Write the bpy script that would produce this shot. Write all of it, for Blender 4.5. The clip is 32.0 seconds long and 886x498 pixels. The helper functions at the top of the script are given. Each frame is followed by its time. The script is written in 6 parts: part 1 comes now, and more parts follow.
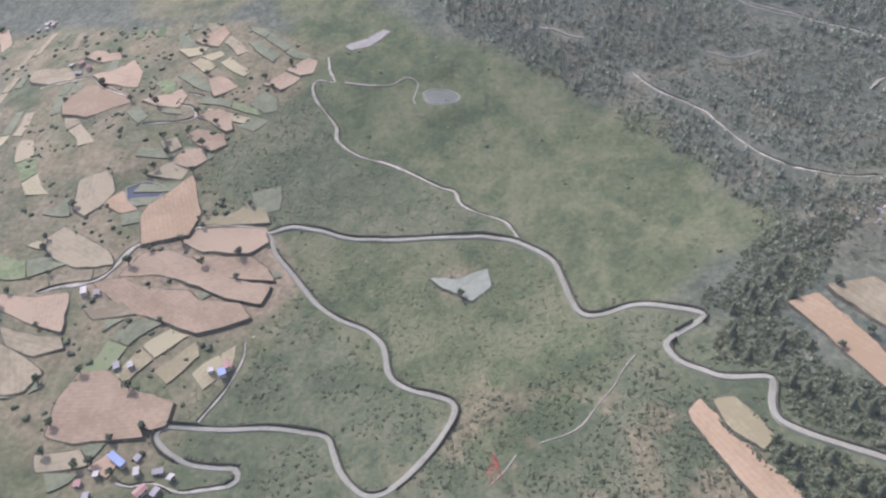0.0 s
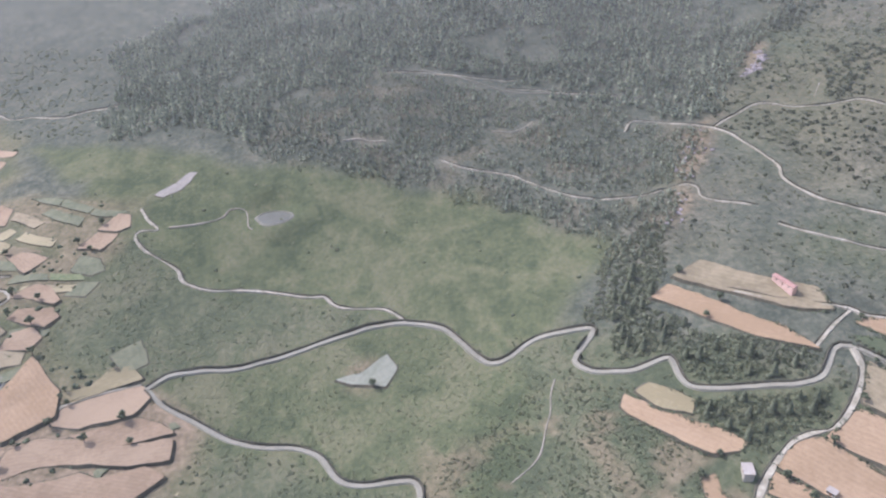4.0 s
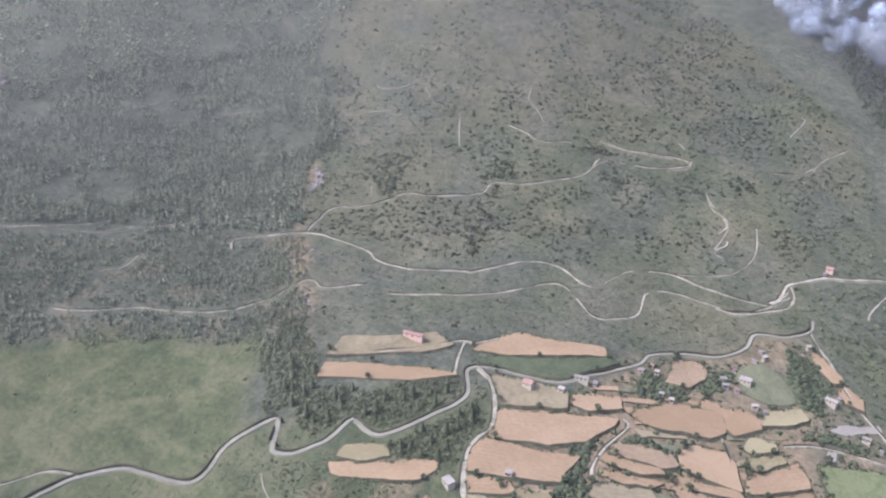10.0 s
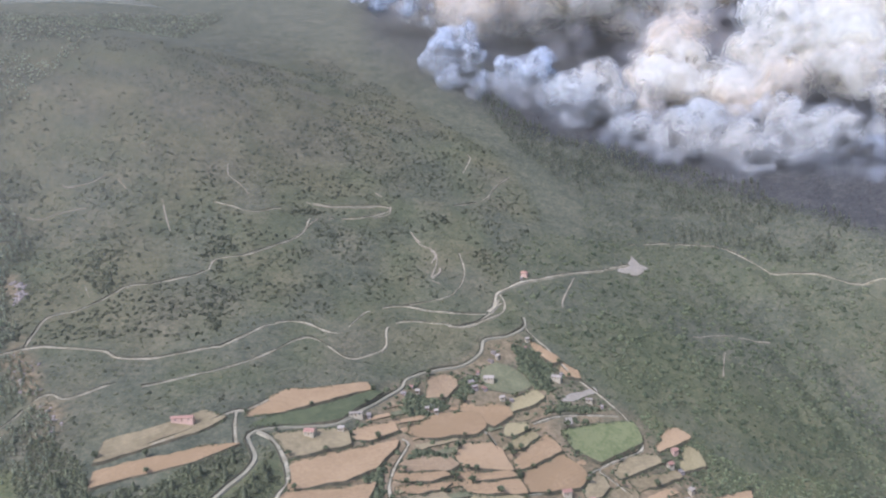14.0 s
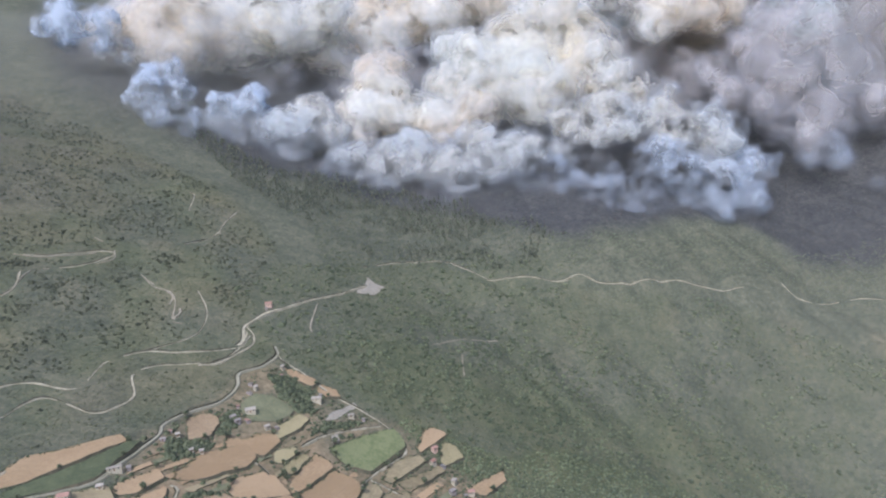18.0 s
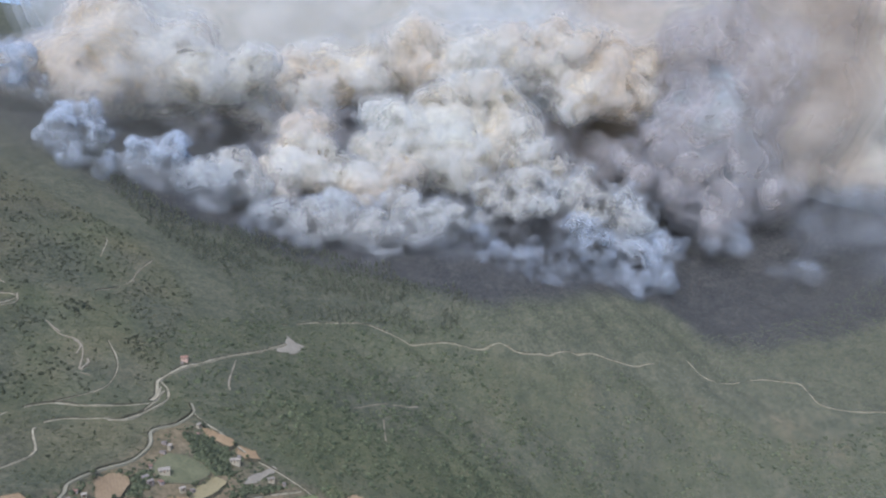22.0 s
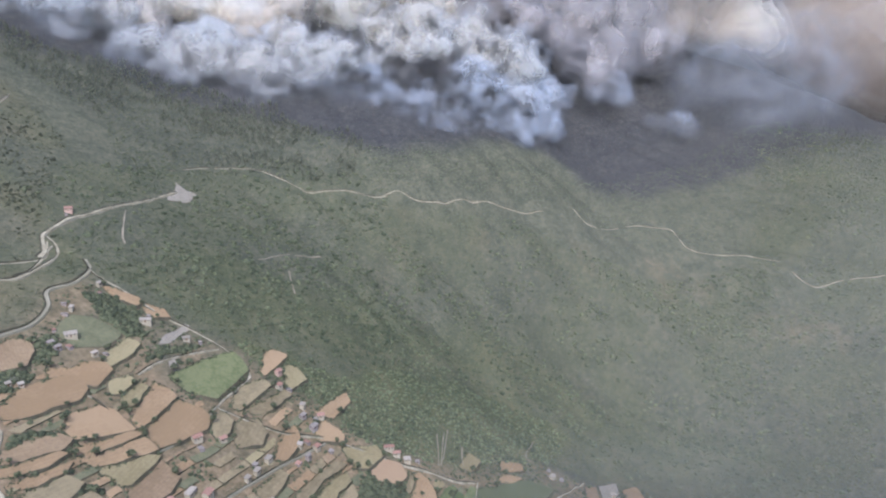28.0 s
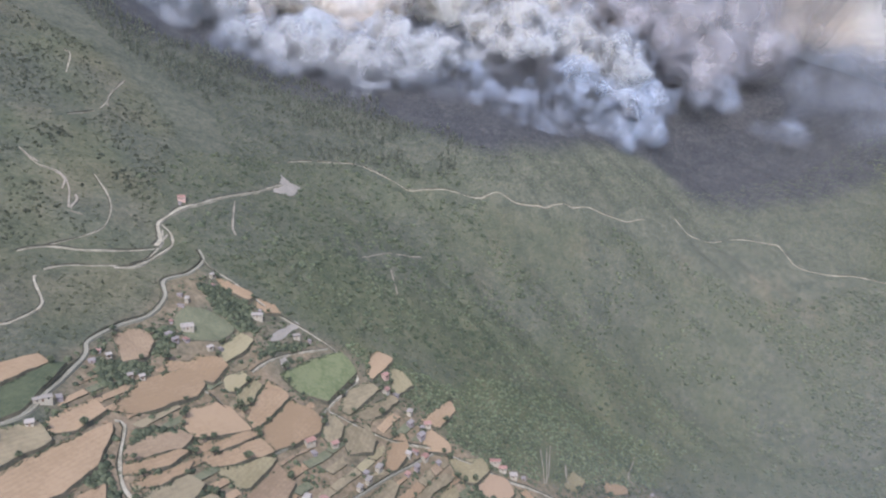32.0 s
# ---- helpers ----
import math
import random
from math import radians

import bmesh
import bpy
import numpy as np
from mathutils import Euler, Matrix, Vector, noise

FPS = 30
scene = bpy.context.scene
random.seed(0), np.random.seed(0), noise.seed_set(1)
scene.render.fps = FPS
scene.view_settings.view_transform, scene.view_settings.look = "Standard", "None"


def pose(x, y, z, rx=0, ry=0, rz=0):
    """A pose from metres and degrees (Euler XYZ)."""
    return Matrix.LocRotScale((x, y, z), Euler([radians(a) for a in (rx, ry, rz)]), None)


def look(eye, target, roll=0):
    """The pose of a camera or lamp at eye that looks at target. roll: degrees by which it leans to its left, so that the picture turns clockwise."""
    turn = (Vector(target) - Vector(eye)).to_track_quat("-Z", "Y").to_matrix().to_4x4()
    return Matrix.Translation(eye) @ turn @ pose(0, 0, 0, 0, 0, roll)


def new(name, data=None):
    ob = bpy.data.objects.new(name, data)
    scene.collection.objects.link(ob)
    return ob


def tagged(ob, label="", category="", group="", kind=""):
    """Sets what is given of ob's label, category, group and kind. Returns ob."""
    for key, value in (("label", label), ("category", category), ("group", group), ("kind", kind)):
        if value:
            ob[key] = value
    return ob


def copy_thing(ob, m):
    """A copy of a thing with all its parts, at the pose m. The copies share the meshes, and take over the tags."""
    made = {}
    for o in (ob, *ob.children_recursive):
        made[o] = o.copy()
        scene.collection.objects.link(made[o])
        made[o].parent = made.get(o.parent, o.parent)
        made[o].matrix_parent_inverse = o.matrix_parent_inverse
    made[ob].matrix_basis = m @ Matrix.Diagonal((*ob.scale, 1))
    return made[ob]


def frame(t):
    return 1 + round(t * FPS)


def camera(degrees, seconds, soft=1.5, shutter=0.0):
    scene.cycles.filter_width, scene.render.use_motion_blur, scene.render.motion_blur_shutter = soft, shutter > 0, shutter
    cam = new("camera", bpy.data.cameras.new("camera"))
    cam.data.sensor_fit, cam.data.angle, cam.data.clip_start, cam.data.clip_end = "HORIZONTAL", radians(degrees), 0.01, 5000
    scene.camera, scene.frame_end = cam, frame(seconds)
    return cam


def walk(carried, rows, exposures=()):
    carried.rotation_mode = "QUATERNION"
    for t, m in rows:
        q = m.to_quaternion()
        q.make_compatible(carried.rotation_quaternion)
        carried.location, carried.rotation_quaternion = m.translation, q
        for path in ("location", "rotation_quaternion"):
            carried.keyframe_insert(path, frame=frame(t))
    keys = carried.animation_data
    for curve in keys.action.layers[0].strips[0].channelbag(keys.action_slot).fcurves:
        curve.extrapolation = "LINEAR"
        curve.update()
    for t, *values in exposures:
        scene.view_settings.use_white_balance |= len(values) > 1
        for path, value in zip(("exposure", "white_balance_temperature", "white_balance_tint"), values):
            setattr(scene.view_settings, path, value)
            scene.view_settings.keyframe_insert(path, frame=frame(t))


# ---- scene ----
import collections

from mathutils import geometry

cam = camera(60.1, 32.0, soft=2.2)
scene.cycles.transparent_max_bounces = 48

# the aircraft's path: seconds, eye, target, lean
PATH = [
    (0, (41.71, 274.31, 341.49), (-333.55, 292.23, 11.54), -0.27),
    (0.5, (46.09, 259.49, 339.85), (-337.95, 301.94, 22.50), 1.05),
    (1, (49.70, 244.73, 337.77), (-340.18, 328.13, 36.04), 3.35),
    (1.5, (52.46, 230.02, 335.37), (-337.29, 337.62, 41.23), 4.69),
    (2, (54.83, 215.16, 333.34), (-334.97, 339.78, 46.06), 6.08),
    (2.5, (55.97, 199.50, 330.71), (-341.64, 331.90, 58.00), 3.93),
    (3, (55.80, 183.73, 327.61), (-343.21, 329.09, 63.69), 0.64),
    (3.5, (55.35, 168.29, 323.79), (-338.79, 337.71, 66.98), -1.72),
    (4, (54.68, 154.60, 320.23), (-324.88, 360.83, 68.42), -0.86),
    (4.5, (54.09, 142.05, 316.78), (-315.45, 373.47, 72.07), -0.83),
    (6.5, (45.02, 104.37, 313.33), (-315.37, 380.61, 104.02), -4.96),
    (7, (43.22, 94.77, 312.09), (-289.31, 406.58, 106.68), -3.67),
    (7.5, (41.09, 85.54, 311.61), (-262.03, 430.45, 113.73), -1.31),
    (8, (38.90, 76.51, 311.60), (-240.89, 437.97, 108.95), 0.3),
    (8.5, (37.13, 68.64, 311.23), (-214.09, 454.09, 115.49), 3.47),
    (9, (34.52, 60.31, 310.38), (-190.53, 465.90, 123.70), 5.07),
    (9.5, (31.49, 51.56, 308.95), (-164.23, 477.36, 134.63), 4.24),
    (10, (27.70, 43.16, 307.69), (-156.54, 479.45, 147.35), 1.94),
    (10.5, (23.39, 34.69, 305.66), (-145.17, 480.25, 153.78), -0.38),
    (11, (18.53, 26.79, 303.52), (-94.80, 491.78, 158.79), -1.43),
    (11.5, (13.61, 19.92, 302.09), (-62.36, 493.74, 161.67), -0.7),
    (12, (9.08, 12.71, 301.02), (-38.14, 492.04, 166.84), -0.82),
    (12.5, (4.53, 6.02, 300.47), (-24.77, 486.93, 166.80), -1.81),
    (13, (0.00, -0.00, 300.00), (-0.00, 481.74, 166.10), -2.03),
    (13.5, (-5.14, -6.11, 299.57), (2.80, 477.32, 172.18), -3.29),
    (14, (-10.53, -10.99, 300.52), (0.33, 475.07, 183.77), -3.75),
    (14.5, (-16.31, -14.88, 301.09), (-0.41, 472.28, 189.64), -5.29),
    (15, (-22.10, -18.20, 300.98), (34.62, 464.11, 182.00), -5.53),
    (15.5, (-27.62, -21.06, 300.44), (74.90, 450.82, 170.78), -5.32),
    (17.5, (-46.64, -27.27, 293.52), (108.09, 435.09, 182.68), -5.64),
    (18, (-51.13, -27.61, 293.56), (142.49, 421.06, 187.70), -4.54),
    (18.5, (-54.91, -27.11, 293.46), (188.79, 399.60, 201.14), -3.33),
    (19, (-58.93, -26.18, 292.52), (226.39, 376.97, 214.66), -2.68),
    (19.5, (-63.57, -25.11, 291.19), (247.25, 361.12, 226.25), -2.42),
    (20, (-68.35, -22.95, 290.12), (254.79, 354.60, 235.01), -2.27),
    (20.5, (-73.01, -19.78, 289.21), (255.39, 353.87, 238.79), -2.31),
    (21, (-77.70, -15.97, 288.50), (252.16, 355.21, 230.04), -2.42),
    (21.5, (-81.64, -11.24, 287.69), (234.61, 370.04, 219.81), -1.41),
    (22, (-84.71, -5.88, 287.37), (172.34, 418.11, 222.87), 0.15),
    (22.5, (-87.33, -0.33, 287.35), (171.49, 418.47, 200.05), 0.54),
    (23, (-90.23, 4.94, 287.40), (201.78, 400.15, 195.01), 2.56),
    (23.5, (-93.84, 9.84, 287.75), (247.85, 362.19, 192.40), 3.74),
    (24, (-97.93, 14.67, 288.73), (248.01, 360.30, 184.48), 4.15),
    (24.5, (-101.87, 19.31, 289.61), (245.57, 362.44, 182.15), 4.13),
    (26.5, (-115.57, 44.81, 294.03), (220.09, 401.79, 194.53), 0.09),
    (27, (-118.53, 50.21, 294.00), (211.94, 405.04, 172.00), 0.62),
    (27.5, (-121.18, 55.67, 293.82), (202.67, 402.76, 136.82), 1.93),
    (28, (-123.86, 61.53, 293.89), (198.04, 406.99, 129.46), 3.62),
    (28.5, (-126.52, 67.73, 293.72), (193.89, 414.84, 129.85), 4.76),
    (29, (-129.17, 74.68, 293.02), (183.98, 429.14, 130.87), 4.07),
    (29.5, (-131.72, 82.09, 291.81), (173.33, 430.71, 103.66), 3.07),
    (30, (-133.77, 89.07, 291.38), (163.50, 432.70, 82.69), 4.94),
    (30.5, (-136.03, 95.42, 291.41), (155.51, 430.90, 62.37), 7.29),
    (31, (-138.22, 102.03, 291.11), (151.50, 447.17, 74.44), 7.16),
    (31.5, (-140.55, 108.73, 289.85), (148.98, 466.15, 93.84), 7.38),
    (32, (-143.04, 116.49, 288.52), (146.37, 487.53, 119.46), 4.91),
]
# the film camera closes down as the bright smoke comes into view
EXPOSURES = [(t, e, kelvin, tint) for t, e, kelvin, tint in ((0, 0.84, 5270, 29), (4, 0.93, 5270, 29), (7, 0.93, 5300, 29), (10, 0.88, 5290, 28), (13, 0.69, 5335, 25), (15.5, 0.55, 5335, 22), (18, 0.47, 5345, 19), (20, 0.03, 5290, 17), (21.2, 0.08, 5290, 17), (22.2, 0.20, 5290, 17), (23, 0.42, 5290, 17), (26.5, 0.48, 5310, 19), (28, 0.53, 5320, 21), (30.5, 0.66, 5390, 24), (32, 0.55, 5310, 23))]
walk(cam, [(t, look(eye, target, roll)) for t, eye, target, roll in PATH], EXPOSURES)

# ---- daylight ----
SUN_ELEVATION, SUN_AZIMUTH = radians(50), radians(228)
world = bpy.data.worlds.new("sky")
scene.world = world
world.use_nodes = True
wn = world.node_tree
sky = wn.nodes.new("ShaderNodeTexSky")
sky.sky_type, sky.sun_disc = "NISHITA", False
sky.sun_elevation, sky.sun_rotation, sky.dust_density = SUN_ELEVATION, SUN_AZIMUTH, 3.0
wn.links.new(sky.outputs[0], wn.nodes["Background"].inputs[0])
wn.nodes["Background"].inputs[1].default_value = 0.15
sun = new("sun", bpy.data.lights.new("sun", "SUN"))
sun.data.energy, sun.data.angle, sun.data.color = 2.2, radians(1.0), (1.0, 0.96, 0.90)
SUN_WAY = Vector((math.sin(SUN_AZIMUTH) * math.cos(SUN_ELEVATION), math.cos(SUN_AZIMUTH) * math.cos(SUN_ELEVATION), math.sin(SUN_ELEVATION)))
sun.matrix_world = look(SUN_WAY * 1000, (0, 0, 0))

# ---- the lie of the land: a tilted plain with hills and hollows on a 240 m net ----
HILLS = np.array([
    [-3, 6, 42, 26, -24, -27, -24, -17, -4, 32, 67, 34],
    [-16, 40, -111, 9, -54, -46, -37, -46, -23, 4, 17, 9],
    [-14, 15, -13, 36, -109, -22, -117, -96, -35, -2, 25, 14],
    [22, -62, -2, -53, 12, -38, -149, -54, -51, -28, 25, 19],
    [42, -41, 0, -40, -26, -77, 52, -8, -64, -18, 13, 13],
    [43, 66, 54, -21, 13, -82, -1, -32, -20, -1, 13, 22],
    [1, -1, -21, -36, -20, -26, -34, -63, -45, -37, -16, 4],
    [0, 0, 3, 12, 2, -16, -28, -34, 13, -1, -15, -2]], float)


def land(x, y):
    """Height of the smooth land at arrays x, y."""
    x, y = np.asarray(x, float), np.asarray(y, float)
    z = -46.6 + -0.0604 * x + 0.2543 * y
    for j, row in enumerate(HILLS):
        for i, high in enumerate(row):
            z = z + high * np.exp(-((x + 800 - 240 * i) ** 2 + (y - 240 * j) ** 2) / (2 * 205.0**2))
    return z - 0.55 * 60 * np.logaddexp(0, (x - 1750) / 60)



def value_noise(x, y, size, seed):
    """Smooth noise of -1..1 with the given grain size."""
    table = np.random.default_rng(seed).uniform(-1, 1, (64, 64))
    u, v = np.asarray(x) / size + 1000.0, np.asarray(y) / size + 1000.0
    i, j = np.floor(u).astype(int), np.floor(v).astype(int)
    a, b = u - i, v - j
    a, b = a * a * (3 - 2 * a), b * b * (3 - 2 * b)
    t = lambda p, q: table[p % 64, q % 64]
    return (t(i, j) * (1 - a) + t(i + 1, j) * a) * (1 - b) + (t(i, j + 1) * (1 - a) + t(i + 1, j + 1) * a) * b


def spurs(x, y):
    """Ribs and gullies that run down the ravine side."""
    x, y = np.asarray(x, float), np.asarray(y, float)
    here = np.clip((x - 300) / 120, 0, 1) * np.clip((1050 - y) / 120, 0, 1) * np.clip((y - 420) / 120, 0, 1) * np.clip((1500 - x) / 200, 0, 1)
    lean = x + 0.35 * y
    beyond = np.clip((y - 760 + 0.5 * x) / 100, 0, 1)
    return here * (beyond * 16 * (np.abs(value_noise(lean + 12 * value_noise(x, y, 60, 9), y / 7, 85, 8)) - 0.3) + 9 * np.abs(value_noise(lean, y / 4, 48, 5)) + 3 * np.abs(value_noise(lean, y / 3, 21, 6)) - 5)


def relief(x, y):
    """The land with small humps and gullies."""
    calm = 0.35 + 0.65 * np.clip((land(x, y) - 45) / 60, 0, 1)
    calm = np.maximum(calm, np.clip((np.asarray(x) - 380) / 200, 0, 1) * np.clip((np.asarray(y) - 300) / 200, 0, 1))
    return land(x, y) + calm * (5.0 * value_noise(x, y, 75, 1) + 1.6 * value_noise(x, y, 28, 2)) + 0.5 * value_noise(x, y, 11, 3) + spurs(x, y)


def lines(lo, near_lo, near_hi, hi, step):
    fine = np.arange(near_lo, near_hi + 1, step)
    out = lambda d: np.cumsum(step * 1.12 ** np.arange(1, 60))[: np.searchsorted(np.cumsum(step * 1.12 ** np.arange(1, 60)), d) + 1]
    return np.concatenate([near_lo - out(near_lo - lo)[::-1], fine, near_hi + out(hi - near_hi)])


GX, GY = lines(-2600, -760, 1300, 3000, 6.0), lines(-1200, -60, 1260, 3400, 6.0)
GZ = relief(*np.meshgrid(GX, GY, indexing="ij"))
# level pans for the two reservoirs
for px, py, pr in ((-501, 300, 15), (-428, 72, 17)):
    away = np.hypot(*(a - b for a, b in zip(np.meshgrid(GX, GY, indexing="ij"), (px, py))))
    pan = float(land(px, py)) - 0.4
    part_of = np.clip((pr + 14 - away) / 14, 0, 1)
    GZ = GZ * (1 - part_of) + pan * part_of


def ground_z(x, y):
    """Height of the ground sheet itself."""
    x, y = np.asarray(x, float), np.asarray(y, float)
    i, j = np.clip(np.searchsorted(GX, x) - 1, 0, len(GX) - 2), np.clip(np.searchsorted(GY, y) - 1, 0, len(GY) - 2)
    a, b = (x - GX[i]) / (GX[i + 1] - GX[i]), (y - GY[j]) / (GY[j + 1] - GY[j])
    return (GZ[i, j] * (1 - a) + GZ[i + 1, j] * a) * (1 - b) + (GZ[i, j + 1] * (1 - a) + GZ[i + 1, j + 1] * a) * b


def sheet(name, verts, faces, materials, smooth=True):
    mesh = bpy.data.meshes.new(name)
    mesh.from_pydata([tuple(v) for v in np.asarray(verts).tolist()], [], [tuple(f) for f in np.asarray(faces).tolist()] if isinstance(faces, np.ndarray) else faces)
    for m in materials if isinstance(materials, (list, tuple)) else [materials]:
        mesh.materials.append(m)
    if smooth:
        mesh.shade_smooth()
    return mesh

# ---- materials ----
def material(name, dark, light, grain=4.0, patch=40.0, rough=0.9, bump=0.3, bump_size=2.0, per="none", stripes=0.0, spread=0.12, leafy=0.0):
    """A surface that drifts between two colours at two scales, with fine relief. per: 'object' or 'island' shifts each piece's shade."""
    m = bpy.data.materials.new(name)
    m.use_nodes = True
    t = m.node_tree
    n, k = t.nodes, t.links
    bsdf = n["Principled BSDF"]
    bsdf.inputs["Roughness"].default_value = rough
    bsdf.inputs["Specular IOR Level"].default_value = 0.15
    where = n.new("ShaderNodeTexCoord").outputs["Object"]

    def cloud(size, detail):
        c = n.new("ShaderNodeTexNoise")
        c.inputs["Scale"].default_value, c.inputs["Detail"].default_value = 1.0 / size, detail
        k.new(where, c.inputs["Vector"])
        return c.outputs["Fac"]

    def calc(kind, a, b):
        c = n.new("ShaderNodeMath")
        c.operation = kind
        for s, v in zip(c.inputs, (a, b)):
            if isinstance(v, (int, float)):
                s.default_value = v
            else:
                k.new(v, s)
        return c.outputs[0]

    mix = calc("ADD", calc("MULTIPLY", cloud(patch, 3), 0.55), calc("MULTIPLY", cloud(grain, 5), 0.45))
    if stripes:
        wave = n.new("ShaderNodeTexWave")
        wave.bands_direction = "Y"
        wave.inputs["Scale"].default_value, wave.inputs["Distortion"].default_value, wave.inputs["Detail"].default_value = 0.314 / stripes, 1.5, 3
        wave.inputs["Detail Scale"].default_value = 0.4
        k.new(where, wave.inputs["Vector"])
        mix = calc("ADD", calc("MULTIPLY", mix, 0.94), calc("MULTIPLY", wave.outputs["Fac"], 0.06))
    if per != "none":
        r = n.new("ShaderNodeNewGeometry").outputs["Random Per Island"] if per == "island" else n.new("ShaderNodeObjectInfo").outputs["Random"]
        mix = calc("ADD", mix, calc("MULTIPLY", calc("SUBTRACT", r, 0.5), spread * 4))
    ramp = n.new("ShaderNodeValToRGB")
    ramp.color_ramp.elements[0].position, ramp.color_ramp.elements[1].position = 0.36, 0.64
    ramp.color_ramp.elements[0].color, ramp.color_ramp.elements[1].color = (*dark, 1), (*light, 1)
    k.new(mix, ramp.inputs[0])
    k.new(ramp.outputs[0], bsdf.inputs["Base Color"])
    if bump:
        b = n.new("ShaderNodeBump")
        b.inputs["Strength"].default_value, b.inputs["Distance"].default_value = bump, bump_size * 0.3
        k.new(cloud(bump_size, 4), b.inputs["Height"])
        k.new(b.outputs[0], bsdf.inputs["Normal"])
    if leafy:
        glow, both = n.new("ShaderNodeBsdfTranslucent"), n.new("ShaderNodeMixShader")
        both.inputs[0].default_value = leafy
        k.new(ramp.outputs[0], glow.inputs[0]), k.new(bsdf.outputs[0], both.inputs[1]), k.new(glow.outputs[0], both.inputs[2])
        k.new(both.outputs[0], n["Material Output"].inputs[0])
    return m


ASPHALT = material("asphalt", (0.225, 0.206, 0.132), (0.305, 0.280, 0.188), 2, 18, 0.85)
PATH_SOIL = material("worn_path", (0.22, 0.19, 0.125), (0.36, 0.31, 0.215), 2, 12, 0.95)
DIRT = material("dirt_road", (0.22, 0.195, 0.118), (0.45, 0.40, 0.27), 2.5, 9, 0.95)
SOIL = {
    "stubble": material("stubble_soil", (0.290, 0.198, 0.100), (0.385, 0.270, 0.144), 3, 30, per="object", stripes=3.0, spread=0.08),
    "straw": material("straw_soil", (0.244, 0.200, 0.097), (0.336, 0.283, 0.144), 3, 22, per="object", stripes=3.0, spread=0.08),
    "plough": material("ploughed_soil", (0.245, 0.172, 0.093), (0.345, 0.251, 0.140), 3, 26, per="object", stripes=2.6, spread=0.08),
    "fallow": material("fallow_soil", (0.195, 0.156, 0.083), (0.305, 0.248, 0.134), 4, 18, per="object", stripes=3.5, spread=0.08),
    "bare": material("bare_soil", (0.315, 0.214, 0.119), (0.372, 0.260, 0.146), 3, 35, per="object"),
    "grass": material("grass_plot", (0.096, 0.124, 0.046), (0.190, 0.202, 0.088), 3, 12, per="object"),
    "crop": material("green_crop", (0.058, 0.072, 0.034), (0.105, 0.118, 0.056), 3, 14, per="object", stripes=2.4),
    "weeds": material("pale_weeds", (0.125, 0.132, 0.068), (0.195, 0.19, 0.10), 3, 14),
    "pale": material("pale_plot", (0.19, 0.195, 0.122), (0.27, 0.265, 0.175), 3, 14),
    "gravel": material("pale_gravel", (0.25, 0.222, 0.16), (0.35, 0.31, 0.23), 2, 14),
}
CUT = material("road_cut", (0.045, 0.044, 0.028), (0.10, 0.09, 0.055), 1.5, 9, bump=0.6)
BANK = material("earth_bank", (0.060, 0.056, 0.033), (0.135, 0.115, 0.068), 1.5, 7, bump=0.6)
PINE = material("pine_needles", (0.178, 0.200, 0.126), (0.440, 0.465, 0.295), 2, 42, per="island", bump=0, spread=0.08, leafy=0.45)
VALLEY_PINE = material("valley_conifer_needles", (0.110, 0.126, 0.080), (0.240, 0.255, 0.165), 2, 60, per="island", bump=0, leafy=0.4)
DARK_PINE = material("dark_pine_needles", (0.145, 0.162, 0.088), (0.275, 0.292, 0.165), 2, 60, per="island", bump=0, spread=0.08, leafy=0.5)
SLOPE_PINE = material("slope_pine_needles", (0.066, 0.076, 0.045), (0.140, 0.150, 0.088), 2, 60, per="island", bump=0, leafy=0.4)
LEAF = material("scrub_leaves", (0.106, 0.120, 0.060), (0.194, 0.200, 0.105), 2, 50, per="island", bump=0, spread=0.12, leafy=0.45)
LAUREL_LEAF = material("laurel_leaves", (0.096, 0.119, 0.064), (0.208, 0.232, 0.122), 2, 60, per="island", bump=0, spread=0.08, leafy=0.45)
RIM_LEAF = material("rim_leaves", (0.125, 0.155, 0.075), (0.245, 0.275, 0.140), 2, 40, per="island", bump=0, leafy=0.45)
HEDGE_LEAF = material("hedge_leaves", (0.075, 0.090, 0.048), (0.156, 0.173, 0.088), 2, 30, per="island", bump=0, leafy=0.35)
BARK = material("bark", (0.06, 0.045, 0.035), (0.13, 0.10, 0.08), 0.5, 3, bump=0)
DEAD = material("scorched_wood", (0.05, 0.042, 0.038), (0.11, 0.095, 0.085), 1, 12, per="island", bump=0)
STONE = material("pale_rock", (0.24, 0.20, 0.17), (0.42, 0.36, 0.31), 3, 14, bump=0.8)
WHITE = material("whitewash", (0.36, 0.315, 0.215), (0.47, 0.415, 0.29), 0.8, 5, 0.8, per="object", spread=0.05)
OCHRE = material("ochre_render", (0.50, 0.33, 0.24), (0.60, 0.42, 0.31), 0.8, 5, 0.85)
TILE = material("clay_roof", (0.29, 0.165, 0.115), (0.38, 0.225, 0.16), 0.8, 4, 0.8, per="object", spread=0.06)
SHEET = material("pale_roof", (0.28, 0.245, 0.18), (0.42, 0.37, 0.28), 0.8, 4, 0.6, per="object", spread=0.08)
GREY_ROOF = material("grey_roof", (0.23, 0.20, 0.16), (0.33, 0.29, 0.24), 0.8, 4, 0.8)
BLUE_ROOF = material("blue_sheet_roof", (0.17, 0.20, 0.28), (0.24, 0.28, 0.36), 0.8, 4, 0.5)
PANE = material("dark_pane", (0.03, 0.035, 0.04), (0.05, 0.055, 0.06), 1, 4, 0.15, bump=0)
DOOR_WOOD = material("door_wood", (0.11, 0.06, 0.03), (0.18, 0.10, 0.05), 0.4, 2, 0.6, bump=0)
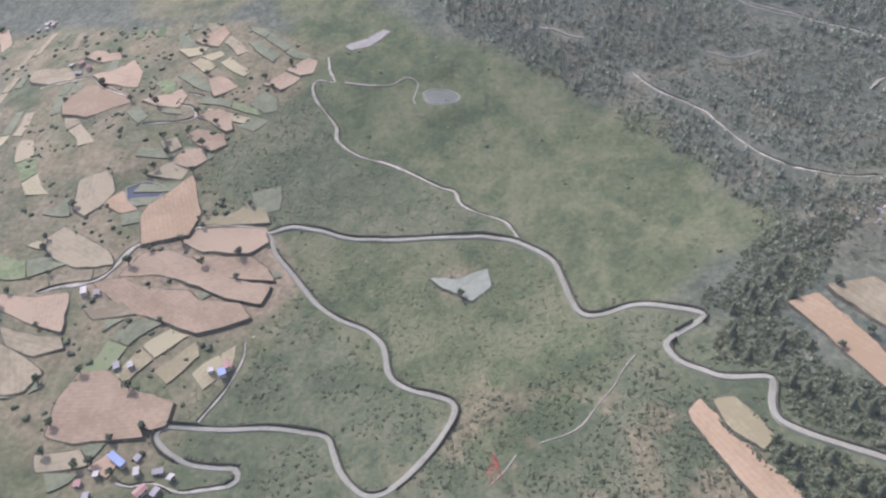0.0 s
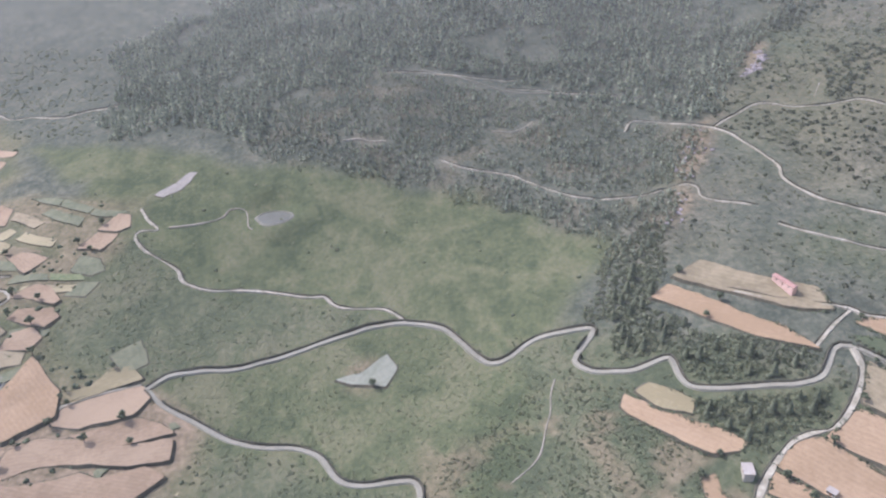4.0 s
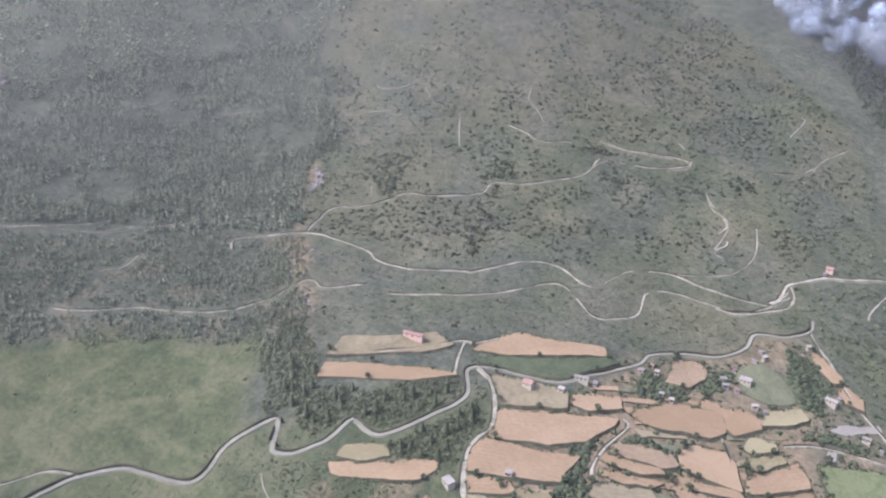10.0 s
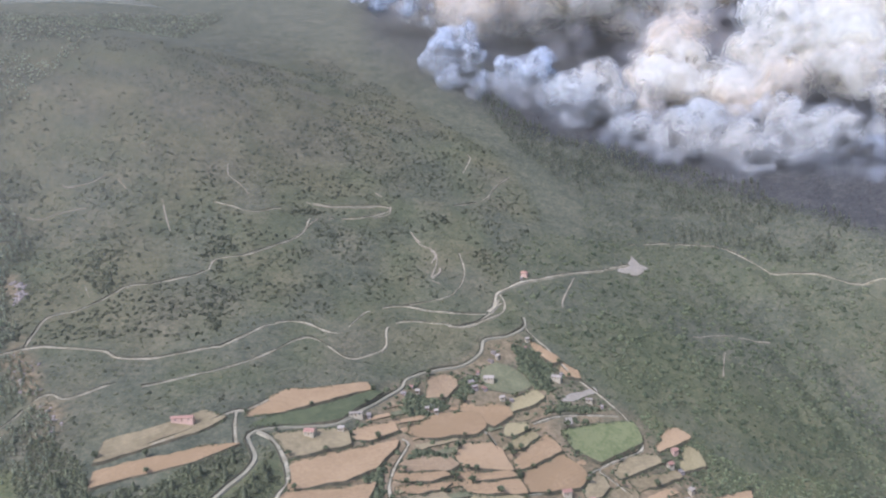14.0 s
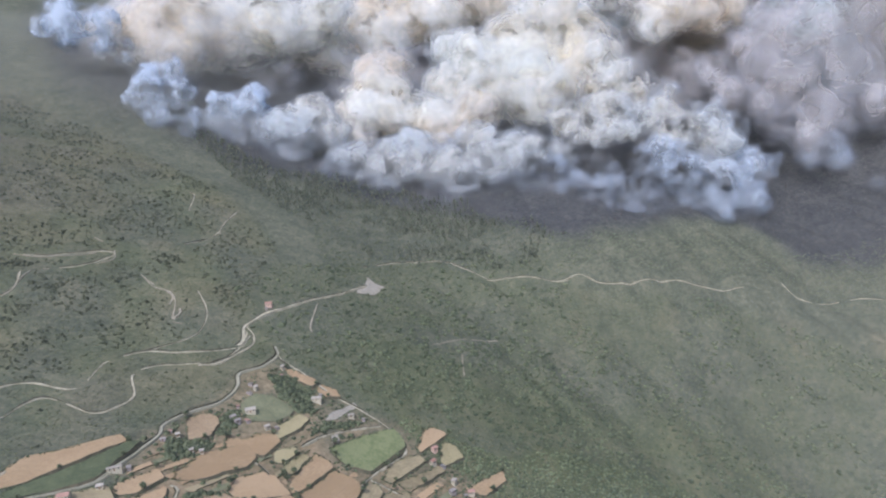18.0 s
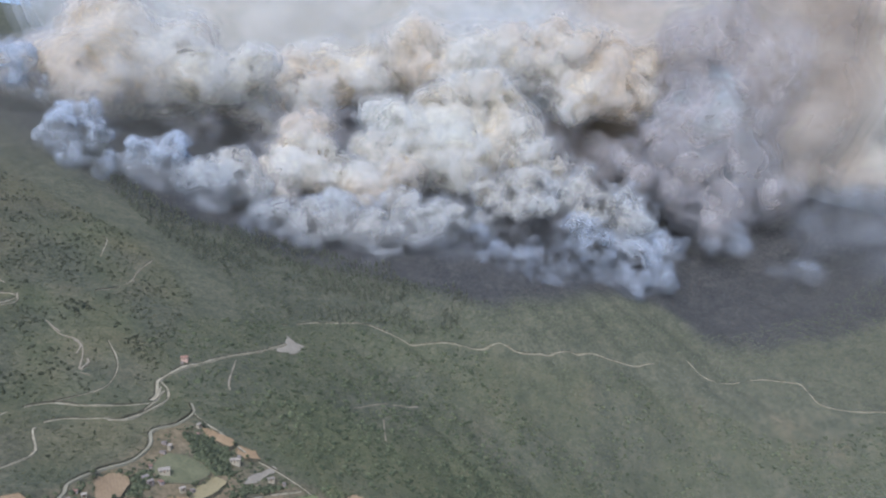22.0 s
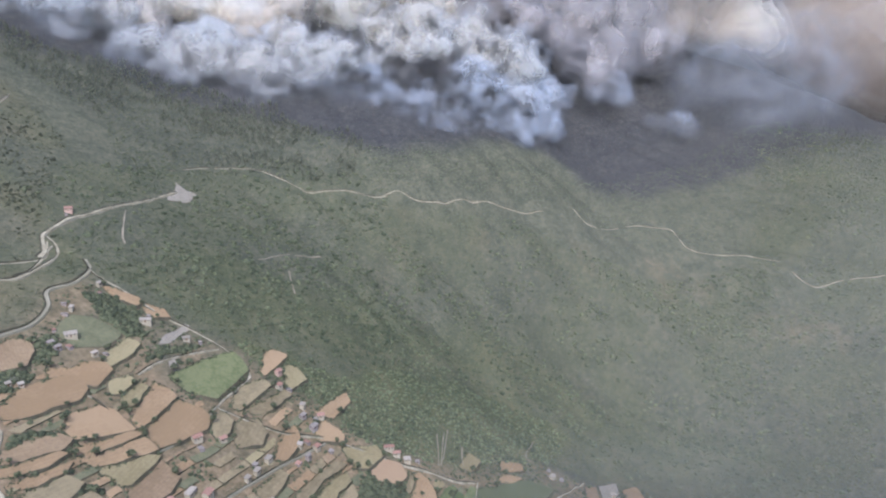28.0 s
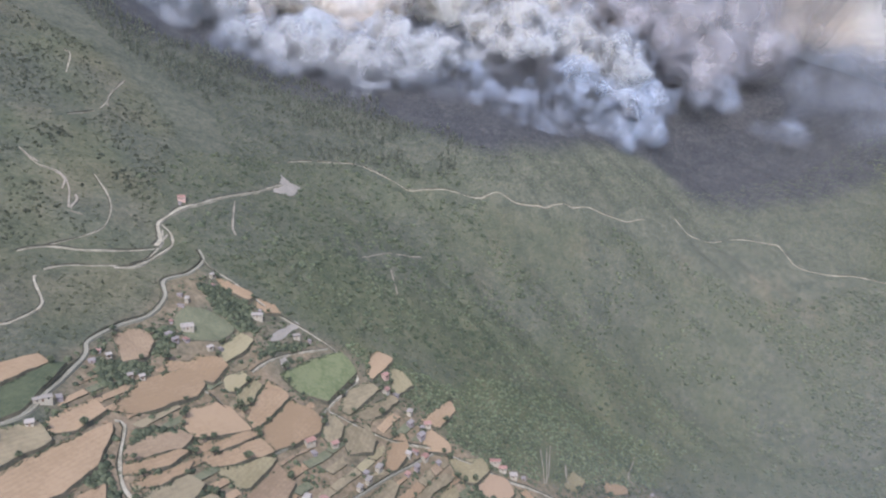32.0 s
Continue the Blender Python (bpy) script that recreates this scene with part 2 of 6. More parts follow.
WATER = material("still_water", (0.125, 0.123, 0.085), (0.16, 0.156, 0.112), 8, 20, 0.9, bump=0.05)
DARK_WATER = material("dark_water", (0.035, 0.038, 0.045), (0.05, 0.055, 0.062), 8, 20, 0.15, bump=0.05)
LINER = material("concrete_rim", (0.17, 0.158, 0.105), (0.25, 0.232, 0.16), 1, 6)
RED_STEEL = material("red_steel", (0.42, 0.07, 0.05), (0.55, 0.11, 0.08), 0.5, 3, 0.5, bump=0)


def inside(px, py, poly):
    """Which of the points lie in the polygon."""
    px, py = np.asarray(px, float), np.asarray(py, float)
    hit = np.zeros(px.shape, bool)
    for (ax, ay), (bx, by) in zip(poly, poly[1:] + poly[:1]):
        if ay != by:
            hit ^= ((ay > py) != (by > py)) & (px < (bx - ax) * (py - ay) / (by - ay) + ax)
    return hit


# ---- zones of cover on the land ----
PINE_WOOD = [(-684, 203), (-938, 246), (-976, 324), (-984, 387), (-1600, 400), (-1600, 1800), (-420, 1800), (-546, 949), (-502, 913), (-461, 797), (-402, 675), (-443, 627), (-454, 627), (-548, 544), (-632, 467), (-646, 380), (-590, 301), (-638, 252)]
YOUNG_WOOD = [(-587, 300), (-646, 380), (-632, 467), (-454, 627), (-381, 658), (-331, 586), (-297, 537), (-294, 501), (-313, 496), (-383, 478), (-465, 423), (-521, 358)]
FIELD_PINES = [(-258, 486), (-226, 499), (-165, 537), (-154, 530), (-158, 515), (-184, 476), (-197, 464), (-222, 465), (-237, 442), (-254, 443), (-295, 494), (-283, 510)]
ROAD_PINES = [(-182, 457), (-167, 493), (-152, 513), (-156, 542), (-147, 542), (-129, 514), (-136, 487), (-138, 468), (-148, 465), (-179, 452)]
GULLY_WOOD = [(-281, 892), (-257, 908), (-239, 850), (-219, 775), (-205, 709), (-216, 689), (-230, 729), (-249, 808)]
FORK_WOOD = [(-342, 742), (-381, 793), (-384, 835), (-355, 861), (-336, 841), (-343, 804), (-326, 763)]
BEND_WOOD = [(-244, 813), (-254, 848), (-240, 876), (-220, 849), (-228, 822)]
SHOULDER_WOOD = [(-182, 955), (-172, 986), (-139, 990), (-141, 958), (-162, 938)]
CREST_WOOD = [(-21, 990), (11, 1017), (30, 975), (17, 955), (-10, 967)]
LANE_WOOD = [(37, 940), (57, 953), (69, 870), (59, 870)]
KNOLL_WOOD = [(-301, 944), (-287, 990), (-264, 975), (-276, 938)]
HOLLOW_WOOD = [(-150, 922), (-124, 948), (-104, 903), (-128, 899)]
BELT_WOOD = [(-540, 916), (-501, 888), (-454, 805), (-439, 824), (-461, 909), (-501, 943)]
SPRING_WOOD = [(-371, 916), (-356, 930), (-332, 929), (-337, 917), (-362, 907)]
SCATTER = [(-418, 687), (-497, 856), (-531, 973), (-602, 1116), (-419, 1277), (-186, 1553), (109, 1197), (159, 1062), (69, 847), (-87, 771), (-208, 688), (-377, 666)]
VALLEY_WOOD = [(112, 1628), (191, 1331), (370, 1315), (448, 1264), (590, 1022), (475, 966), (443, 1012), (280, 1061), (216, 1139), (149, 1228), (64, 1522)]
LAUREL = [(172, 821), (282, 967), (427, 964), (577, 920), (791, 860), (1140, 590), (822, 404), (591, 525), (597, 602), (482, 654), (317, 674), (257, 695), (207, 773)]
RIDGE_SCRUB = [(204, 976), (420, 1046), (594, 944), (866, 879), (942, 866), (1160, 602), (1375, 468), (1597, 545), (1497, 805), (1267, 869), (919, 937), (626, 997), (436, 1169), (246, 1237)]
BURNT = [(184, 1287), (264, 1299), (448, 1196), (615, 983), (990, 1004), (1026, 894), (1224, 802), (1373, 740), (1597, 545), (2300, 400), (2300, 2400), (-200, 2400), (-100, 1650)]
MEADOW = [(-673, 203), (-585, 286), (-516, 364), (-435, 457), (-410, 458), (-318, 514), (-295, 442), (-298, 383), (-329, 369), (-367, 343), (-412, 299), (-448, 259), (-481, 220), (-541, 205), (-633, 158), (-746, 138)]
LOWER_MEADOW = [(-386, 175), (-389, 202), (-375, 250), (-364, 314), (-352, 346), (-325, 367), (-287, 376), (-263, 383), (-226, 350), (-208, 323), (-231, 291), (-246, 291), (-269, 256), (-299, 245), (-352, 192)]
SCAR = [(-454, 786), (-437, 780), (-420, 759), (-416, 735), (-430, 746)]
GULLY_SCAR = [(-403, 688), (-375, 660), (-352, 613), (-326, 582), (-305, 557), (-309, 549), (-339, 582), (-371, 617), (-387, 651)]
ROCKS = [(-908, 681), (-859, 719), (-826, 696), (-849, 670), (-880, 665)]
TERRACES_WEST = [(-792, -185), (-710, -50), (-645, 116), (-565, 205), (-507, 156), (-474, 128), (-440, 106), (-396, 165), (-347, 189), (-284, 162), (-242, 125), (-191, 111), (-191, 46)]
VILLAGE = [(-68, 637), (-15, 676), (83, 771), (153, 692), (200, 668), (287, 632), (392, 574), (541, 514), (576, 376), (532, 291), (-113, 430)]
GREEN_RIM = [(190, 690), (253, 655), (302, 642), (391, 672), (474, 664), (557, 643), (621, 586), (525, 545), (468, 530), (386, 528), (329, 527), (294, 536), (260, 560), (238, 571), (240, 600), (215, 625), (190, 650)]
STREET_TREES = [(221, 521), (235, 528), (260, 508), (256, 492), (232, 483), (232, 472), (210, 461), (195, 469), (204, 486)]
VILLAGE_FILL = [(-48, 620), (-25, 635), (7, 639), (89, 653), (88, 616), (128, 605), (176, 609), (219, 588), (237, 564), (294, 526), (331, 497), (290, 445), (257, 418), (75, 432), (-35, 437), (-115, 450), (-90, 571)]
NEAR_SLOPE = [(-480, 60), (-620, 190), (-300, 420), (-180, 520), (-110, 560), (-60, 400), (-60, 100), (-200, 20)]
VILLAGE_SOUTH = [(-116, 445), (-66, 434), (-6, 428), (71, 425), (170, 420), (286, 403), (418, 372), (561, 326), (532, 291), (300, 320), (-113, 395)]
DARK_STRIP = [(-47, 572), (-42, 563), (-50, 539), (-49, 514), (-42, 489), (-68, 478), (-73, 493), (-73, 515), (-72, 536), (-64, 543)]
DARK_SLOPE = [(-23, 443), (14, 458), (67, 484), (88, 488), (98, 471), (49, 448), (33, 433), (-20, 435)]
BRUSH_SHELF = [(214, 515), (236, 507), (252, 488), (227, 469), (205, 474), (204, 498)]
LANE_TREES = [(-82, 612), (-57, 639), (-37, 666), (-26, 662), (-38, 641), (-69, 608), (-87, 588)]
GARDEN_TREES = [(12, 679), (31, 687), (25, 661), (14, 647), (5, 653)]
TERRACE_TREES = [(-11, 516), (2, 521), (10, 507), (17, 495), (4, 497), (-2, 510)]
UPPER_GARDEN = [(-35, 641), (-25, 635), (-10, 638), (1, 632), (-15, 620), (-36, 608), (-42, 620)]
APEX_TREES = [(74, 742), (90, 744), (110, 716), (101, 682), (86, 683), (74, 702)]
ORCHARD = [(95, 662), (123, 673), (149, 675), (148, 666), (125, 653), (94, 642)]
CROSS_TREES = [(-39, 568), (6, 576), (5, 568), (-28, 563), (-41, 557)]
BRIGHT_GRASS = [(46, 481), (60, 490), (55, 470), (61, 449), (43, 428), (25, 409), (38, 444), (30, 459)]
EAST_FAR = [(1473, 806), (1566, 535), (1067, 361), (992, 550)]
EDGE_WOOD = [(-461, 797), (-535, 959), (-360, 1039), (-344, 936), (-347, 823), (-353, 761), (-394, 735)]
FIELD_WOOD = [(-311, 486), (-321, 527), (-308, 550), (-273, 511), (-252, 468), (-277, 446)]
LOWER_SCRUB = [(-400, 650), (-208, 686), (-87, 769), (68, 845), (93, 781), (41, 728), (-48, 664), (-77, 636), (-176, 591), (-265, 556), (-305, 509), (-328, 507)]
WEST_SCRUB = [(-1268, -48), (-989, 239), (-702, 206), (-864, 54), (-963, -18)]
EAST_NEAR = [(1100, 654), (1194, 431), (807, 264), (697, 431)]
RIM = [(97, 781), (149, 732), (204, 675), (304, 635), (400, 584), (557, 526), (592, 385), (559, 292), (636, 245), (849, 335), (824, 531), (642, 724), (378, 790), (215, 835)]
SPUR_EAST = [(-179, 320), (-202, 341), (-232, 384), (-253, 414), (-233, 422), (-208, 433), (-185, 446), (-153, 456)]
SPUR_WEST = [(-183, 314), (-193, 265), (-229, 292), (-246, 327), (-258, 362), (-256, 411), (-232, 384), (-202, 341)]
TERRACES_FAR = [(-956, -48), (-861, 109), (-764, 133), (-694, 121), (-657, 94), (-726, -3)]
PLOUGH_BASE = [(-382, 99), (-394, 137), (-392, 165), (-362, 182), (-340, 180), (-308, 148), (-315, 100), (-338, 55), (-367, 71)]
PALE_PATCH = [(-339, 282), (-340, 297), (-348, 307), (-339, 325), (-329, 323), (-315, 311), (-326, 297)]
BARE_EAST = [(1001, 752), (1048, 717), (1014, 675), (969, 674), (947, 696)]
BARE_MID = [(1065, 522), (1102, 487), (1089, 430), (1046, 398), (1017, 482)]
BARE_STREAK = [(684, 871), (723, 860), (686, 829), (662, 841)]
BARE_SHELF = [(869, 821), (911, 795), (876, 750), (850, 776)]
BARE_RIB = [(561, 913), (590, 908), (503, 825), (469, 818)]
BARE_FACE = [(1036, 669), (1066, 638), (1006, 606), (993, 628)]
BARE_FOOT = [(1037, 568), (1085, 524), (1038, 481), (987, 519)]
BARE_LOW = [(1004, 742), (1042, 722), (1020, 680), (979, 660), (951, 695)]

# what is kept free of bushes: a 3 m net over the near land
BX, BY, BN = -900, -200, 3.0
taken = np.zeros((760, 560), bool)
tx, ty = np.meshgrid(BX + BN * np.arange(760), BY + BN * np.arange(560), indexing="ij")


def claim(poly):
    xs, ys = [p[0] for p in poly], [p[1] for p in poly]
    i0, i1 = [int(np.clip((v - BX) / BN, 0, 759)) for v in (min(xs), max(xs) + 3)]
    j0, j1 = [int(np.clip((v - BY) / BN, 0, 559)) for v in (min(ys), max(ys) + 3)]
    if i1 > i0 and j1 > j0:
        taken[i0:i1, j0:j1] |= inside(tx[i0:i1, j0:j1], ty[i0:i1, j0:j1], poly)


def claim_line(x, y, r):
    w = int(r // BN) + 1
    for a, b in zip(((x - BX) / BN).astype(int), ((y - BY) / BN).astype(int)):
        taken[max(a - w, 0):max(a + w + 1, 0), max(b - w, 0):max(b + w + 1, 0)] = True


def is_free(x, y):
    i, j = ((x - BX) / BN).astype(int), ((y - BY) / BN).astype(int)
    ok = (i >= 0) & (i < 760) & (j >= 0) & (j < 560)
    return ~(ok & taken[np.clip(i, 0, 759), np.clip(j, 0, 559)])


# ---- ground ----
def cover_material():
    m = bpy.data.materials.new("land_cover")
    m.use_nodes = True
    t = m.node_tree
    n, k = t.nodes, t.links
    bsdf = n["Principled BSDF"]
    bsdf.inputs["Roughness"].default_value = 0.95
    bsdf.inputs["Specular IOR Level"].default_value = 0.1
    pos = n.new("ShaderNodeNewGeometry").outputs["Position"]

    def cloud(size, detail, dist=0.0):
        c = n.new("ShaderNodeTexNoise")
        c.inputs["Scale"].default_value, c.inputs["Detail"].default_value, c.inputs["Distortion"].default_value = 1.0 / size, detail, dist
        k.new(pos, c.inputs["Vector"])
        return c.outputs["Fac"]

    def ramp(fac, lo, hi, *colours):
        r = n.new("ShaderNodeValToRGB")
        e = r.color_ramp.elements
        while len(e) < len(colours):
            e.new(0.5)
        for q, c in enumerate(colours):
            e[q].position, e[q].color = lo + (hi - lo) * q / (len(colours) - 1), (*c, 1)
        k.new(fac, r.inputs[0])
        return r.outputs[0]

    def blend(fac, a, b):
        x = n.new("ShaderNodeMix")
        x.data_type = "RGBA"
        k.new(fac, x.inputs[0]), k.new(a, x.inputs[6]), k.new(b, x.inputs[7])
        return x.outputs[2]

    def half(a, b):
        x = n.new("ShaderNodeMix")
        k.new(a, x.inputs[2]), k.new(b, x.inputs[3])
        x.inputs[0].default_value = 0.5
        return x.outputs[0]

    fine = half(half(cloud(3.5, 6), cloud(11, 5, 0.5)), half(cloud(7, 5), cloud(42, 5, 0.8)))
    scrub = ramp(fine, 0.39, 0.61, (0.060, 0.067, 0.043), (0.101, 0.105, 0.065), (0.155, 0.148, 0.093))
    meadow = ramp(half(half(cloud(3.5, 6), cloud(10, 5, 0.5)), cloud(45, 5, 0.8)), 0.40, 0.60, (0.066, 0.079, 0.035), (0.106, 0.116, 0.050), (0.156, 0.149, 0.072))
    dry = ramp(fine, 0.38, 0.62, (0.140, 0.117, 0.062), (0.232, 0.175, 0.096), (0.325, 0.242, 0.138))
    burnt = ramp(fine, 0.36, 0.64, (0.028, 0.029, 0.033), (0.046, 0.046, 0.049), (0.08, 0.075, 0.072))
    masks = n.new("ShaderNodeVertexColor")
    masks.layer_name = "cover"
    split = n.new("ShaderNodeSeparateColor")
    k.new(masks.outputs[0], split.inputs[0])
    colour = blend(split.outputs[2], blend(split.outputs[1], blend(split.outputs[0], scrub, meadow), dry), burnt)
    k.new(colour, bsdf.inputs["Base Color"])
    b = n.new("ShaderNodeBump")
    b.inputs["Strength"].default_value, b.inputs["Distance"].default_value = 0.9, 2.2
    k.new(half(cloud(3.0, 4), cloud(9, 3)), b.inputs["Height"])
    k.new(b.outputs[0], bsdf.inputs["Normal"])
    return m


gx, gy = np.meshgrid(GX, GY, indexing="ij")
wx, wy = gx + 9 * value_noise(gx, gy, 30, 11) + 4 * value_noise(gx, gy, 9, 13), gy + 9 * value_noise(gx, gy, 30, 12) + 4 * value_noise(gx, gy, 9, 14)


def soft_mask(polys, rounds=2):
    a = np.zeros(gx.shape)
    for p in polys:
        a = np.maximum(a, inside(wx, wy, p))
    for _ in range(rounds):
        a[1:-1, 1:-1] = (a[1:-1, 1:-1] * 2 + a[:-2, 1:-1] + a[2:, 1:-1] + a[1:-1, :-2] + a[1:-1, 2:]) / 6
    return a


EAST_SLOPE = [(60, 760), (60, 900), (150, 1000), (420, 1060), (600, 950), (420, 850), (180, 660)]
RIDGE_PATCH = [(-260, 300), (-230, 420), (-150, 480), (-90, 420), (-120, 300), (-180, 250)]
meadow_mask = np.clip(soft_mask([MEADOW]) + 0.85 * soft_mask([LOWER_MEADOW], 6) + 0.75 * soft_mask([NEAR_SLOPE], 6) + 0.35 * soft_mask([RIM], 8) + 0.8 * soft_mask([GREEN_RIM], 3) + 0.3 * soft_mask([LAUREL, EAST_NEAR, EAST_FAR, EAST_SLOPE], 10) * np.clip(0.55 + value_noise(gx, gy, 60, 31) + 0.5 * value_noise(gx, gy, 22, 32), 0, 1) + 0.45 * soft_mask([SCATTER, LOWER_SCRUB], 14) * np.clip(0.5 + value_noise(gx, gy, 45, 29), 0, 1) + soft_mask([BRIGHT_GRASS], 1) + 0.8 * soft_mask([TERRACES_WEST, TERRACES_FAR]), 0, 1)
dry_mask = np.clip(0.55 * soft_mask([VILLAGE_FILL]) + np.maximum(np.maximum(0.6 * soft_mask([TERRACES_WEST]), 0.35 * soft_mask([TERRACES_FAR])), 0.75 * soft_mask([VILLAGE]) * (1 - soft_mask([GREEN_RIM], 3))) * np.clip(0.75 + 0.8 * value_noise(gx, gy, 22, 17), 0, 1) + 0.26 * soft_mask([BARE_EAST, BARE_MID, BARE_LOW], 6) * np.clip(0.7 + value_noise(gx, gy, 18, 24), 0, 1) + soft_mask([SCAR, GULLY_SCAR, ROCKS], 1) + 0.9 * soft_mask([PLOUGH_BASE])
                   + 0.22 * soft_mask([YOUNG_WOOD]) * (value_noise(gx, gy, 16, 18) > 0.35) + 0.20 * soft_mask([SCATTER, LOWER_SCRUB], 14) * np.clip(0.45 + 0.8 * value_noise(gx, gy, 90, 27) + 0.6 * value_noise(gx, gy, 35, 28), 0, 1) + 0.16 * soft_mask([BARE_STREAK, BARE_SHELF, BARE_RIB, BARE_FACE, BARE_FOOT], 3) * np.clip(0.6 + value_noise(gx, gy, 20, 23), 0, 1) + 0.75 * soft_mask([PALE_PATCH], 1) * (value_noise(gx, gy, 12, 20) > -0.3) + 0.55 * soft_mask([RIDGE_PATCH]) * (value_noise(gx, gy, 14, 19) > 0.25), 0, 1)
# scorched land; its wide soft edge and the valley wood are painted smoke shade
burnt_and_shade_mask = np.maximum(0.85 * soft_mask([BURNT], 12), 0.14 * soft_mask([VALLEY_WOOD], 16))
n = len(GY)
ii, jj = np.meshgrid(np.arange(len(GX) - 1), np.arange(n - 1), indexing="ij")
quads = np.stack([ii * n + jj, (ii + 1) * n + jj, (ii + 1) * n + jj + 1, ii * n + jj + 1], -1).reshape(-1, 4)
ground = new("ground", sheet("ground", np.stack([gx, gy, GZ], -1).reshape(-1, 3), quads, cover_material()))
tagged(ground, "green and brown mountain slopes with scrub, meadow and burnt land", "ground", kind="structure")
layer = ground.data.color_attributes.new("cover", "FLOAT_COLOR", "POINT")
layer.data.foreach_set("color", np.stack([meadow_mask, dry_mask, burnt_and_shade_mask, np.ones(gx.shape)], -1).astype(np.float32).ravel())


def smooth_line(pts, step):
    """A rounded line through the points, in even steps."""
    p = np.array(pts, float)
    q = np.vstack([2 * p[0] - p[1], p, 2 * p[-1] - p[-2]])
    out = []
    for a, b, c, d in zip(q, q[1:], q[2:], q[3:]):
        for u in np.linspace(0, 1, max(2, int(np.linalg.norm(c - b) / step)), endpoint=False):
            out.append(0.5 * (2 * b + (c - a) * u + (2 * a - 5 * b + 4 * c - d) * u * u + (3 * b - a - 3 * c + d) * u**3))
    return np.array(out + [p[-1]])


verges = []


def road(kind, width, label, pts):
    """A road bed laid on the land, with shoulders that run into the ground."""
    c = smooth_line(pts, 3.0)
    d = np.gradient(c, axis=0)
    d /= np.maximum(np.linalg.norm(d, axis=1), 1e-6)[:, None]
    side = np.stack([-d[:, 1], d[:, 0]], 1)
    w = width / 2 * (1 + (0.10 if kind == "asphalt" else 0.5) * (value_noise(c[:, 0], c[:, 1], 14, 31) + (0.0 if kind == "asphalt" else 0.6) * value_noise(c[:, 0], c[:, 1], 5, 32)))
    span = np.stack([ground_z(*(c + side * (w * f)[:, None]).T) for f in (-1, -0.5, 0, 0.5, 1)], 1)
    top = np.maximum(span.max(1), span.mean(1)) + 0.4
    if kind != "asphalt" and width < 2.0:
        top = top - 1.3 * np.clip(value_noise(c[:, 0], c[:, 1], 17, 33) * 4 - 1.9, 0, 1)
    verts = []
    for f, lift in ((-1.35, None), (-1, 0.0), (0, 0.12), (1, 0.0), (1.35, None)):
        xy = c + side * (w * f)[:, None]
        verts.append(np.column_stack([xy, ground_z(*xy.T) - 0.3 if lift is None else top + lift]))
    v = np.stack(verts, 1).reshape(-1, 3)
    i = np.arange(len(c) - 1)[:, None] * 5 + np.arange(4)[None]
    f = np.stack([i, i + 1, i + 6, i + 5], -1).reshape(-1, 4)[:, ::-1]
    ob = new("road" if kind == "asphalt" else "track", sheet("road", v, f, {"asphalt": ASPHALT, "dirt": DIRT, "path": PATH_SOIL}[kind], smooth=False))
    tagged(ob, label, "road" if kind == "asphalt" else "track", kind="structure")
    claim_line(c[:, 0], c[:, 1], width / 2 + 1)
    high = ground_z(*(c + side * 8).T) > ground_z(*(c - side * 8).T)
    if kind != "path":
        up = np.where(ground_z(*(c + side * 6).T) > ground_z(*(c - side * 6).T), 1, -1)
        high_bank = (1.9 if kind == "asphalt" else 1.1) * np.clip(0.75 + 0.7 * value_noise(c[:, 0], c[:, 1], 26, 34), 0.15, 1.3)
        rows = []
        for out, lift in ((0.98, 0.0), (1.10, 0.75), (1.42, 1.0), (2.1, None)):
            xy = c + side * (w * out * up)[:, None]
            rows.append(np.column_stack([xy, ground_z(*xy.T) - 0.3 if lift is None else np.minimum(top, ground_z(*xy.T) + 0.5) + lift * high_bank]))
        v = np.stack(rows, 1).reshape(-1, 3)
        i = (np.arange(len(c) - 1)[:, None] * 4 + np.arange(3)[None])[up[1:] == up[:-1]]
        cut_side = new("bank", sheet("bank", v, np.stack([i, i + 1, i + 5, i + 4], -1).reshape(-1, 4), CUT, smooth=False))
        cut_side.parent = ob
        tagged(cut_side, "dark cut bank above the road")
    verges.append((kind, c + side * ((w + 1.3) * np.where(high, 1, -1))[:, None]))


road('asphalt', 3.1, 'grey asphalt mountain road winding down the green slope', [(-392, 168), (-371, 175), (-352, 189), (-328, 206), (-314, 222), (-304, 240), (-290, 251), (-268, 255), (-257, 266), (-250, 281), (-243, 293), (-233, 293), (-214, 280), (-200, 266), (-190, 252), (-190, 240), (-203, 228), (-218, 222), (-228, 218), (-232, 205), (-236, 181), (-235, 158), (-236, 136), (-236, 123), (-230, 119), (-221, 126), (-213, 140), (-210, 156), (-209, 167), (-202, 169), (-198, 164)])
road('asphalt', 3.3, 'grey asphalt road crossing the meadow slope', [(-389, 169), (-394, 184), (-391, 203), (-382, 228), (-378, 251), (-374, 279), (-369, 308), (-366, 324), (-355, 347), (-338, 365), (-322, 370), (-304, 373), (-290, 378), (-286, 389), (-287, 408), (-280, 426), (-268, 445), (-258, 425), (-253, 420), (-242, 424), (-233, 434), (-225, 445), (-220, 464), (-215, 467), (-204, 463), (-194, 463), (-183, 474), (-168, 496), (-156, 514), (-153, 529), (-162, 549), (-157, 558)])
road('dirt', 3.0, 'pale dirt farm road between the stubble fields', [(-157, 558), (-144, 551), (-132, 532), (-126, 510), (-131, 492), (-133, 482), (-129, 464), (-122, 447), (-111, 432)])
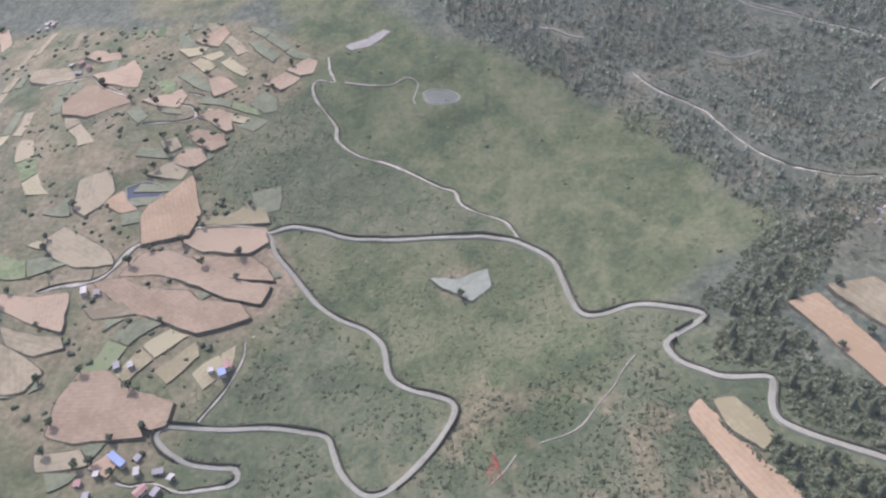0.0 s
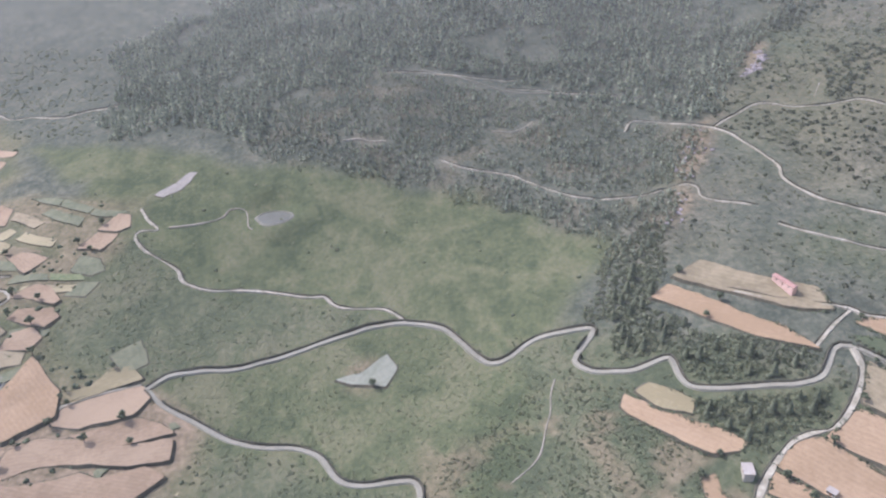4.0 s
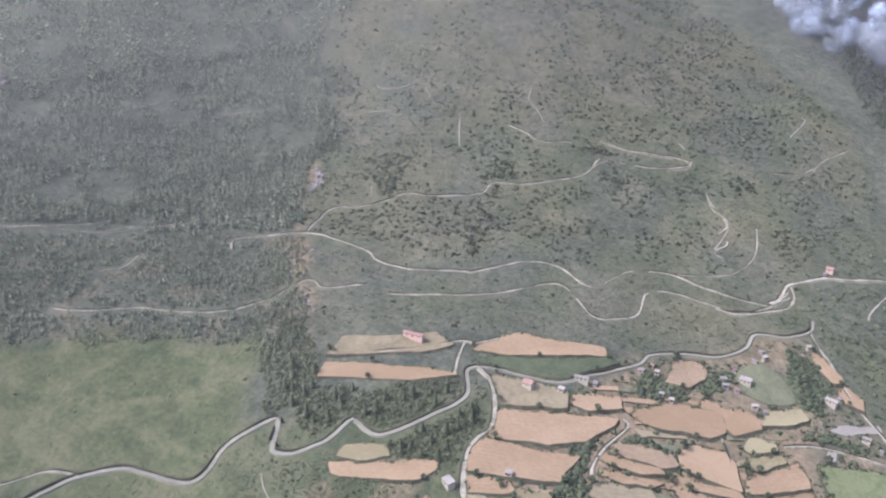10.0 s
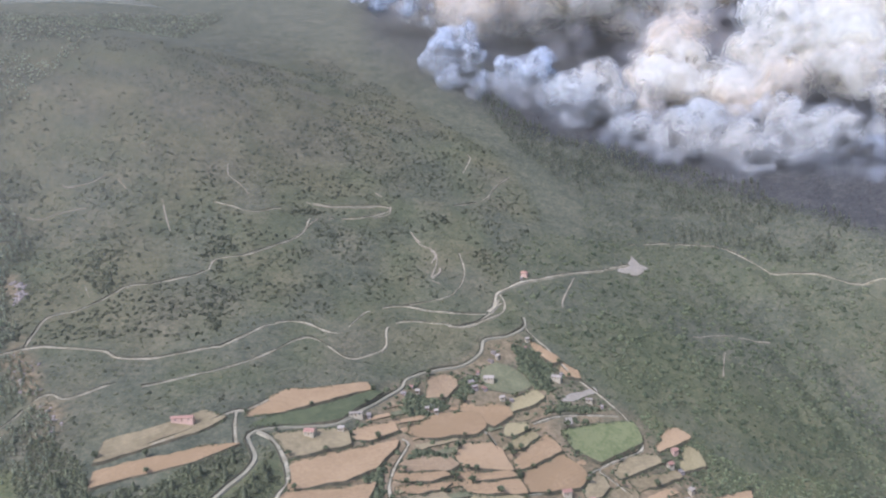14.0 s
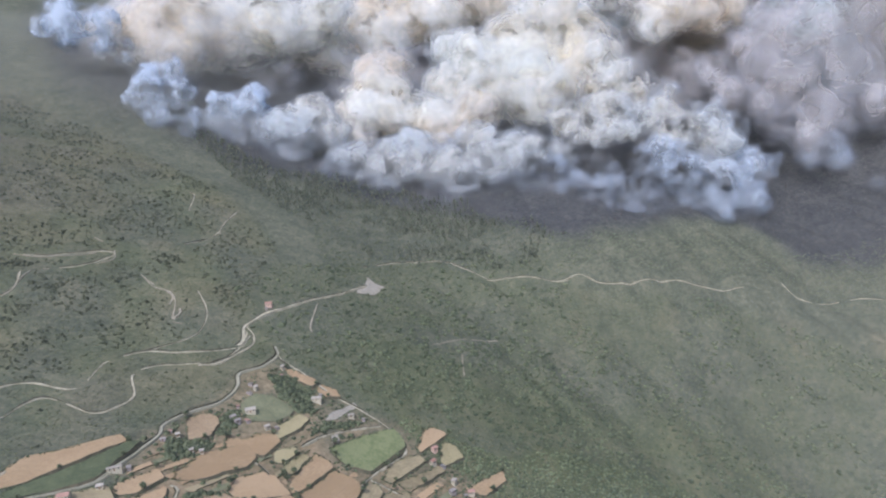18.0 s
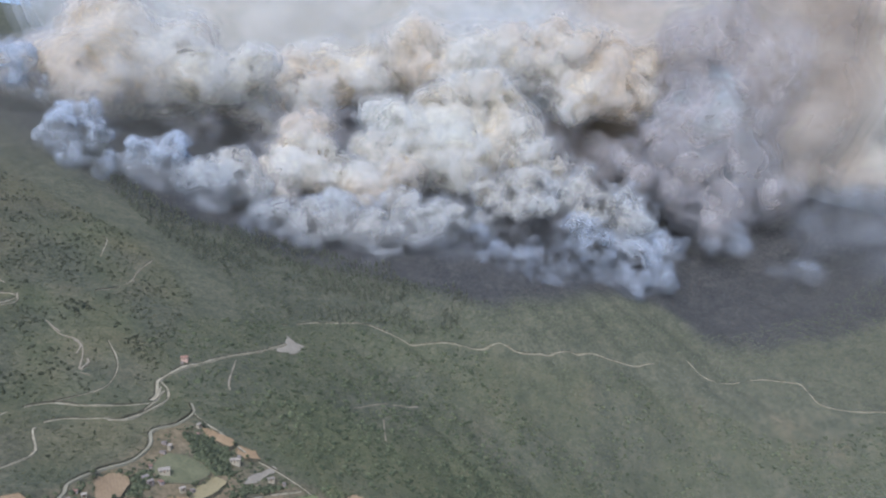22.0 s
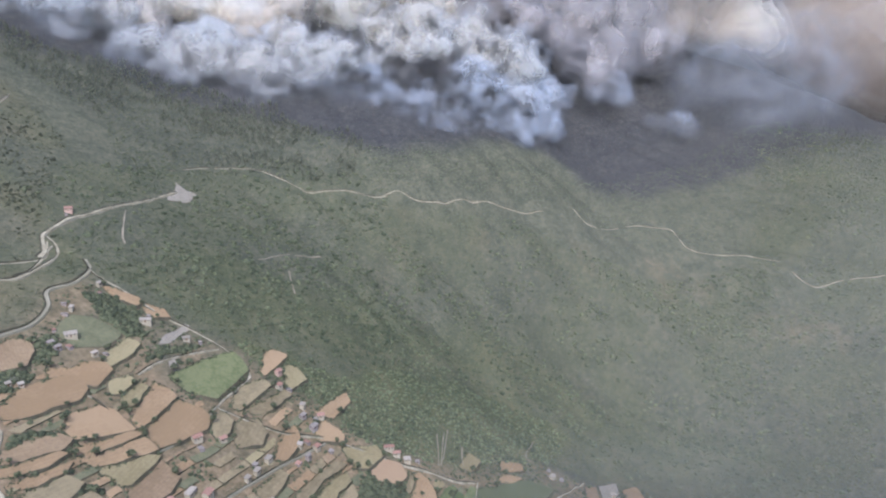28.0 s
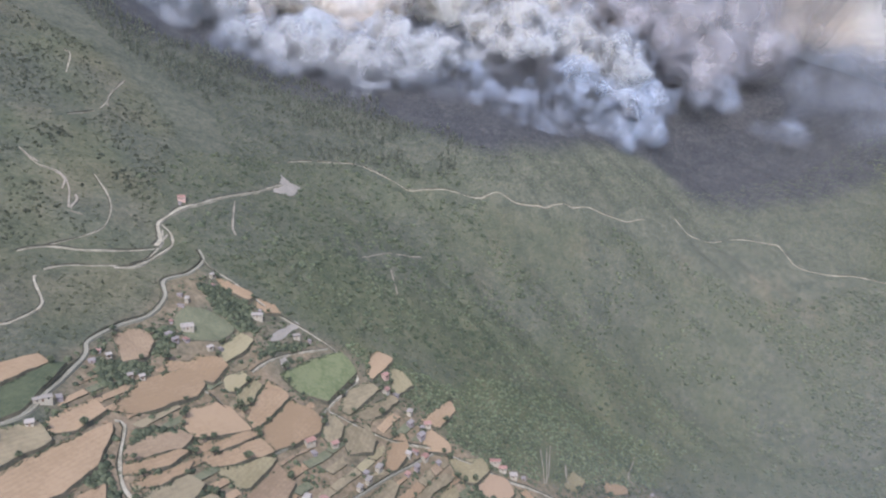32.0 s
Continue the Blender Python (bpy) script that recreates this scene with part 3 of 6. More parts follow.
road('asphalt', 3.1, 'grey lane behind a hedge above the fields', [(-155, 559), (-138, 567), (-119, 572), (-101, 577), (-87, 586), (-79, 598), (-94, 582), (-72, 606), (-44, 644), (-37, 662), (-12, 682), (16, 697), (37, 722), (44, 746), (72, 760), (90, 778), (92, 795)])
road('dirt', 2.4, 'pale dirt track along the upper field edge', [(-238, 530), (-219, 544), (-200, 560), (-178, 581), (-169, 585), (-154, 601)])
road('dirt', 2.4, 'short pale dirt spur beside the fields', [(-177, 580), (-174, 560), (-169, 539)])
road('dirt', 2.1, 'pale dirt track climbing through the meadow', [(-355, 347), (-367, 343), (-378, 335), (-395, 310), (-409, 305), (-416, 294), (-434, 272), (-444, 257), (-457, 231), (-473, 216), (-485, 215), (-498, 208), (-517, 197), (-532, 194), (-538, 199), (-533, 212), (-547, 208), (-564, 206)])
road('path', 1.5, 'narrow dirt path to the round pond', [(-531, 221), (-525, 238), (-520, 260), (-525, 271), (-518, 281), (-500, 277), (-494, 279)])
road('dirt', 2.2, 'pale forest track winding above the western terraces', [(-1126, -33), (-1082, 32), (-1055, 48), (-1033, 74), (-992, 80), (-943, 83), (-908, 94), (-880, 113), (-855, 123), (-834, 145), (-801, 171), (-790, 195), (-773, 227)])
road('dirt', 2.7, 'pale dirt road running between terraces', [(-394, 166), (-396, 137), (-392, 113), (-383, 99), (-375, 77), (-354, 66), (-344, 56), (-339, 33), (-334, 22)])
road('dirt', 2.1, 'pale dirt road past the farm sheds', [(-198, 164), (-196, 150), (-195, 138), (-200, 124), (-198, 112), (-200, 104)])
road('dirt', 1.5, 'pale lane beside the farmhouse', [(-297, 162), (-284, 162), (-262, 154), (-240, 141)])
road('dirt', 1.8, 'pale dirt lane among the small fields', [(-604, -65), (-602, -41), (-597, -12), (-576, 3), (-546, 38)])
road('dirt', 1.8, 'pale dirt lane looping round plots', [(-528, 79), (-540, 86), (-534, 102)])
road('dirt', 1.5, 'pale dirt lane below the plots', [(-528, 82), (-519, 96), (-509, 98), (-505, 86), (-506, 56)])
road('path', 0.7, 'narrow sandy footpath over the scrub ridge', [(-181, 302), (-188, 312), (-196, 321), (-205, 329), (-207, 338), (-208, 353), (-212, 364), (-224, 376), (-232, 385), (-244, 394), (-251, 402)])
road('dirt', 1.9, 'pale forest road across the scrub slope', [(-428, 602), (-436, 619), (-410, 643), (-380, 662), (-346, 664), (-312, 660), (-294, 650), (-258, 654), (-218, 676), (-211, 678), (-194, 697), (-168, 727), (-141, 735), (-106, 722), (-86, 755), (-75, 772), (-40, 788), (-4, 784), (33, 789), (58, 799), (68, 825)])
road('dirt', 1.6, 'pale forest road below the first one', [(-488, 447), (-466, 461), (-437, 489), (-389, 511), (-364, 534), (-348, 560), (-341, 586), (-331, 594), (-316, 589), (-284, 610)])
road('dirt', 1.6, 'pale track winding over the scrub slope', [(-261, 606), (-236, 618), (-207, 638), (-175, 665), (-145, 700), (-126, 707), (-95, 682), (-76, 688), (-58, 707), (-56, 743), (-34, 760), (8, 762), (38, 775), (70, 818)])
road('dirt', 1.5, 'pale loop of forest track', [(-39, 789), (3, 813), (22, 835), (33, 872), (28, 924)])
road('dirt', 1.6, 'pale forest road on the upper slope', [(-153, 936), (-160, 902), (-186, 872), (-219, 846), (-248, 833), (-253, 816), (-270, 799), (-295, 784), (-322, 774), (-336, 759), (-354, 738), (-384, 716), (-385, 682), (-383, 661)])
road('dirt', 1.4, 'pale cut bank of a forest track', [(-276, 934), (-248, 928), (-220, 925), (-189, 943)])
road('dirt', 1.4, 'pale forest track under the ridge', [(-154, 971), (-123, 973), (-74, 991), (-55, 986), (-93, 959), (-128, 948)])
road('path', 0.9, 'faint pale fire path up the slope', [(-369, 772), (-354, 747)])
road('path', 0.9, 'faint pale fire path through scrub', [(-326, 920), (-311, 882)])
road('path', 1.1, 'broken pale track on the slope', [(-28, 944), (-19, 922), (-2, 910), (1, 887), (-8, 849)])
road('path', 1.1, 'broken pale forest track among the pines', [(-701, 747), (-690, 750), (-676, 759), (-664, 774), (-654, 788)])
road('path', 1.1, 'broken pale forest track among the pines', [(-618, 497), (-603, 509), (-585, 525), (-565, 539), (-545, 555), (-527, 579), (-512, 601)])
road('path', 1.1, 'broken pale forest track among the pines', [(-605, 803), (-576, 827), (-548, 847)])
road('path', 1.1, 'broken pale forest track among the pines', [(-468, 878), (-456, 878), (-434, 889), (-408, 898)])
road('path', 1.1, 'broken pale forest track among the pines', [(-447, 930), (-439, 927), (-413, 937), (-400, 949)])
road('path', 1.1, 'broken pale forest track among the pines', [(-327, 923), (-319, 902), (-307, 876)])
road('path', 1.1, 'broken pale forest track among the pines', [(-262, 1000), (-258, 982), (-243, 972), (-229, 956)])
road('path', 1.1, 'broken pale forest track among the pines', [(-161, 970), (-139, 969), (-106, 976), (-75, 988)])
road('path', 1.1, 'broken pale forest track among the pines', [(-132, 946), (-110, 954)])
road('path', 1.1, 'broken pale forest track among the pines', [(-76, 965), (-56, 978), (-54, 994)])
road('path', 1.1, 'broken pale forest track among the pines', [(-74, 1018), (-65, 1011)])
road('path', 1.1, 'broken pale forest track among the pines', [(-384, 943), (-370, 928)])
road('path', 1.1, 'broken pale forest track among the pines', [(83, 1063), (91, 1087), (121, 1131)])
road('path', 1.1, 'broken pale forest track among the pines', [(-144, 940), (-158, 908), (-169, 892)])
road('path', 1.1, 'broken pale forest track among the pines', [(-499, 507), (-488, 526), (-491, 547)])
road('dirt', 1.3, 'pale track near the ridge top', [(51, 1113), (66, 1157), (61, 1168)])
road('dirt', 1.3, 'pale track on the far shoulder', [(31, 1021), (76, 1060), (94, 1090), (118, 1125)])
road('dirt', 3.9, 'wide pale gravel road on the crest', [(53, 797), (61, 809), (66, 832), (75, 843), (105, 870), (122, 879), (162, 905), (205, 928), (256, 961)])
road('dirt', 2.4, 'pale gravel branch below the crest', [(70, 834), (74, 819), (69, 801), (54, 786), (25, 763), (6, 759)])
road('path', 1.3, 'faint footpath down from the crest road', [(170, 899), (146, 845), (142, 827)])
road('dirt', 1.5, 'pale ridge track through the laurel scrub', [(271, 1017), (325, 1037), (379, 1039), (407, 1032), (423, 1012), (442, 988), (459, 970), (511, 959), (549, 940), (589, 936), (609, 920), (646, 908), (700, 903), (764, 889), (819, 875), (855, 868)])
road('dirt', 1.4, 'pale ridge track continuing along the mountainside', [(934, 866), (955, 836), (1036, 810), (1093, 768), (1089, 741), (1084, 715), (1103, 684), (1139, 645), (1152, 615), (1165, 586)])
road('dirt', 1.4, 'pale end of the ridge track in the haze', [(1146, 552), (1138, 530), (1140, 506), (1171, 482), (1189, 456), (1208, 433)])
road('path', 1.0, 'faint path in the green slope', [(328, 816), (317, 792), (308, 770)])
road('path', 1.0, 'faint terrace path in the green slope', [(294, 829), (349, 853), (400, 857)])
road('dirt', 2.1, 'pale road along the edge of the plateau', [(91, 784), (93, 770), (110, 746), (129, 714), (153, 692), (171, 670), (180, 648), (177, 635), (161, 624), (130, 602), (137, 594), (157, 580), (180, 570), (214, 565), (250, 549), (274, 533), (301, 520), (328, 506), (354, 502)])
road('asphalt', 1.6, 'grey village lane between terraces', [(28, 612), (35, 604), (44, 581), (54, 554), (69, 557), (100, 573), (121, 595), (130, 602)])
road('asphalt', 1.8, 'grey village street past white houses', [(211, 560), (147, 534), (119, 521), (92, 508), (42, 480), (13, 460), (-13, 447), (-34, 439), (-43, 455), (-42, 472)])
road('dirt', 1.8, 'pale lane across the lower terraces', [(122, 491), (130, 486), (144, 474), (160, 464), (178, 458), (207, 448), (244, 428)])
road('dirt', 2.1, 'pale lane rounding the dark vegetable field', [(354, 502), (314, 468), (301, 442), (330, 423), (351, 397)])
road('dirt', 1.8, 'pale lane through the garden plots', [(76, 633), (100, 649), (133, 662), (165, 670)])
road('dirt', 1.8, 'pale farm lane beside the terraces', [(-42, 577), (-37, 572), (-48, 543), (-52, 522), (-50, 510)])
road('dirt', 1.8, 'pale farm lane to the square field', [(3, 508), (9, 500), (17, 488), (26, 481)])
road('dirt', 1.8, 'pale lane to the far hamlet', [(383, 452), (407, 458), (470, 478), (538, 501)])


road('path', 1.6, 'pale squiggle of a worn hill path', [(-29, 946), (-23, 934), (-17, 925)])
road('path', 1.6, 'pale squiggle of a worn hill path', [(-5, 910), (0, 898), (-6, 881)])
road('path', 1.6, 'pale squiggle of a worn hill path', [(4, 874), (3, 865), (-7, 849), (2, 842)])
road('dirt', 1.8, 'pale forest road broken by trees', [(-631, 465), (-621, 481), (-607, 501), (-592, 520), (-573, 544), (-557, 572)])
road('dirt', 1.8, 'pale forest road broken by trees', [(-550, 555), (-536, 574), (-518, 595), (-501, 616), (-481, 637)])
road('path', 1.6, 'pale broken track at the forest edge', [(-552, 384), (-546, 397), (-538, 406), (-531, 417)])
road('path', 1.0, 'pale cut strip down the terraces', [(360, 572), (342, 550), (323, 527)])
road('path', 1.0, 'pale cut strip beside the first', [(374, 576), (350, 552), (326, 527)])
road('path', 1.0, 'pale cut strip beside the second', [(383, 580), (360, 558), (335, 534)])
road('path', 1.0, 'pale cut strip among the last terraces', [(381, 554), (368, 540), (356, 525)])
road('path', 1.2, 'pale path zigzagging down into the ravine', [(552, 593), (481, 547), (478, 536)])


def part(name, mesh, parent, label=""):
    """One mesh as a part under a thing or another part."""
    ob = new(name, mesh)
    ob.parent = parent
    return tagged(ob, label) if label else ob


FIELD_WORDS = {
    "stubble": "orange-tan stubble field with a scrubby bank", "straw": "straw-coloured mown field edged with bushes", "plough": "reddish-brown ploughed terrace field",
    "fallow": "dull brown fallow terrace with weedy edges", "bare": "bare orange earth field, freshly levelled", "grass": "bright green grass plot between terraces",
    "crop": "dark green crop field in rows", "gravel": "pale bare gravel patch in the scrub", "pale": "pale bare clearing with weeds in the meadow", "weeds": "pale grey-green overgrown plot in the meadow"}
hedge_lines = []


def field(kind, poly, grow=2.2):
    """A terrace: soil that lies flatter than the slope, and the bank that holds it."""
    p = np.array(poly, float)
    if grow and kind != "gravel":
        ahead, behind = np.roll(p, -1, 0) - p, p - np.roll(p, 1, 0)
        ahead, behind = [e / np.maximum(np.linalg.norm(e, axis=1), 0.1)[:, None] for e in (ahead, behind)]
        side = math.copysign(1, float(np.sum(p[:, 0] * np.roll(p[:, 1], -1) - p[:, 1] * np.roll(p[:, 0], -1))))
        out = side * np.column_stack([(ahead + behind)[:, 1], -(ahead + behind)[:, 0]])
        p = p + grow * out / np.maximum(np.linalg.norm(out, axis=1), 0.5)[:, None]
    for cut in (0.06, 0.2):
        q = np.roll(p, -1, 0)
        p = np.stack([(1 - cut) * p + cut * q, cut * p + (1 - cut) * q], 1).reshape(-1, 2)
    ring = []
    for a, b in zip(p, np.roll(p, -1, 0)):
        m = max(1, int(np.linalg.norm(b - a) / 5))
        ring += [a + (b - a) * u for u in np.linspace(0, 1, m, endpoint=False)]
    ring = np.array(ring)
    ring += 1.0 * np.stack([value_noise(ring[:, 0], ring[:, 1], 7, 41), value_noise(ring[:, 0], ring[:, 1], 7, 42)], 1)
    lo, hi = ring.min(0), ring.max(0)
    mx, my = [a.ravel() for a in np.meshgrid(np.arange(lo[0], hi[0], 6.0), np.arange(lo[1], hi[1], 6.0))]
    outline = [tuple(a) for a in ring]
    keep = inside(mx, my, outline)
    near = np.array([np.min(np.hypot(ring[:, 0] - a, ring[:, 1] - b)) > 2.5 for a, b in zip(mx, my)]) if len(mx) else keep
    inner = np.column_stack([mx, my])[keep & near]
    pts = [Vector(a) for a in np.vstack([ring, inner]).tolist()]
    k = len(ring)
    out = geometry.delaunay_2d_cdt(pts, [(i, (i + 1) % k) for i in range(k)], [], 1, 1e-4)
    xy = np.array([tuple(v) for v in out[0]])
    g = ground_z(xy[:, 0], xy[:, 1])
    a = np.column_stack([np.ones(len(xy)), xy - xy.mean(0)])
    plane = np.linalg.lstsq(a, g, rcond=None)[0]
    flat = 0.5 if kind not in ("gravel", "weeds") else 1.0
    level = plane[0] + (a[:, 1:] @ plane[1:]) * flat
    z = np.maximum(g + 0.35, level + min(1.6, max(0.0, float(np.quantile(g - level, 0.6)))))
    z = np.minimum(z, g + 2.6)
    way = p[1::2] - p[::2]
    turn = math.atan2(*way[np.argmax(np.linalg.norm(way, axis=1))][::-1])
    frame_of = pose(float(xy[:, 0].mean()), float(xy[:, 1].mean()), float(g.mean()), 0, 0, math.degrees(turn))
    back = np.array(frame_of.inverted())
    local = lambda v: v @ back[:3, :3].T + back[:3, 3]
    base = new("field")
    base.matrix_world = frame_of
    tagged(base, FIELD_WORDS[kind], "field", "terraced fields")
    part("soil", sheet("soil", local(np.column_stack([xy, z])), [tuple(f) for f in out[2]], SOIL[kind]), base)
    edge = [i for i, o in enumerate(out[3]) if any(s < k for s in o)]
    order = sorted(edge, key=lambda i: min(s for s in out[3][i] if s < k))
    away = xy[order] - xy.mean(0)
    away /= np.maximum(np.linalg.norm(away, axis=1), 0.1)[:, None]
    foot = xy[order] + away * 2.0
    bank = np.vstack([local(np.column_stack([xy[order], z[order]])), local(np.column_stack([foot, ground_z(foot[:, 0], foot[:, 1]) - 0.4]))])
    e = len(order)
    part("bank", sheet("bank", bank, [(i, (i + 1) % e, e + (i + 1) % e, e + i) for i in range(e)], BANK, False), base, "dark earth bank")
    claim(outline)
    if kind not in ("gravel", "weeds"):
        hedge_lines.append(np.vstack([ring, ring[:1]]))


field('stubble', [(-262, 492), (-265, 506), (-231, 519), (-204, 528), (-191, 536), (-166, 540), (-198, 519), (-230, 506)])
field('fallow', [(-267, 513), (-267, 538), (-231, 555), (-201, 578), (-184, 571), (-197, 556), (-234, 533)])
field('stubble', [(-169, 575), (-158, 598), (-140, 619), (-120, 622), (-73, 641), (-70, 633), (-108, 607), (-142, 587)])
field('crop', [(-162, 566), (-145, 581), (-109, 603), (-69, 631), (-59, 631), (-92, 586), (-109, 578), (-144, 568)])
field('fallow', [(-144, 558), (-126, 563), (-87, 574), (-83, 558), (-107, 544), (-127, 533)])
field('stubble', [(-81, 565), (-80, 576), (-50, 595), (-46, 585), (-67, 567)])
field('stubble', [(-124, 501), (-126, 526), (-85, 551), (-46, 571), (-49, 564), (-65, 537), (-86, 519), (-110, 507)])
field('stubble', [(-128, 466), (-132, 485), (-124, 498), (-99, 504), (-62, 521), (-70, 502), (-68, 494), (-96, 479)])
field('stubble', [(-125, 461), (-100, 473), (-94, 466), (-119, 452)])
field('straw', [(-118, 449), (-93, 463), (-67, 475), (-65, 471), (-109, 434)])
field('stubble', [(-213, 428), (-185, 442), (-148, 462), (-148, 455), (-154, 443), (-182, 431), (-208, 422)])
field('straw', [(-211, 437), (-211, 446), (-185, 457), (-181, 451), (-198, 439)])
field('stubble', [(-146, 428), (-144, 434), (-134, 429), (-113, 432), (-114, 430), (-125, 421), (-135, 424)])
field('straw', [(-102, 448), (-91, 450), (-62, 465), (-61, 462), (-89, 447), (-101, 442)])
field('straw', [(-105, 464), (-92, 470), (-71, 480), (-72, 475), (-88, 465), (-106, 458)])
field('fallow', [(-106, 438), (-89, 441), (-48, 463), (-46, 450), (-56, 434), (-70, 424), (-90, 425), (-105, 429)])
field('stubble', [(176, 423), (209, 435), (224, 414), (207, 404), (182, 410)])
field('stubble', [(222, 408), (244, 424), (250, 420), (234, 402)])
field('fallow', [(312, 402), (345, 405), (364, 394), (345, 384), (310, 390)])
field('stubble', [(231, 418), (250, 425), (271, 399), (278, 383), (226, 402)])
field('pale', [(-339, 284), (-336, 301), (-340, 323), (-326, 324), (-316, 310), (-325, 301), (-329, 293)], 0.5)
field('gravel', [(-575, 219), (-580, 239), (-588, 253), (-583, 260), (-570, 241), (-568, 226)])
field('gravel', [(233, 938), (258, 970), (267, 990), (272, 970), (283, 964), (260, 938)])
field('plough', [(-16, 669), (-3, 680), (8, 677), (7, 663), (-3, 645), (-19, 640)], 2.3)
field('weeds', [(41, 700), (52, 709), (63, 707), (77, 692), (80, 682), (62, 670), (40, 668), (33, 686)], 2.3)
field('straw', [(62, 660), (87, 679), (92, 671), (78, 657), (59, 644), (57, 650)], 2.3)
field('stubble', [(-35, 594), (-26, 600), (-9, 620), (7, 626), (27, 630), (31, 617), (21, 606), (1, 596), (-27, 585), (-36, 586)], 2.3)
field('stubble', [(12, 641), (29, 641), (40, 648), (54, 645), (56, 637), (38, 620), (31, 623), (28, 633), (11, 631)], 2.3)
field('straw', [(53, 625), (69, 632), (70, 626), (53, 612), (46, 612)], 2.3)
field('straw', [(52, 603), (74, 624), (78, 621), (60, 601), (52, 597)], 2.3)
field('stubble', [(2, 576), (13, 591), (33, 598), (40, 591), (46, 577), (48, 573), (23, 567), (7, 566), (2, 570)], 2.3)
field('stubble', [(53, 589), (87, 625), (97, 609), (57, 578), (53, 577)], 2.3)
field('stubble', [(58, 574), (98, 607), (112, 594), (115, 588), (106, 575), (78, 563), (62, 558), (58, 564)], 2.3)
field('plough', [(-43, 551), (-29, 560), (-3, 566), (2, 563), (-9, 553), (-44, 543)], 2.3)
field('stubble', [(-48, 538), (-10, 549), (-5, 549), (-21, 539), (-49, 531)], 2.3)
field('stubble', [(-46, 523), (-4, 541), (-12, 533), (-33, 522), (-46, 519)], 2.3)
field('fallow', [(-48, 505), (-43, 511), (-10, 528), (-4, 521), (-17, 510), (-36, 501), (-49, 498)], 2.3)
field('stubble', [(1, 555), (47, 569), (52, 567), (13, 552), (0, 551)], 2.3)
field('stubble', [(0, 547), (53, 562), (58, 554), (44, 548), (9, 540)], 2.3)
field('straw', [(11, 535), (46, 546), (57, 546), (26, 522), (18, 522)], 2.3)
field('plough', [(22, 517), (57, 544), (61, 526), (46, 512), (25, 496), (21, 500)], 2.3)
field('fallow', [(-37, 494), (-22, 504), (-1, 512), (2, 507), (-3, 499), (-36, 487), (-46, 487)], 2.3)
field('bare', [(-36, 478), (-6, 491), (8, 464), (-31, 448), (-35, 461)], 2.3)
field('fallow', [(160, 623), (190, 633), (192, 625), (173, 614), (148, 599), (142, 601)], 2.3)
field('stubble', [(211, 666), (223, 672), (234, 665), (212, 651), (195, 639), (193, 642)], 2.3)
field('straw', [(227, 653), (236, 651), (237, 635), (214, 622), (211, 628)], 2.3)
field('fallow', [(154, 600), (205, 617), (208, 614), (179, 599), (159, 594)], 2.3)
field('fallow', [(120, 588), (131, 594), (133, 584), (122, 571), (112, 567), (111, 576)], 2.3)
field('fallow', [(144, 588), (158, 587), (157, 571), (145, 559), (125, 557), (127, 571)], 2.3)
field('stubble', [(176, 573), (192, 579), (184, 561), (160, 542), (150, 544)], 2.3)
field('stubble', [(227, 585), (236, 567), (228, 561), (206, 563), (211, 575)], 2.3)
field('stubble', [(224, 595), (254, 610), (275, 620), (271, 609), (237, 589)], 2.3)
field('straw', [(227, 555), (263, 553), (263, 543), (237, 531), (226, 534), (226, 543)], 2.3)
field('bare', [(235, 528), (261, 540), (275, 530), (271, 517), (256, 511), (238, 519)], 2.3)
field('stubble', [(280, 517), (292, 520), (289, 498), (283, 486), (265, 482), (247, 486), (269, 499)], 2.3)
field('fallow', [(258, 502), (281, 522), (276, 511), (261, 500)], 2.3)
field('fallow', [(99, 466), (119, 487), (166, 514), (208, 537), (217, 535), (182, 521), (134, 489), (99, 459), (94, 458)], 2.3)
field('straw', [(152, 493), (188, 516), (210, 525), (206, 517), (164, 493), (151, 482), (147, 484)], 2.3)
field('fallow', [(155, 479), (172, 492), (207, 512), (204, 503), (181, 487), (162, 475)], 2.3)
field('fallow', [(167, 474), (191, 492), (205, 500), (194, 477), (179, 468)], 2.3)
field('stubble', [(97, 454), (132, 478), (146, 475), (112, 454), (102, 446)], 2.3)
field('crop', [(135, 466), (158, 471), (166, 466), (151, 457), (135, 457)], 2.3)
field('grass', [(128, 446), (182, 460), (190, 454), (163, 442), (135, 441)], 2.3)
field('grass', [(48, 446), (74, 463), (81, 451), (57, 432), (41, 432)], 2.3)
field('straw', [(73, 485), (87, 499), (93, 494), (81, 475), (70, 473)], 2.3)
field('fallow', [(116, 513), (148, 530), (150, 525), (125, 505), (117, 505)], 2.3)
field('fallow', [(110, 492), (127, 500), (130, 492), (115, 479), (106, 482)], 2.3)
field('crop', [(331, 483), (349, 494), (433, 498), (454, 482), (389, 459), (360, 439), (330, 430), (308, 443), (314, 461)], 2.3)
field('grass', [(208, 453), (235, 445), (282, 456), (322, 477), (344, 494), (338, 497), (315, 482), (279, 464), (242, 453)], 1.0)
field('grass', [(220, 468), (233, 463), (264, 462), (294, 472), (320, 487), (317, 491), (294, 479), (267, 471), (240, 471)], 1.0)
field('grass', [(265, 486), (284, 479), (304, 487), (319, 496), (313, 499), (292, 490), (273, 492)], 1.0)
field('stubble', [(380, 444), (392, 434), (404, 396), (389, 392), (374, 409), (365, 430)], 2.3)
field('stubble', [(592, 477), (621, 479), (535, 390), (514, 375), (498, 389), (525, 429)], 2.3)
field('plough', [(526, 487), (543, 488), (497, 448), (469, 444)], 2.3)
field('gravel', [(560, 494), (608, 500), (570, 470), (515, 456)], 2.3)
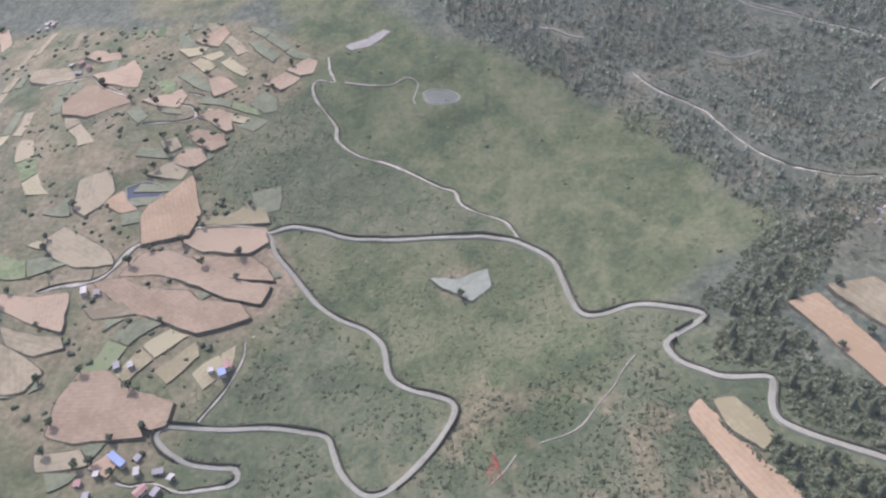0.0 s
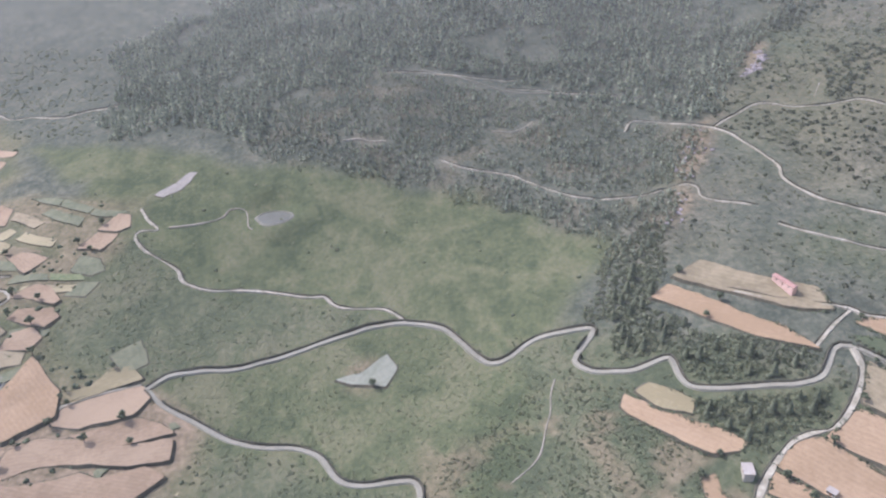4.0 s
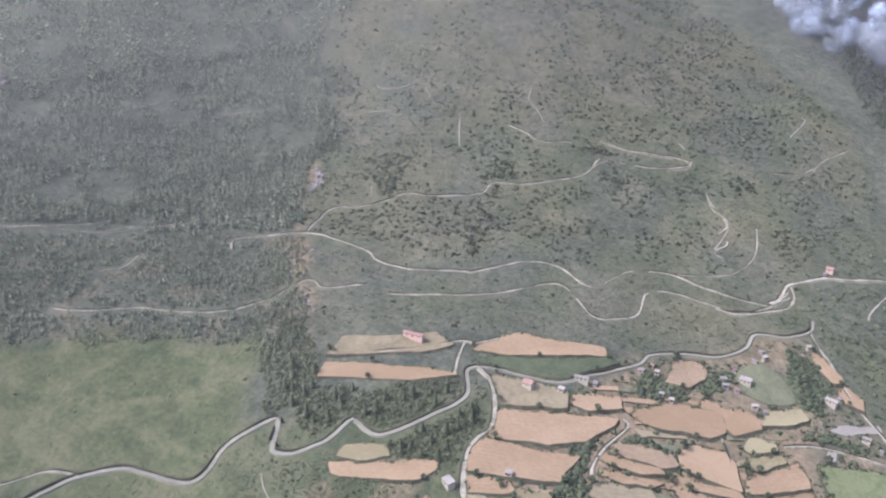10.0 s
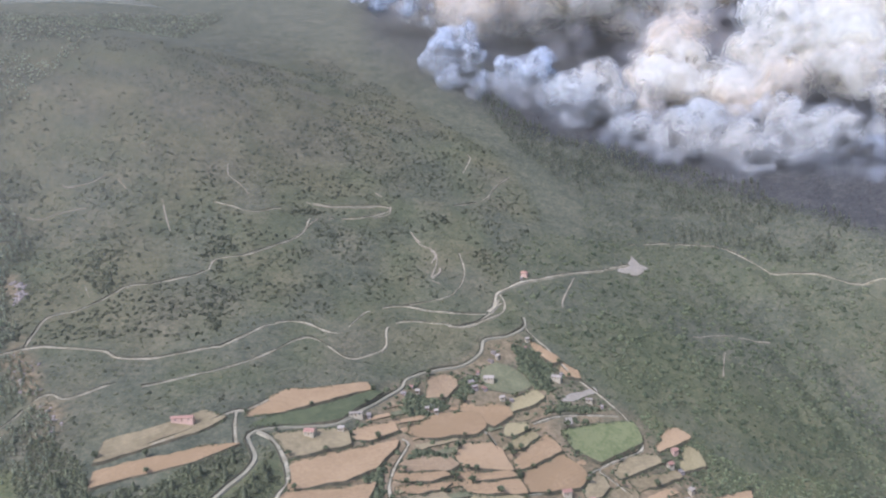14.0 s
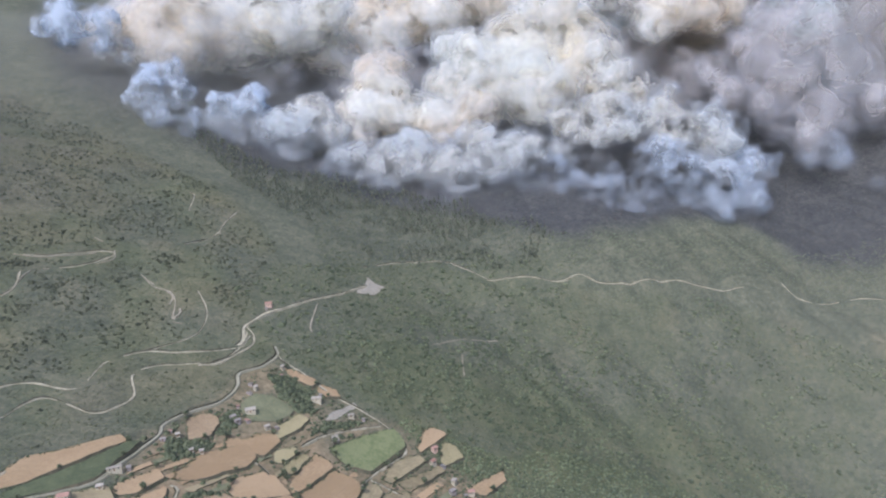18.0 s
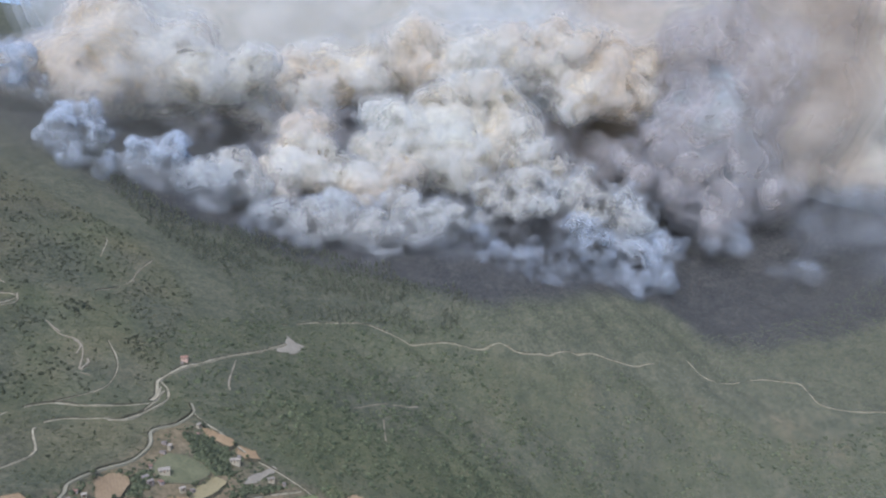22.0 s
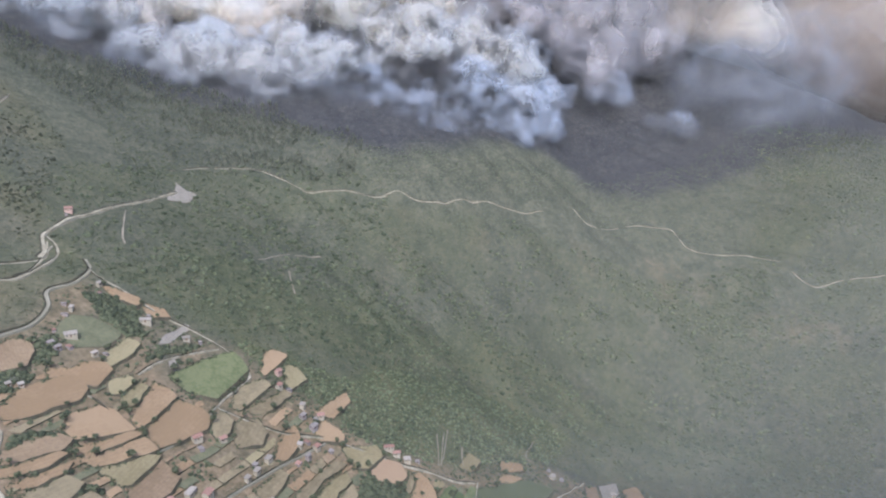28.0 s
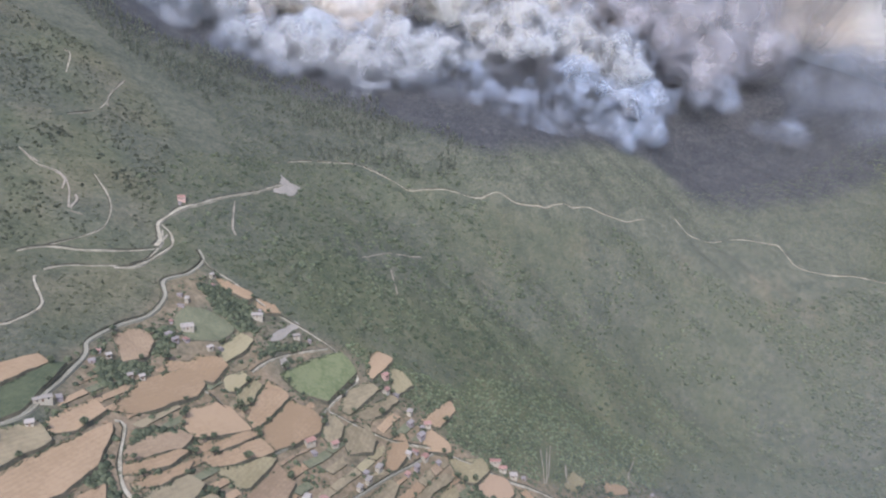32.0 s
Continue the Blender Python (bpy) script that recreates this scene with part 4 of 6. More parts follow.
field('stubble', [(421, 533), (447, 524), (442, 516), (406, 518)], 2.3)
field('stubble', [(403, 513), (425, 504), (406, 500), (387, 505)], 2.3)
field('straw', [(383, 547), (387, 532), (362, 520), (348, 524)], 2.3)
field('stubble', [(285, 431), (324, 432), (319, 413), (285, 416)], 2.3)
field('grass', [(336, 451), (347, 453), (339, 423), (328, 422)], 2.3)
field('straw', [(432, 432), (456, 434), (436, 398), (425, 383), (410, 386)], 2.3)
field('fallow', [(614, 427), (610, 410), (579, 372), (584, 337), (562, 345), (570, 381)], 2.3)
field('stubble', [(93, 753), (102, 750), (119, 731), (111, 725), (96, 740)], 2.3)
field('stubble', [(121, 729), (134, 721), (135, 710), (123, 709), (116, 717)], 2.3)
field('gravel', [(116, 681), (149, 704), (152, 699), (125, 677), (109, 671)], 2.3)
field('gravel', [(109, 654), (116, 658), (115, 646), (107, 642)], 2.3)
field('grass', [(103, 634), (141, 653), (177, 667), (180, 644), (131, 610), (111, 617)], 2.3)
field('plough', [(-391, 110), (-394, 164), (-381, 167), (-371, 156), (-374, 124), (-380, 112)], 2.3)
field('plough', [(-367, 119), (-366, 156), (-356, 169), (-347, 174), (-352, 143), (-360, 128)], 2.3)
field('plough', [(-368, 85), (-371, 101), (-361, 120), (-346, 143), (-341, 172), (-328, 168), (-333, 145), (-346, 121), (-354, 93), (-349, 73), (-359, 79)], 2.3)
field('plough', [(-342, 57), (-345, 72), (-338, 92), (-336, 119), (-327, 127), (-325, 153), (-316, 162), (-304, 131), (-315, 107), (-321, 88)], 2.3)
field('stubble', [(-403, 78), (-415, 82), (-445, 106), (-406, 116), (-386, 111), (-382, 96), (-377, 83)], 2.3)
field('stubble', [(-419, 46), (-431, 56), (-419, 62), (-409, 70), (-408, 61)], 2.3)
field('fallow', [(-415, 26), (-444, 23), (-452, 42), (-432, 48), (-420, 44), (-408, 34)], 2.3)
field('fallow', [(-382, 13), (-395, 23), (-369, 59), (-359, 65), (-358, 43), (-368, 25)], 2.3)
field('fallow', [(-349, 27), (-353, 52), (-345, 52), (-342, 29)], 2.3)
field('plough', [(-334, -1), (-328, 22), (-333, 42), (-302, 46), (-310, 28), (-322, 3)], 2.3)
field('fallow', [(-328, 60), (-327, 76), (-318, 87), (-316, 64), (-322, 56)], 2.3)
field('plough', [(-230, 60), (-252, 60), (-270, 66), (-273, 80), (-261, 93), (-255, 112), (-250, 124), (-237, 122), (-235, 115), (-238, 106), (-229, 111), (-228, 89), (-226, 71)], 2.3)
field('fallow', [(-291, 14), (-280, 30), (-270, 43), (-260, 37), (-256, 26)], 2.3)
field('fallow', [(-305, 9), (-296, 32), (-296, 46), (-290, 50), (-285, 35), (-292, 19)], 2.3)
field('fallow', [(-215, 57), (-219, 79), (-211, 85), (-208, 61)], 2.3)
field('bare', [(-209, 89), (-217, 95), (-214, 100), (-206, 98)], 2.3)
field('plough', [(-554, -25), (-579, -12), (-578, 2), (-549, 36), (-543, 36), (-540, 20), (-531, 2), (-540, -19)], 2.3)
field('plough', [(-597, -9), (-597, 7), (-613, 24), (-585, 36), (-564, 38), (-574, 19), (-579, 5)], 2.3)
field('plough', [(-641, -30), (-649, -22), (-629, 7), (-621, 8), (-625, -11)], 2.3)
field('plough', [(-791, -184), (-794, -176), (-750, -155), (-737, -160)], 2.3)
field('fallow', [(-646, -91), (-631, -48), (-604, -31), (-600, -43), (-620, -78)], 2.3)
field('plough', [(-539, 50), (-544, 81), (-537, 86), (-525, 81), (-528, 69)], 2.3)
field('plough', [(-623, 82), (-641, 104), (-625, 110), (-607, 103), (-615, 91)], 2.3)
field('straw', [(-614, 67), (-610, 93), (-601, 90), (-600, 78)], 2.3)
field('straw', [(-594, 92), (-597, 107), (-592, 110), (-585, 101)], 2.3)
field('plough', [(-559, 103), (-558, 110), (-543, 128), (-537, 118), (-532, 112)], 2.3)
field('plough', [(-541, 153), (-553, 169), (-544, 181), (-538, 175), (-533, 168)], 2.3)
field('plough', [(-556, 171), (-566, 188), (-561, 194), (-548, 193), (-547, 182)], 2.3)
field('weeds', [(-520, 144), (-530, 152), (-521, 163), (-511, 164), (-510, 156)], 2.3)
field('weeds', [(-496, 136), (-504, 147), (-498, 158), (-492, 148)], 2.3)
field('plough', [(-510, 100), (-515, 116), (-508, 125), (-493, 129), (-491, 126), (-503, 115)], 2.3)
field('plough', [(-488, 97), (-493, 103), (-486, 124), (-477, 126), (-470, 117), (-478, 109)], 2.3)
field('plough', [(-460, 89), (-472, 97), (-472, 108), (-461, 113), (-454, 104)], 2.3)
field('fallow', [(-482, 76), (-484, 87), (-475, 91), (-470, 84)], 2.3)
field('fallow', [(-449, 71), (-457, 87), (-452, 101), (-443, 97)], 2.3)
field('weeds', [(-425, 155), (-431, 174), (-412, 174), (-410, 164), (-412, 158)], 2.3)
field('straw', [(-403, 116), (-403, 136), (-413, 152), (-410, 163), (-399, 168), (-396, 117)], 2.3)
field('plough', [(-806, 58), (-803, 87), (-748, 124), (-741, 118), (-785, 71)], 1.0)
field('plough', [(-788, 59), (-733, 114), (-708, 97), (-749, 74)], 1.0)


def sown(poly, spacing, seed, jitter=0.48, keep=1.0, clump=0.0, clump_size=25, ragged=8):
    """Points over a zone, loosely on a net, free of fields and roads."""
    g = np.random.default_rng(seed)
    xs, ys = [p[0] for p in poly], [p[1] for p in poly]
    x, y = [a.ravel() for a in np.meshgrid(np.arange(min(xs), max(xs), spacing), np.arange(min(ys), max(ys), spacing))]
    x, y = x + g.uniform(-jitter, jitter, len(x)) * spacing, y + g.uniform(-jitter, jitter, len(x)) * spacing
    ok = inside(x + ragged * value_noise(x, y, 2.5 * ragged, 51), y + ragged * value_noise(x, y, 2.5 * ragged, 52), poly) & is_free(x, y) & (g.uniform(0, 1, len(x)) < keep)
    if clump:
        ok &= value_noise(x, y, clump_size, seed) + 0.5 * value_noise(x, y, clump_size / 3, seed + 1) > clump - 0.6
    return x[ok], y[ok]


terrace_edges = []


def terraces(zone, wide, seed, kinds, share, shortest=26, longest=70, low_side=0.27, lie=None):
    """Terraced plots that step down the slope along its contours and fill the free part of a zone."""
    g = np.random.default_rng(seed)
    xs, ys = np.array(zone).T
    step = 4.0
    X, Y = np.meshgrid(np.arange(xs.min(), xs.max(), step), np.arange(ys.min(), ys.max(), step), indexing="ij")
    H = land(X, Y) + 1.2 * value_noise(X, Y, 55, seed) + 0.4 * value_noise(X, Y, 20, seed + 1)
    if lie:
        H = 0.5 * (Y + lie[0] * X + lie[1] * X * X / 2 + lie[2] * X * (Y - 500)) + 1.2 * value_noise(X, Y, 60, seed) + 0.5 * value_noise(X, Y, 25, seed + 1)
    free = inside(X, Y, zone) & is_free(X, Y)
    for wild in (DARK_STRIP, DARK_SLOPE, BRUSH_SHELF, BRIGHT_GRASS, LANE_TREES, GARDEN_TREES, TERRACE_TREES, UPPER_GARDEN, APEX_TREES, CROSS_TREES, STREET_TREES):
        free &= ~inside(X, Y, wild)
    free = free.astype(float)
    for _ in range(2):
        free[1:-1, 1:-1] = (free[1:-1, 1:-1] * 2 + free[:-2, 1:-1] + free[2:, 1:-1] + free[1:-1, :-2] + free[1:-1, 2:]) / 6
    tilt = np.hypot(*np.gradient(H, step))
    drop = wide * float(np.median(tilt[free > 0.5]))
    U = H / drop
    sx, sy = [a.ravel() for a in (X, Y)]
    order = g.permutation(np.where(free.ravel() > 0.6)[0])
    seeds, band_of = {}, np.floor(U)
    for k in order:
        b = int(band_of.ravel()[k])
        apart = g.uniform(shortest, longest)
        if all((sx[k] - a) ** 2 + (sy[k] - c) ** 2 > apart * apart for a, c in seeds.setdefault(b, [])):
            seeds[b].append((float(sx[k]), float(sy[k])))

    def cut(poly, value):
        out = []
        for p, q in zip(poly, poly[1:] + poly[:1]):
            a, b = value(p), value(q)
            if a >= 0:
                out.append(p)
            if (a >= 0) != (b >= 0):
                w = a / (a - b)
                out.append(tuple(m + (n - m) * w for m, n in zip(p, q)))
        return out

    for band, spots in seeds.items():
        for cx, cy in spots:
            if g.uniform() > share:
                continue
            others = [(a, c) for a, c in spots if (a, c) != (cx, cy) and (a - cx) ** 2 + (c - cy) ** 2 < 150**2]
            i0, j0 = int((cx - X[0, 0]) / step), int((cy - Y[0, 0]) / step)
            lo_i, hi_i, lo_j, hi_j = max(i0 - 15, 0), min(i0 + 15, X.shape[0] - 2), max(j0 - 15, 0), min(j0 + 15, X.shape[1] - 2)
            block = U[lo_i:hi_i + 2, lo_j:hi_j + 2]
            low = np.minimum.reduce([block[:-1, :-1], block[1:, :-1], block[:-1, 1:], block[1:, 1:]])
            high = np.maximum.reduce([block[:-1, :-1], block[1:, :-1], block[:-1, 1:], block[1:, 1:]])
            open_ = free[lo_i:hi_i + 2, lo_j:hi_j + 2]
            some = np.maximum(open_[:-1, :-1], open_[1:, 1:])
            ids, pts, faces = {}, [], []
            for a, b in zip(*np.where((high > band + low_side) & (low < band + 0.96) & (some > 0.5))):
                i, j = a + lo_i, b + lo_j
                poly = [(float(X[p, q]), float(Y[p, q]), float(U[p, q]), float(free[p, q])) for p, q in ((i, j), (i + 1, j), (i + 1, j + 1), (i, j + 1))]
                poly = cut(poly, lambda p: p[2] - band - low_side)
                poly = cut(poly, lambda p: band + 0.96 - p[2]) if poly else poly
                poly = cut(poly, lambda p: p[3] - 0.55) if poly else poly
                for ox, oy in others:
                    if not poly:
                        break
                    far = math.hypot(ox - cx, oy - cy)
                    poly = cut(poly, lambda p: ((cx + ox) / 2 - p[0]) * (ox - cx) / far + ((cy + oy) / 2 - p[1]) * (oy - cy) / far - 0.7)
                if len(poly) > 2:
                    face = []
                    for p in poly:
                        key = (round(p[0], 1), round(p[1], 1))
                        if key not in ids:
                            ids[key] = len(pts)
                            pts.append(p)
                        if ids[key] not in face:
                            face.append(ids[key])
                    if len(face) > 2:
                        faces.append(tuple(face))
            if len(faces) < 5:
                continue
            v = np.array(pts)
            ground_here = ground_z(v[:, 0], v[:, 1])
            lift = np.clip(0.5 * (band + 0.75 - v[:, 2]) * drop, 0, 1.5) * np.clip((v[:, 3] - 0.55) * 5, 0, 1)
            top = np.column_stack([v[:, :2], ground_here + 0.3 + lift])
            kind = kinds[int(g.integers(0, len(kinds)))]
            uphill = np.array([float(land(cx + 8, cy) - land(cx - 8, cy)), float(land(cx, cy + 8) - land(cx, cy - 8))])
            place = pose(cx, cy, float(ground_here.mean()), 0, 0, math.degrees(math.atan2(uphill[1], uphill[0])) + 90)
            back = np.array(place.inverted())
            base = new("field")
            base.matrix_world = place
            tagged(base, FIELD_WORDS[kind], "field", "terraced fields")
            local = lambda w: w @ back[:3, :3].T + back[:3, 3]
            part("soil", sheet("soil", local(top), faces, SOIL[kind]), base)
            rim = collections.Counter()
            for face in faces:
                for p, q in zip(face, face[1:] + face[:1]):
                    rim[(min(p, q), max(p, q))] += 1
            rim = [e for e, c in rim.items() if c == 1]
            foot = np.column_stack([v[:, :2], ground_here - 0.4])
            corners = sorted({q for e in rim for q in e})
            spot = {q: k for k, q in enumerate(corners)}
            m = len(corners)
            part("bank", sheet("bank", local(np.vstack([top[corners], foot[corners]])), [(spot[p], spot[q], m + spot[q], m + spot[p]) for p, q in rim], BANK, False), base, "dark earth bank")
            for ax, ay in v[:, :2]:
                taken[int((ax - BX) / BN), int((ay - BY) / BN)] = True
            for p, q in rim:
                if max(v[p, 2], v[q, 2]) < band + 0.3 or g.uniform() < 0.12:
                    terrace_edges.append((v[p, :2], v[q, :2]))


VILLAGE_LIE = (-0.541, 0.00062, -0.001)  # how the village terraces lie across the slope
terraces(VILLAGE_SOUTH, 12, 141, ("stubble", "fallow", "straw", "straw", "plough", "stubble", "grass"), 0.8, 26, 75, 0.34, VILLAGE_LIE)
terraces(VILLAGE_FILL, 12, 144, ("fallow", "fallow", "straw", "plough", "stubble", "weeds", "stubble"), 0.9, 14, 46, 0.40, VILLAGE_LIE)
terraces(TERRACES_WEST, 15, 142, ("weeds", "grass", "straw", "weeds", "fallow"), 0.3, 22, 60, 0.3)

# ---- houses, ponds, mast, rocks ----
def box_mesh(name, x0, x1, y0, y1, z0, z1, mat):
    v = np.array([(a, b, c) for a in (x0, x1) for b in (y0, y1) for c in (z0, z1)], float)
    f = [(0, 1, 3, 2), (4, 6, 7, 5), (0, 4, 5, 1), (2, 3, 7, 6), (1, 5, 7, 3), (0, 2, 6, 4)]
    return sheet(name, v, f, mat, False)


HOUSE_WORDS = {"r": "whitewashed farmhouse with a clay tile roof", "w": "low white building with a pale flat roof", "o": "ochre house with a clay tile roof",
               "b": "long white shed with a blue sheet roof", "g": "weathered house with a grey roof"}


house_spots = []


def house(x, y, wide, deep, kind, turn):
    """Walls with door and windows, and a gabled or flat roof with eaves."""
    house_spots.append((x, y, turn))
    wide, deep = 0.68 * wide, 0.68 * deep
    corners = [(x + dx, y + dy) for dx in (-wide / 2, wide / 2) for dy in (-deep / 2, deep / 2)]
    zs = [float(ground_z(a, b)) for a, b in corners]
    z, low = max(zs) + 0.2, min(zs) - 0.6
    base = new("house")
    base.matrix_world = pose(x, y, z, 0, 0, turn)
    tagged(base, HOUSE_WORDS[kind], "house")
    high = 2.6 if kind in "wb" else 3.0
    wall = OCHRE if kind == "o" else STONE if kind == "g" else WHITE
    a, b = wide / 2, deep / 2
    gable = kind in "rog"
    body = part("wall", box_mesh("wall", -a, a, -b, b, low - z, high, wall), base)
    roof = {"r": TILE, "o": TILE, "w": SHEET, "b": BLUE_ROOF, "g": GREY_ROOF}[kind]
    e = 0.45
    if gable:
        r = deep * 0.24
        v = [(-a - e, -b - e, high), (a + e, -b - e, high), (a + e, 0, high + r), (-a - e, 0, high + r), (-a - e, b + e, high), (a + e, b + e, high)]
        v += [(p, q, s - 0.22) for p, q, s in v]
        f = [(0, 1, 2, 3), (3, 2, 5, 4), (6, 9, 8, 7), (9, 10, 11, 8), (0, 6, 7, 1), (4, 5, 11, 10), (0, 3, 9, 6), (3, 4, 10, 9), (1, 7, 8, 2), (2, 8, 11, 5)]
        part("roof", sheet("roof", v, f, roof, False), base)
        v = [(s * a, t * b, high - 0.02) for s in (-1, 1) for t in (-1, 1)] + [(-a, 0, high + r - 0.25), (a, 0, high + r - 0.25)]
        for ids in ((0, 1, 4), (2, 5, 3)):
            part("gable", sheet("gable", [v[q] for q in ids], [(0, 1, 2)], wall, False), base)
    else:
        v = [(-a - e, -b - e, high + 0.1), (a + e, -b - e, high + 0.1), (a + e, b + e, high + 0.55), (-a - e, b + e, high + 0.55)]
        v += [(p, q, s - 0.18) for p, q, s in v]
        part("roof", sheet("roof", v, [(0, 1, 2, 3), (7, 6, 5, 4), (0, 4, 5, 1), (1, 5, 6, 2), (2, 6, 7, 3), (3, 7, 4, 0)], roof, False), base)
    part("door", box_mesh("door", -0.55, 0.55, -b - 0.06, -b + 0.04, 0, 2.05, DOOR_WOOD), body)
    for s in (-1, 1):
        for t in (-1, 1):
            part("window", box_mesh("window", s * a * 0.6 - 0.5, s * a * 0.6 + 0.5, t * b - 0.05, t * b + 0.05, 1.0, 2.1, PANE), body)
    claim([(x - wide / 2 - 2, y - deep / 2 - 2), (x + wide / 2 + 2, y - deep / 2 - 2), (x + wide / 2 + 2, y + deep / 2 + 2), (x - wide / 2 - 2, y + deep / 2 + 2)])


house(43, 500, 11, 8, 'r', 35)
house(5, 479, 7, 5, 'w', -40)
house(15, 480, 10, 6, 'w', -40)
house(23, 477, 11, 8, 'w', -40)
house(15, 468, 6, 4, 'w', 35)
house(75, 508, 11, 8, 'r', 35)
house(93, 563, 11, 7, 'r', 5)
house(114, 562, 8, 6, 'r', 5)
house(-35, 448, 12, 7, 'w', -30)
house(-31, 443, 8, 6, 'w', -30)
house(-21, 450, 9, 4, 'w', 15)
house(-38, 461, 6, 4, 'w', -45)
house(-107, 443, 9, 7, 'w', 10)
house(-101, 477, 7, 5, 'w', 10)
house(3, 474, 7, 4, 'r', 35)
house(62, 509, 10, 6, 'w', 35)
house(210, 640, 8, 7, 'o', 20)
house(200, 622, 8, 7, 'r', 20)
house(212, 600, 8, 6, 'w', 40)
house(224, 588, 9, 7, 'r', -20)
house(182, 556, 7, 6, 'w', 40)
house(143, 541, 9, 6, 'w', 30)
house(120, 498, 9, 7, 'w', -10)
house(144, 487, 9, 4, 'w', -25)
house(193, 458, 11, 8, 'r', 10)
house(205, 438, 8, 5, 'w', 40)
house(276, 549, 14, 6, 'r', -30)
house(280, 542, 10, 6, 'r', -30)
house(287, 534, 9, 7, 'w', -30)
house(197, 553, 8, 7, 'r', 20)
house(208, 575, 10, 7, 'g', 20)
house(204, 587, 8, 6, 'g', 20)
house(126, 529, 9, 5, 'w', 35)
house(114, 522, 7, 5, 'w', 35)
house(62, 482, 8, 5, 'w', -20)
house(182, 543, 7, 5, 'g', 30)
house(41, 680, 14, 9, 'w', -10)
house(54, 718, 8, 4, 'w', 60)
house(110, 700, 14, 6, 'w', -30)
house(51, 656, 7, 4, 'w', 20)
house(138, 679, 9, 4, 'w', -10)
house(90, 754, 7, 5, 'w', 30)
house(-20, 620, 5, 4, 'w', 0)
house(-12, 619, 5, 4, 'w', 0)
house(-28, 643, 5, 4, 'w', 0)
house(26, 664, 7, 5, 'g', 20)
house(485, 508, 9, 7, 'w', 10)
house(552, 468, 10, 6, 'w', -30)
house(379, 371, 10, 7, 'r', -10)
house(487, 452, 11, 8, 'o', -40)
house(106, 882, 11, 8, 'o', -25)
house(-115, 562, 12, 9, 'r', -15)
house(-80, 591, 16, 4, 'w', 0)
house(-134, 449, 12, 8, 'w', -35)
house(-215, 562, 26, 6, 'o', -3)
house(-91, 571, 7, 5, 'w', -10)
house(-213, 102, 17, 5, 'b', 50)
house(-273, 151, 8, 6, 'b', 20)
house(-278, 154, 8, 6, 'r', 20)
house(-277, 95, 6, 4, 'w', 20)
house(-274, 144, 4, 4, 'w', 0)
house(-206, 114, 7, 4, 'w', 10)
house(-203, 133, 5, 4, 'w', -30)
house(-204, 93, 4, 4, 'w', 0)
house(-194, 119, 10, 6, 'r', -40)
house(-334, 53, 9, 5, 'w', 15)
house(-770, -119, 8, 6, 'w', 0)
house(-759, -107, 7, 5, 'w', 30)
house(-628, -32, 9, 6, 'o', -30)
house(-614, -20, 7, 5, 'r', 0)


def shed(x, y, wide, deep, roof, turn):
    """A small lean-to with a sloping sheet roof."""
    z = float(ground_z(x, y))
    base = new("shed")
    base.matrix_world = pose(x, y, z, 0, 0, turn)
    tagged(base, "small farm shed with a sloping sheet roof", "shed", "village sheds")
    a, b = wide / 2, deep / 2
    part("wall", box_mesh("wall", -a, a, -b, b, -1.5, 2.1, STONE), base)
    v = [(-a - 0.3, -b - 0.3, 2.1), (a + 0.3, -b - 0.3, 2.1), (a + 0.3, b + 0.3, 2.7), (-a - 0.3, b + 0.3, 2.7)]
    v += [(p, q, s - 0.12) for p, q, s in v]
    part("roof", sheet("roof", v, [(0, 1, 2, 3), (7, 6, 5, 4), (0, 4, 5, 1), (1, 5, 6, 2), (2, 6, 7, 3), (3, 7, 4, 0)], roof, False), base)
    part("door", box_mesh("door", -0.45, 0.45, -b - 0.05, -b + 0.04, 0, 1.9, DOOR_WOOD), base)


hs = np.random.default_rng(191)
for hx, hy, hturn in list(house_spots):
    for _ in range(int(hs.integers(1, 4))):
        turn = hs.uniform(0, 6.283)
        far = hs.uniform(8, 14)
        sx, sy = hx + far * math.cos(turn), hy + far * math.sin(turn)
        if bool(is_free(np.array([sx]), np.array([sy]))[0]) and all(math.hypot(sx - a, sy - b) > 7 for a, b, c in house_spots):
            shed(sx, sy, float(hs.uniform(3, 6)), float(hs.uniform(2.5, 4)), (SHEET, GREY_ROOF, TILE, GREY_ROOF)[int(hs.integers(0, 4))], hturn + 90 * int(hs.integers(0, 2)))
            house_spots.append((sx, sy, hturn))

# ---- plants ----
def tri_mesh(name, v, f, mats, slots=None):
    """A mesh of triangles straight from arrays."""
    mesh = bpy.data.meshes.new(name)
    mesh.vertices.add(len(v))
    mesh.vertices.foreach_set("co", np.asarray(v, np.float32).ravel())
    mesh.loops.add(f.size)
    mesh.loops.foreach_set("vertex_index", np.asarray(f, np.int32).ravel())
    mesh.polygons.add(len(f))
    mesh.polygons.foreach_set("loop_start", np.arange(0, f.size, 3, dtype=np.int32))
    for m in mats:
        mesh.materials.append(m)
    if slots is not None:
        mesh.polygons.foreach_set("material_index", np.asarray(slots, np.int32))
    mesh.update()
    return mesh


def ball(level):
    bm = bmesh.new()
    bmesh.ops.create_icosphere(bm, subdivisions=level, radius=1)
    v, f = np.array([x.co[:] for x in bm.verts]), np.array([[x.index for x in q.verts] for q in bm.faces])
    bm.free()
    return v, f


BALL1, BALL2 = ball(1), ball(2)


def gather(bits):
    """Joins (verts, faces, slot) bits into arrays."""
    v, f, s, base = [], [], [], 0
    for a, b, c in bits:
        v.append(a), f.append(b + base), s.append(np.full(len(b), c))
        base += len(a)
    return np.vstack(v), np.vstack(f), np.concatenate(s)


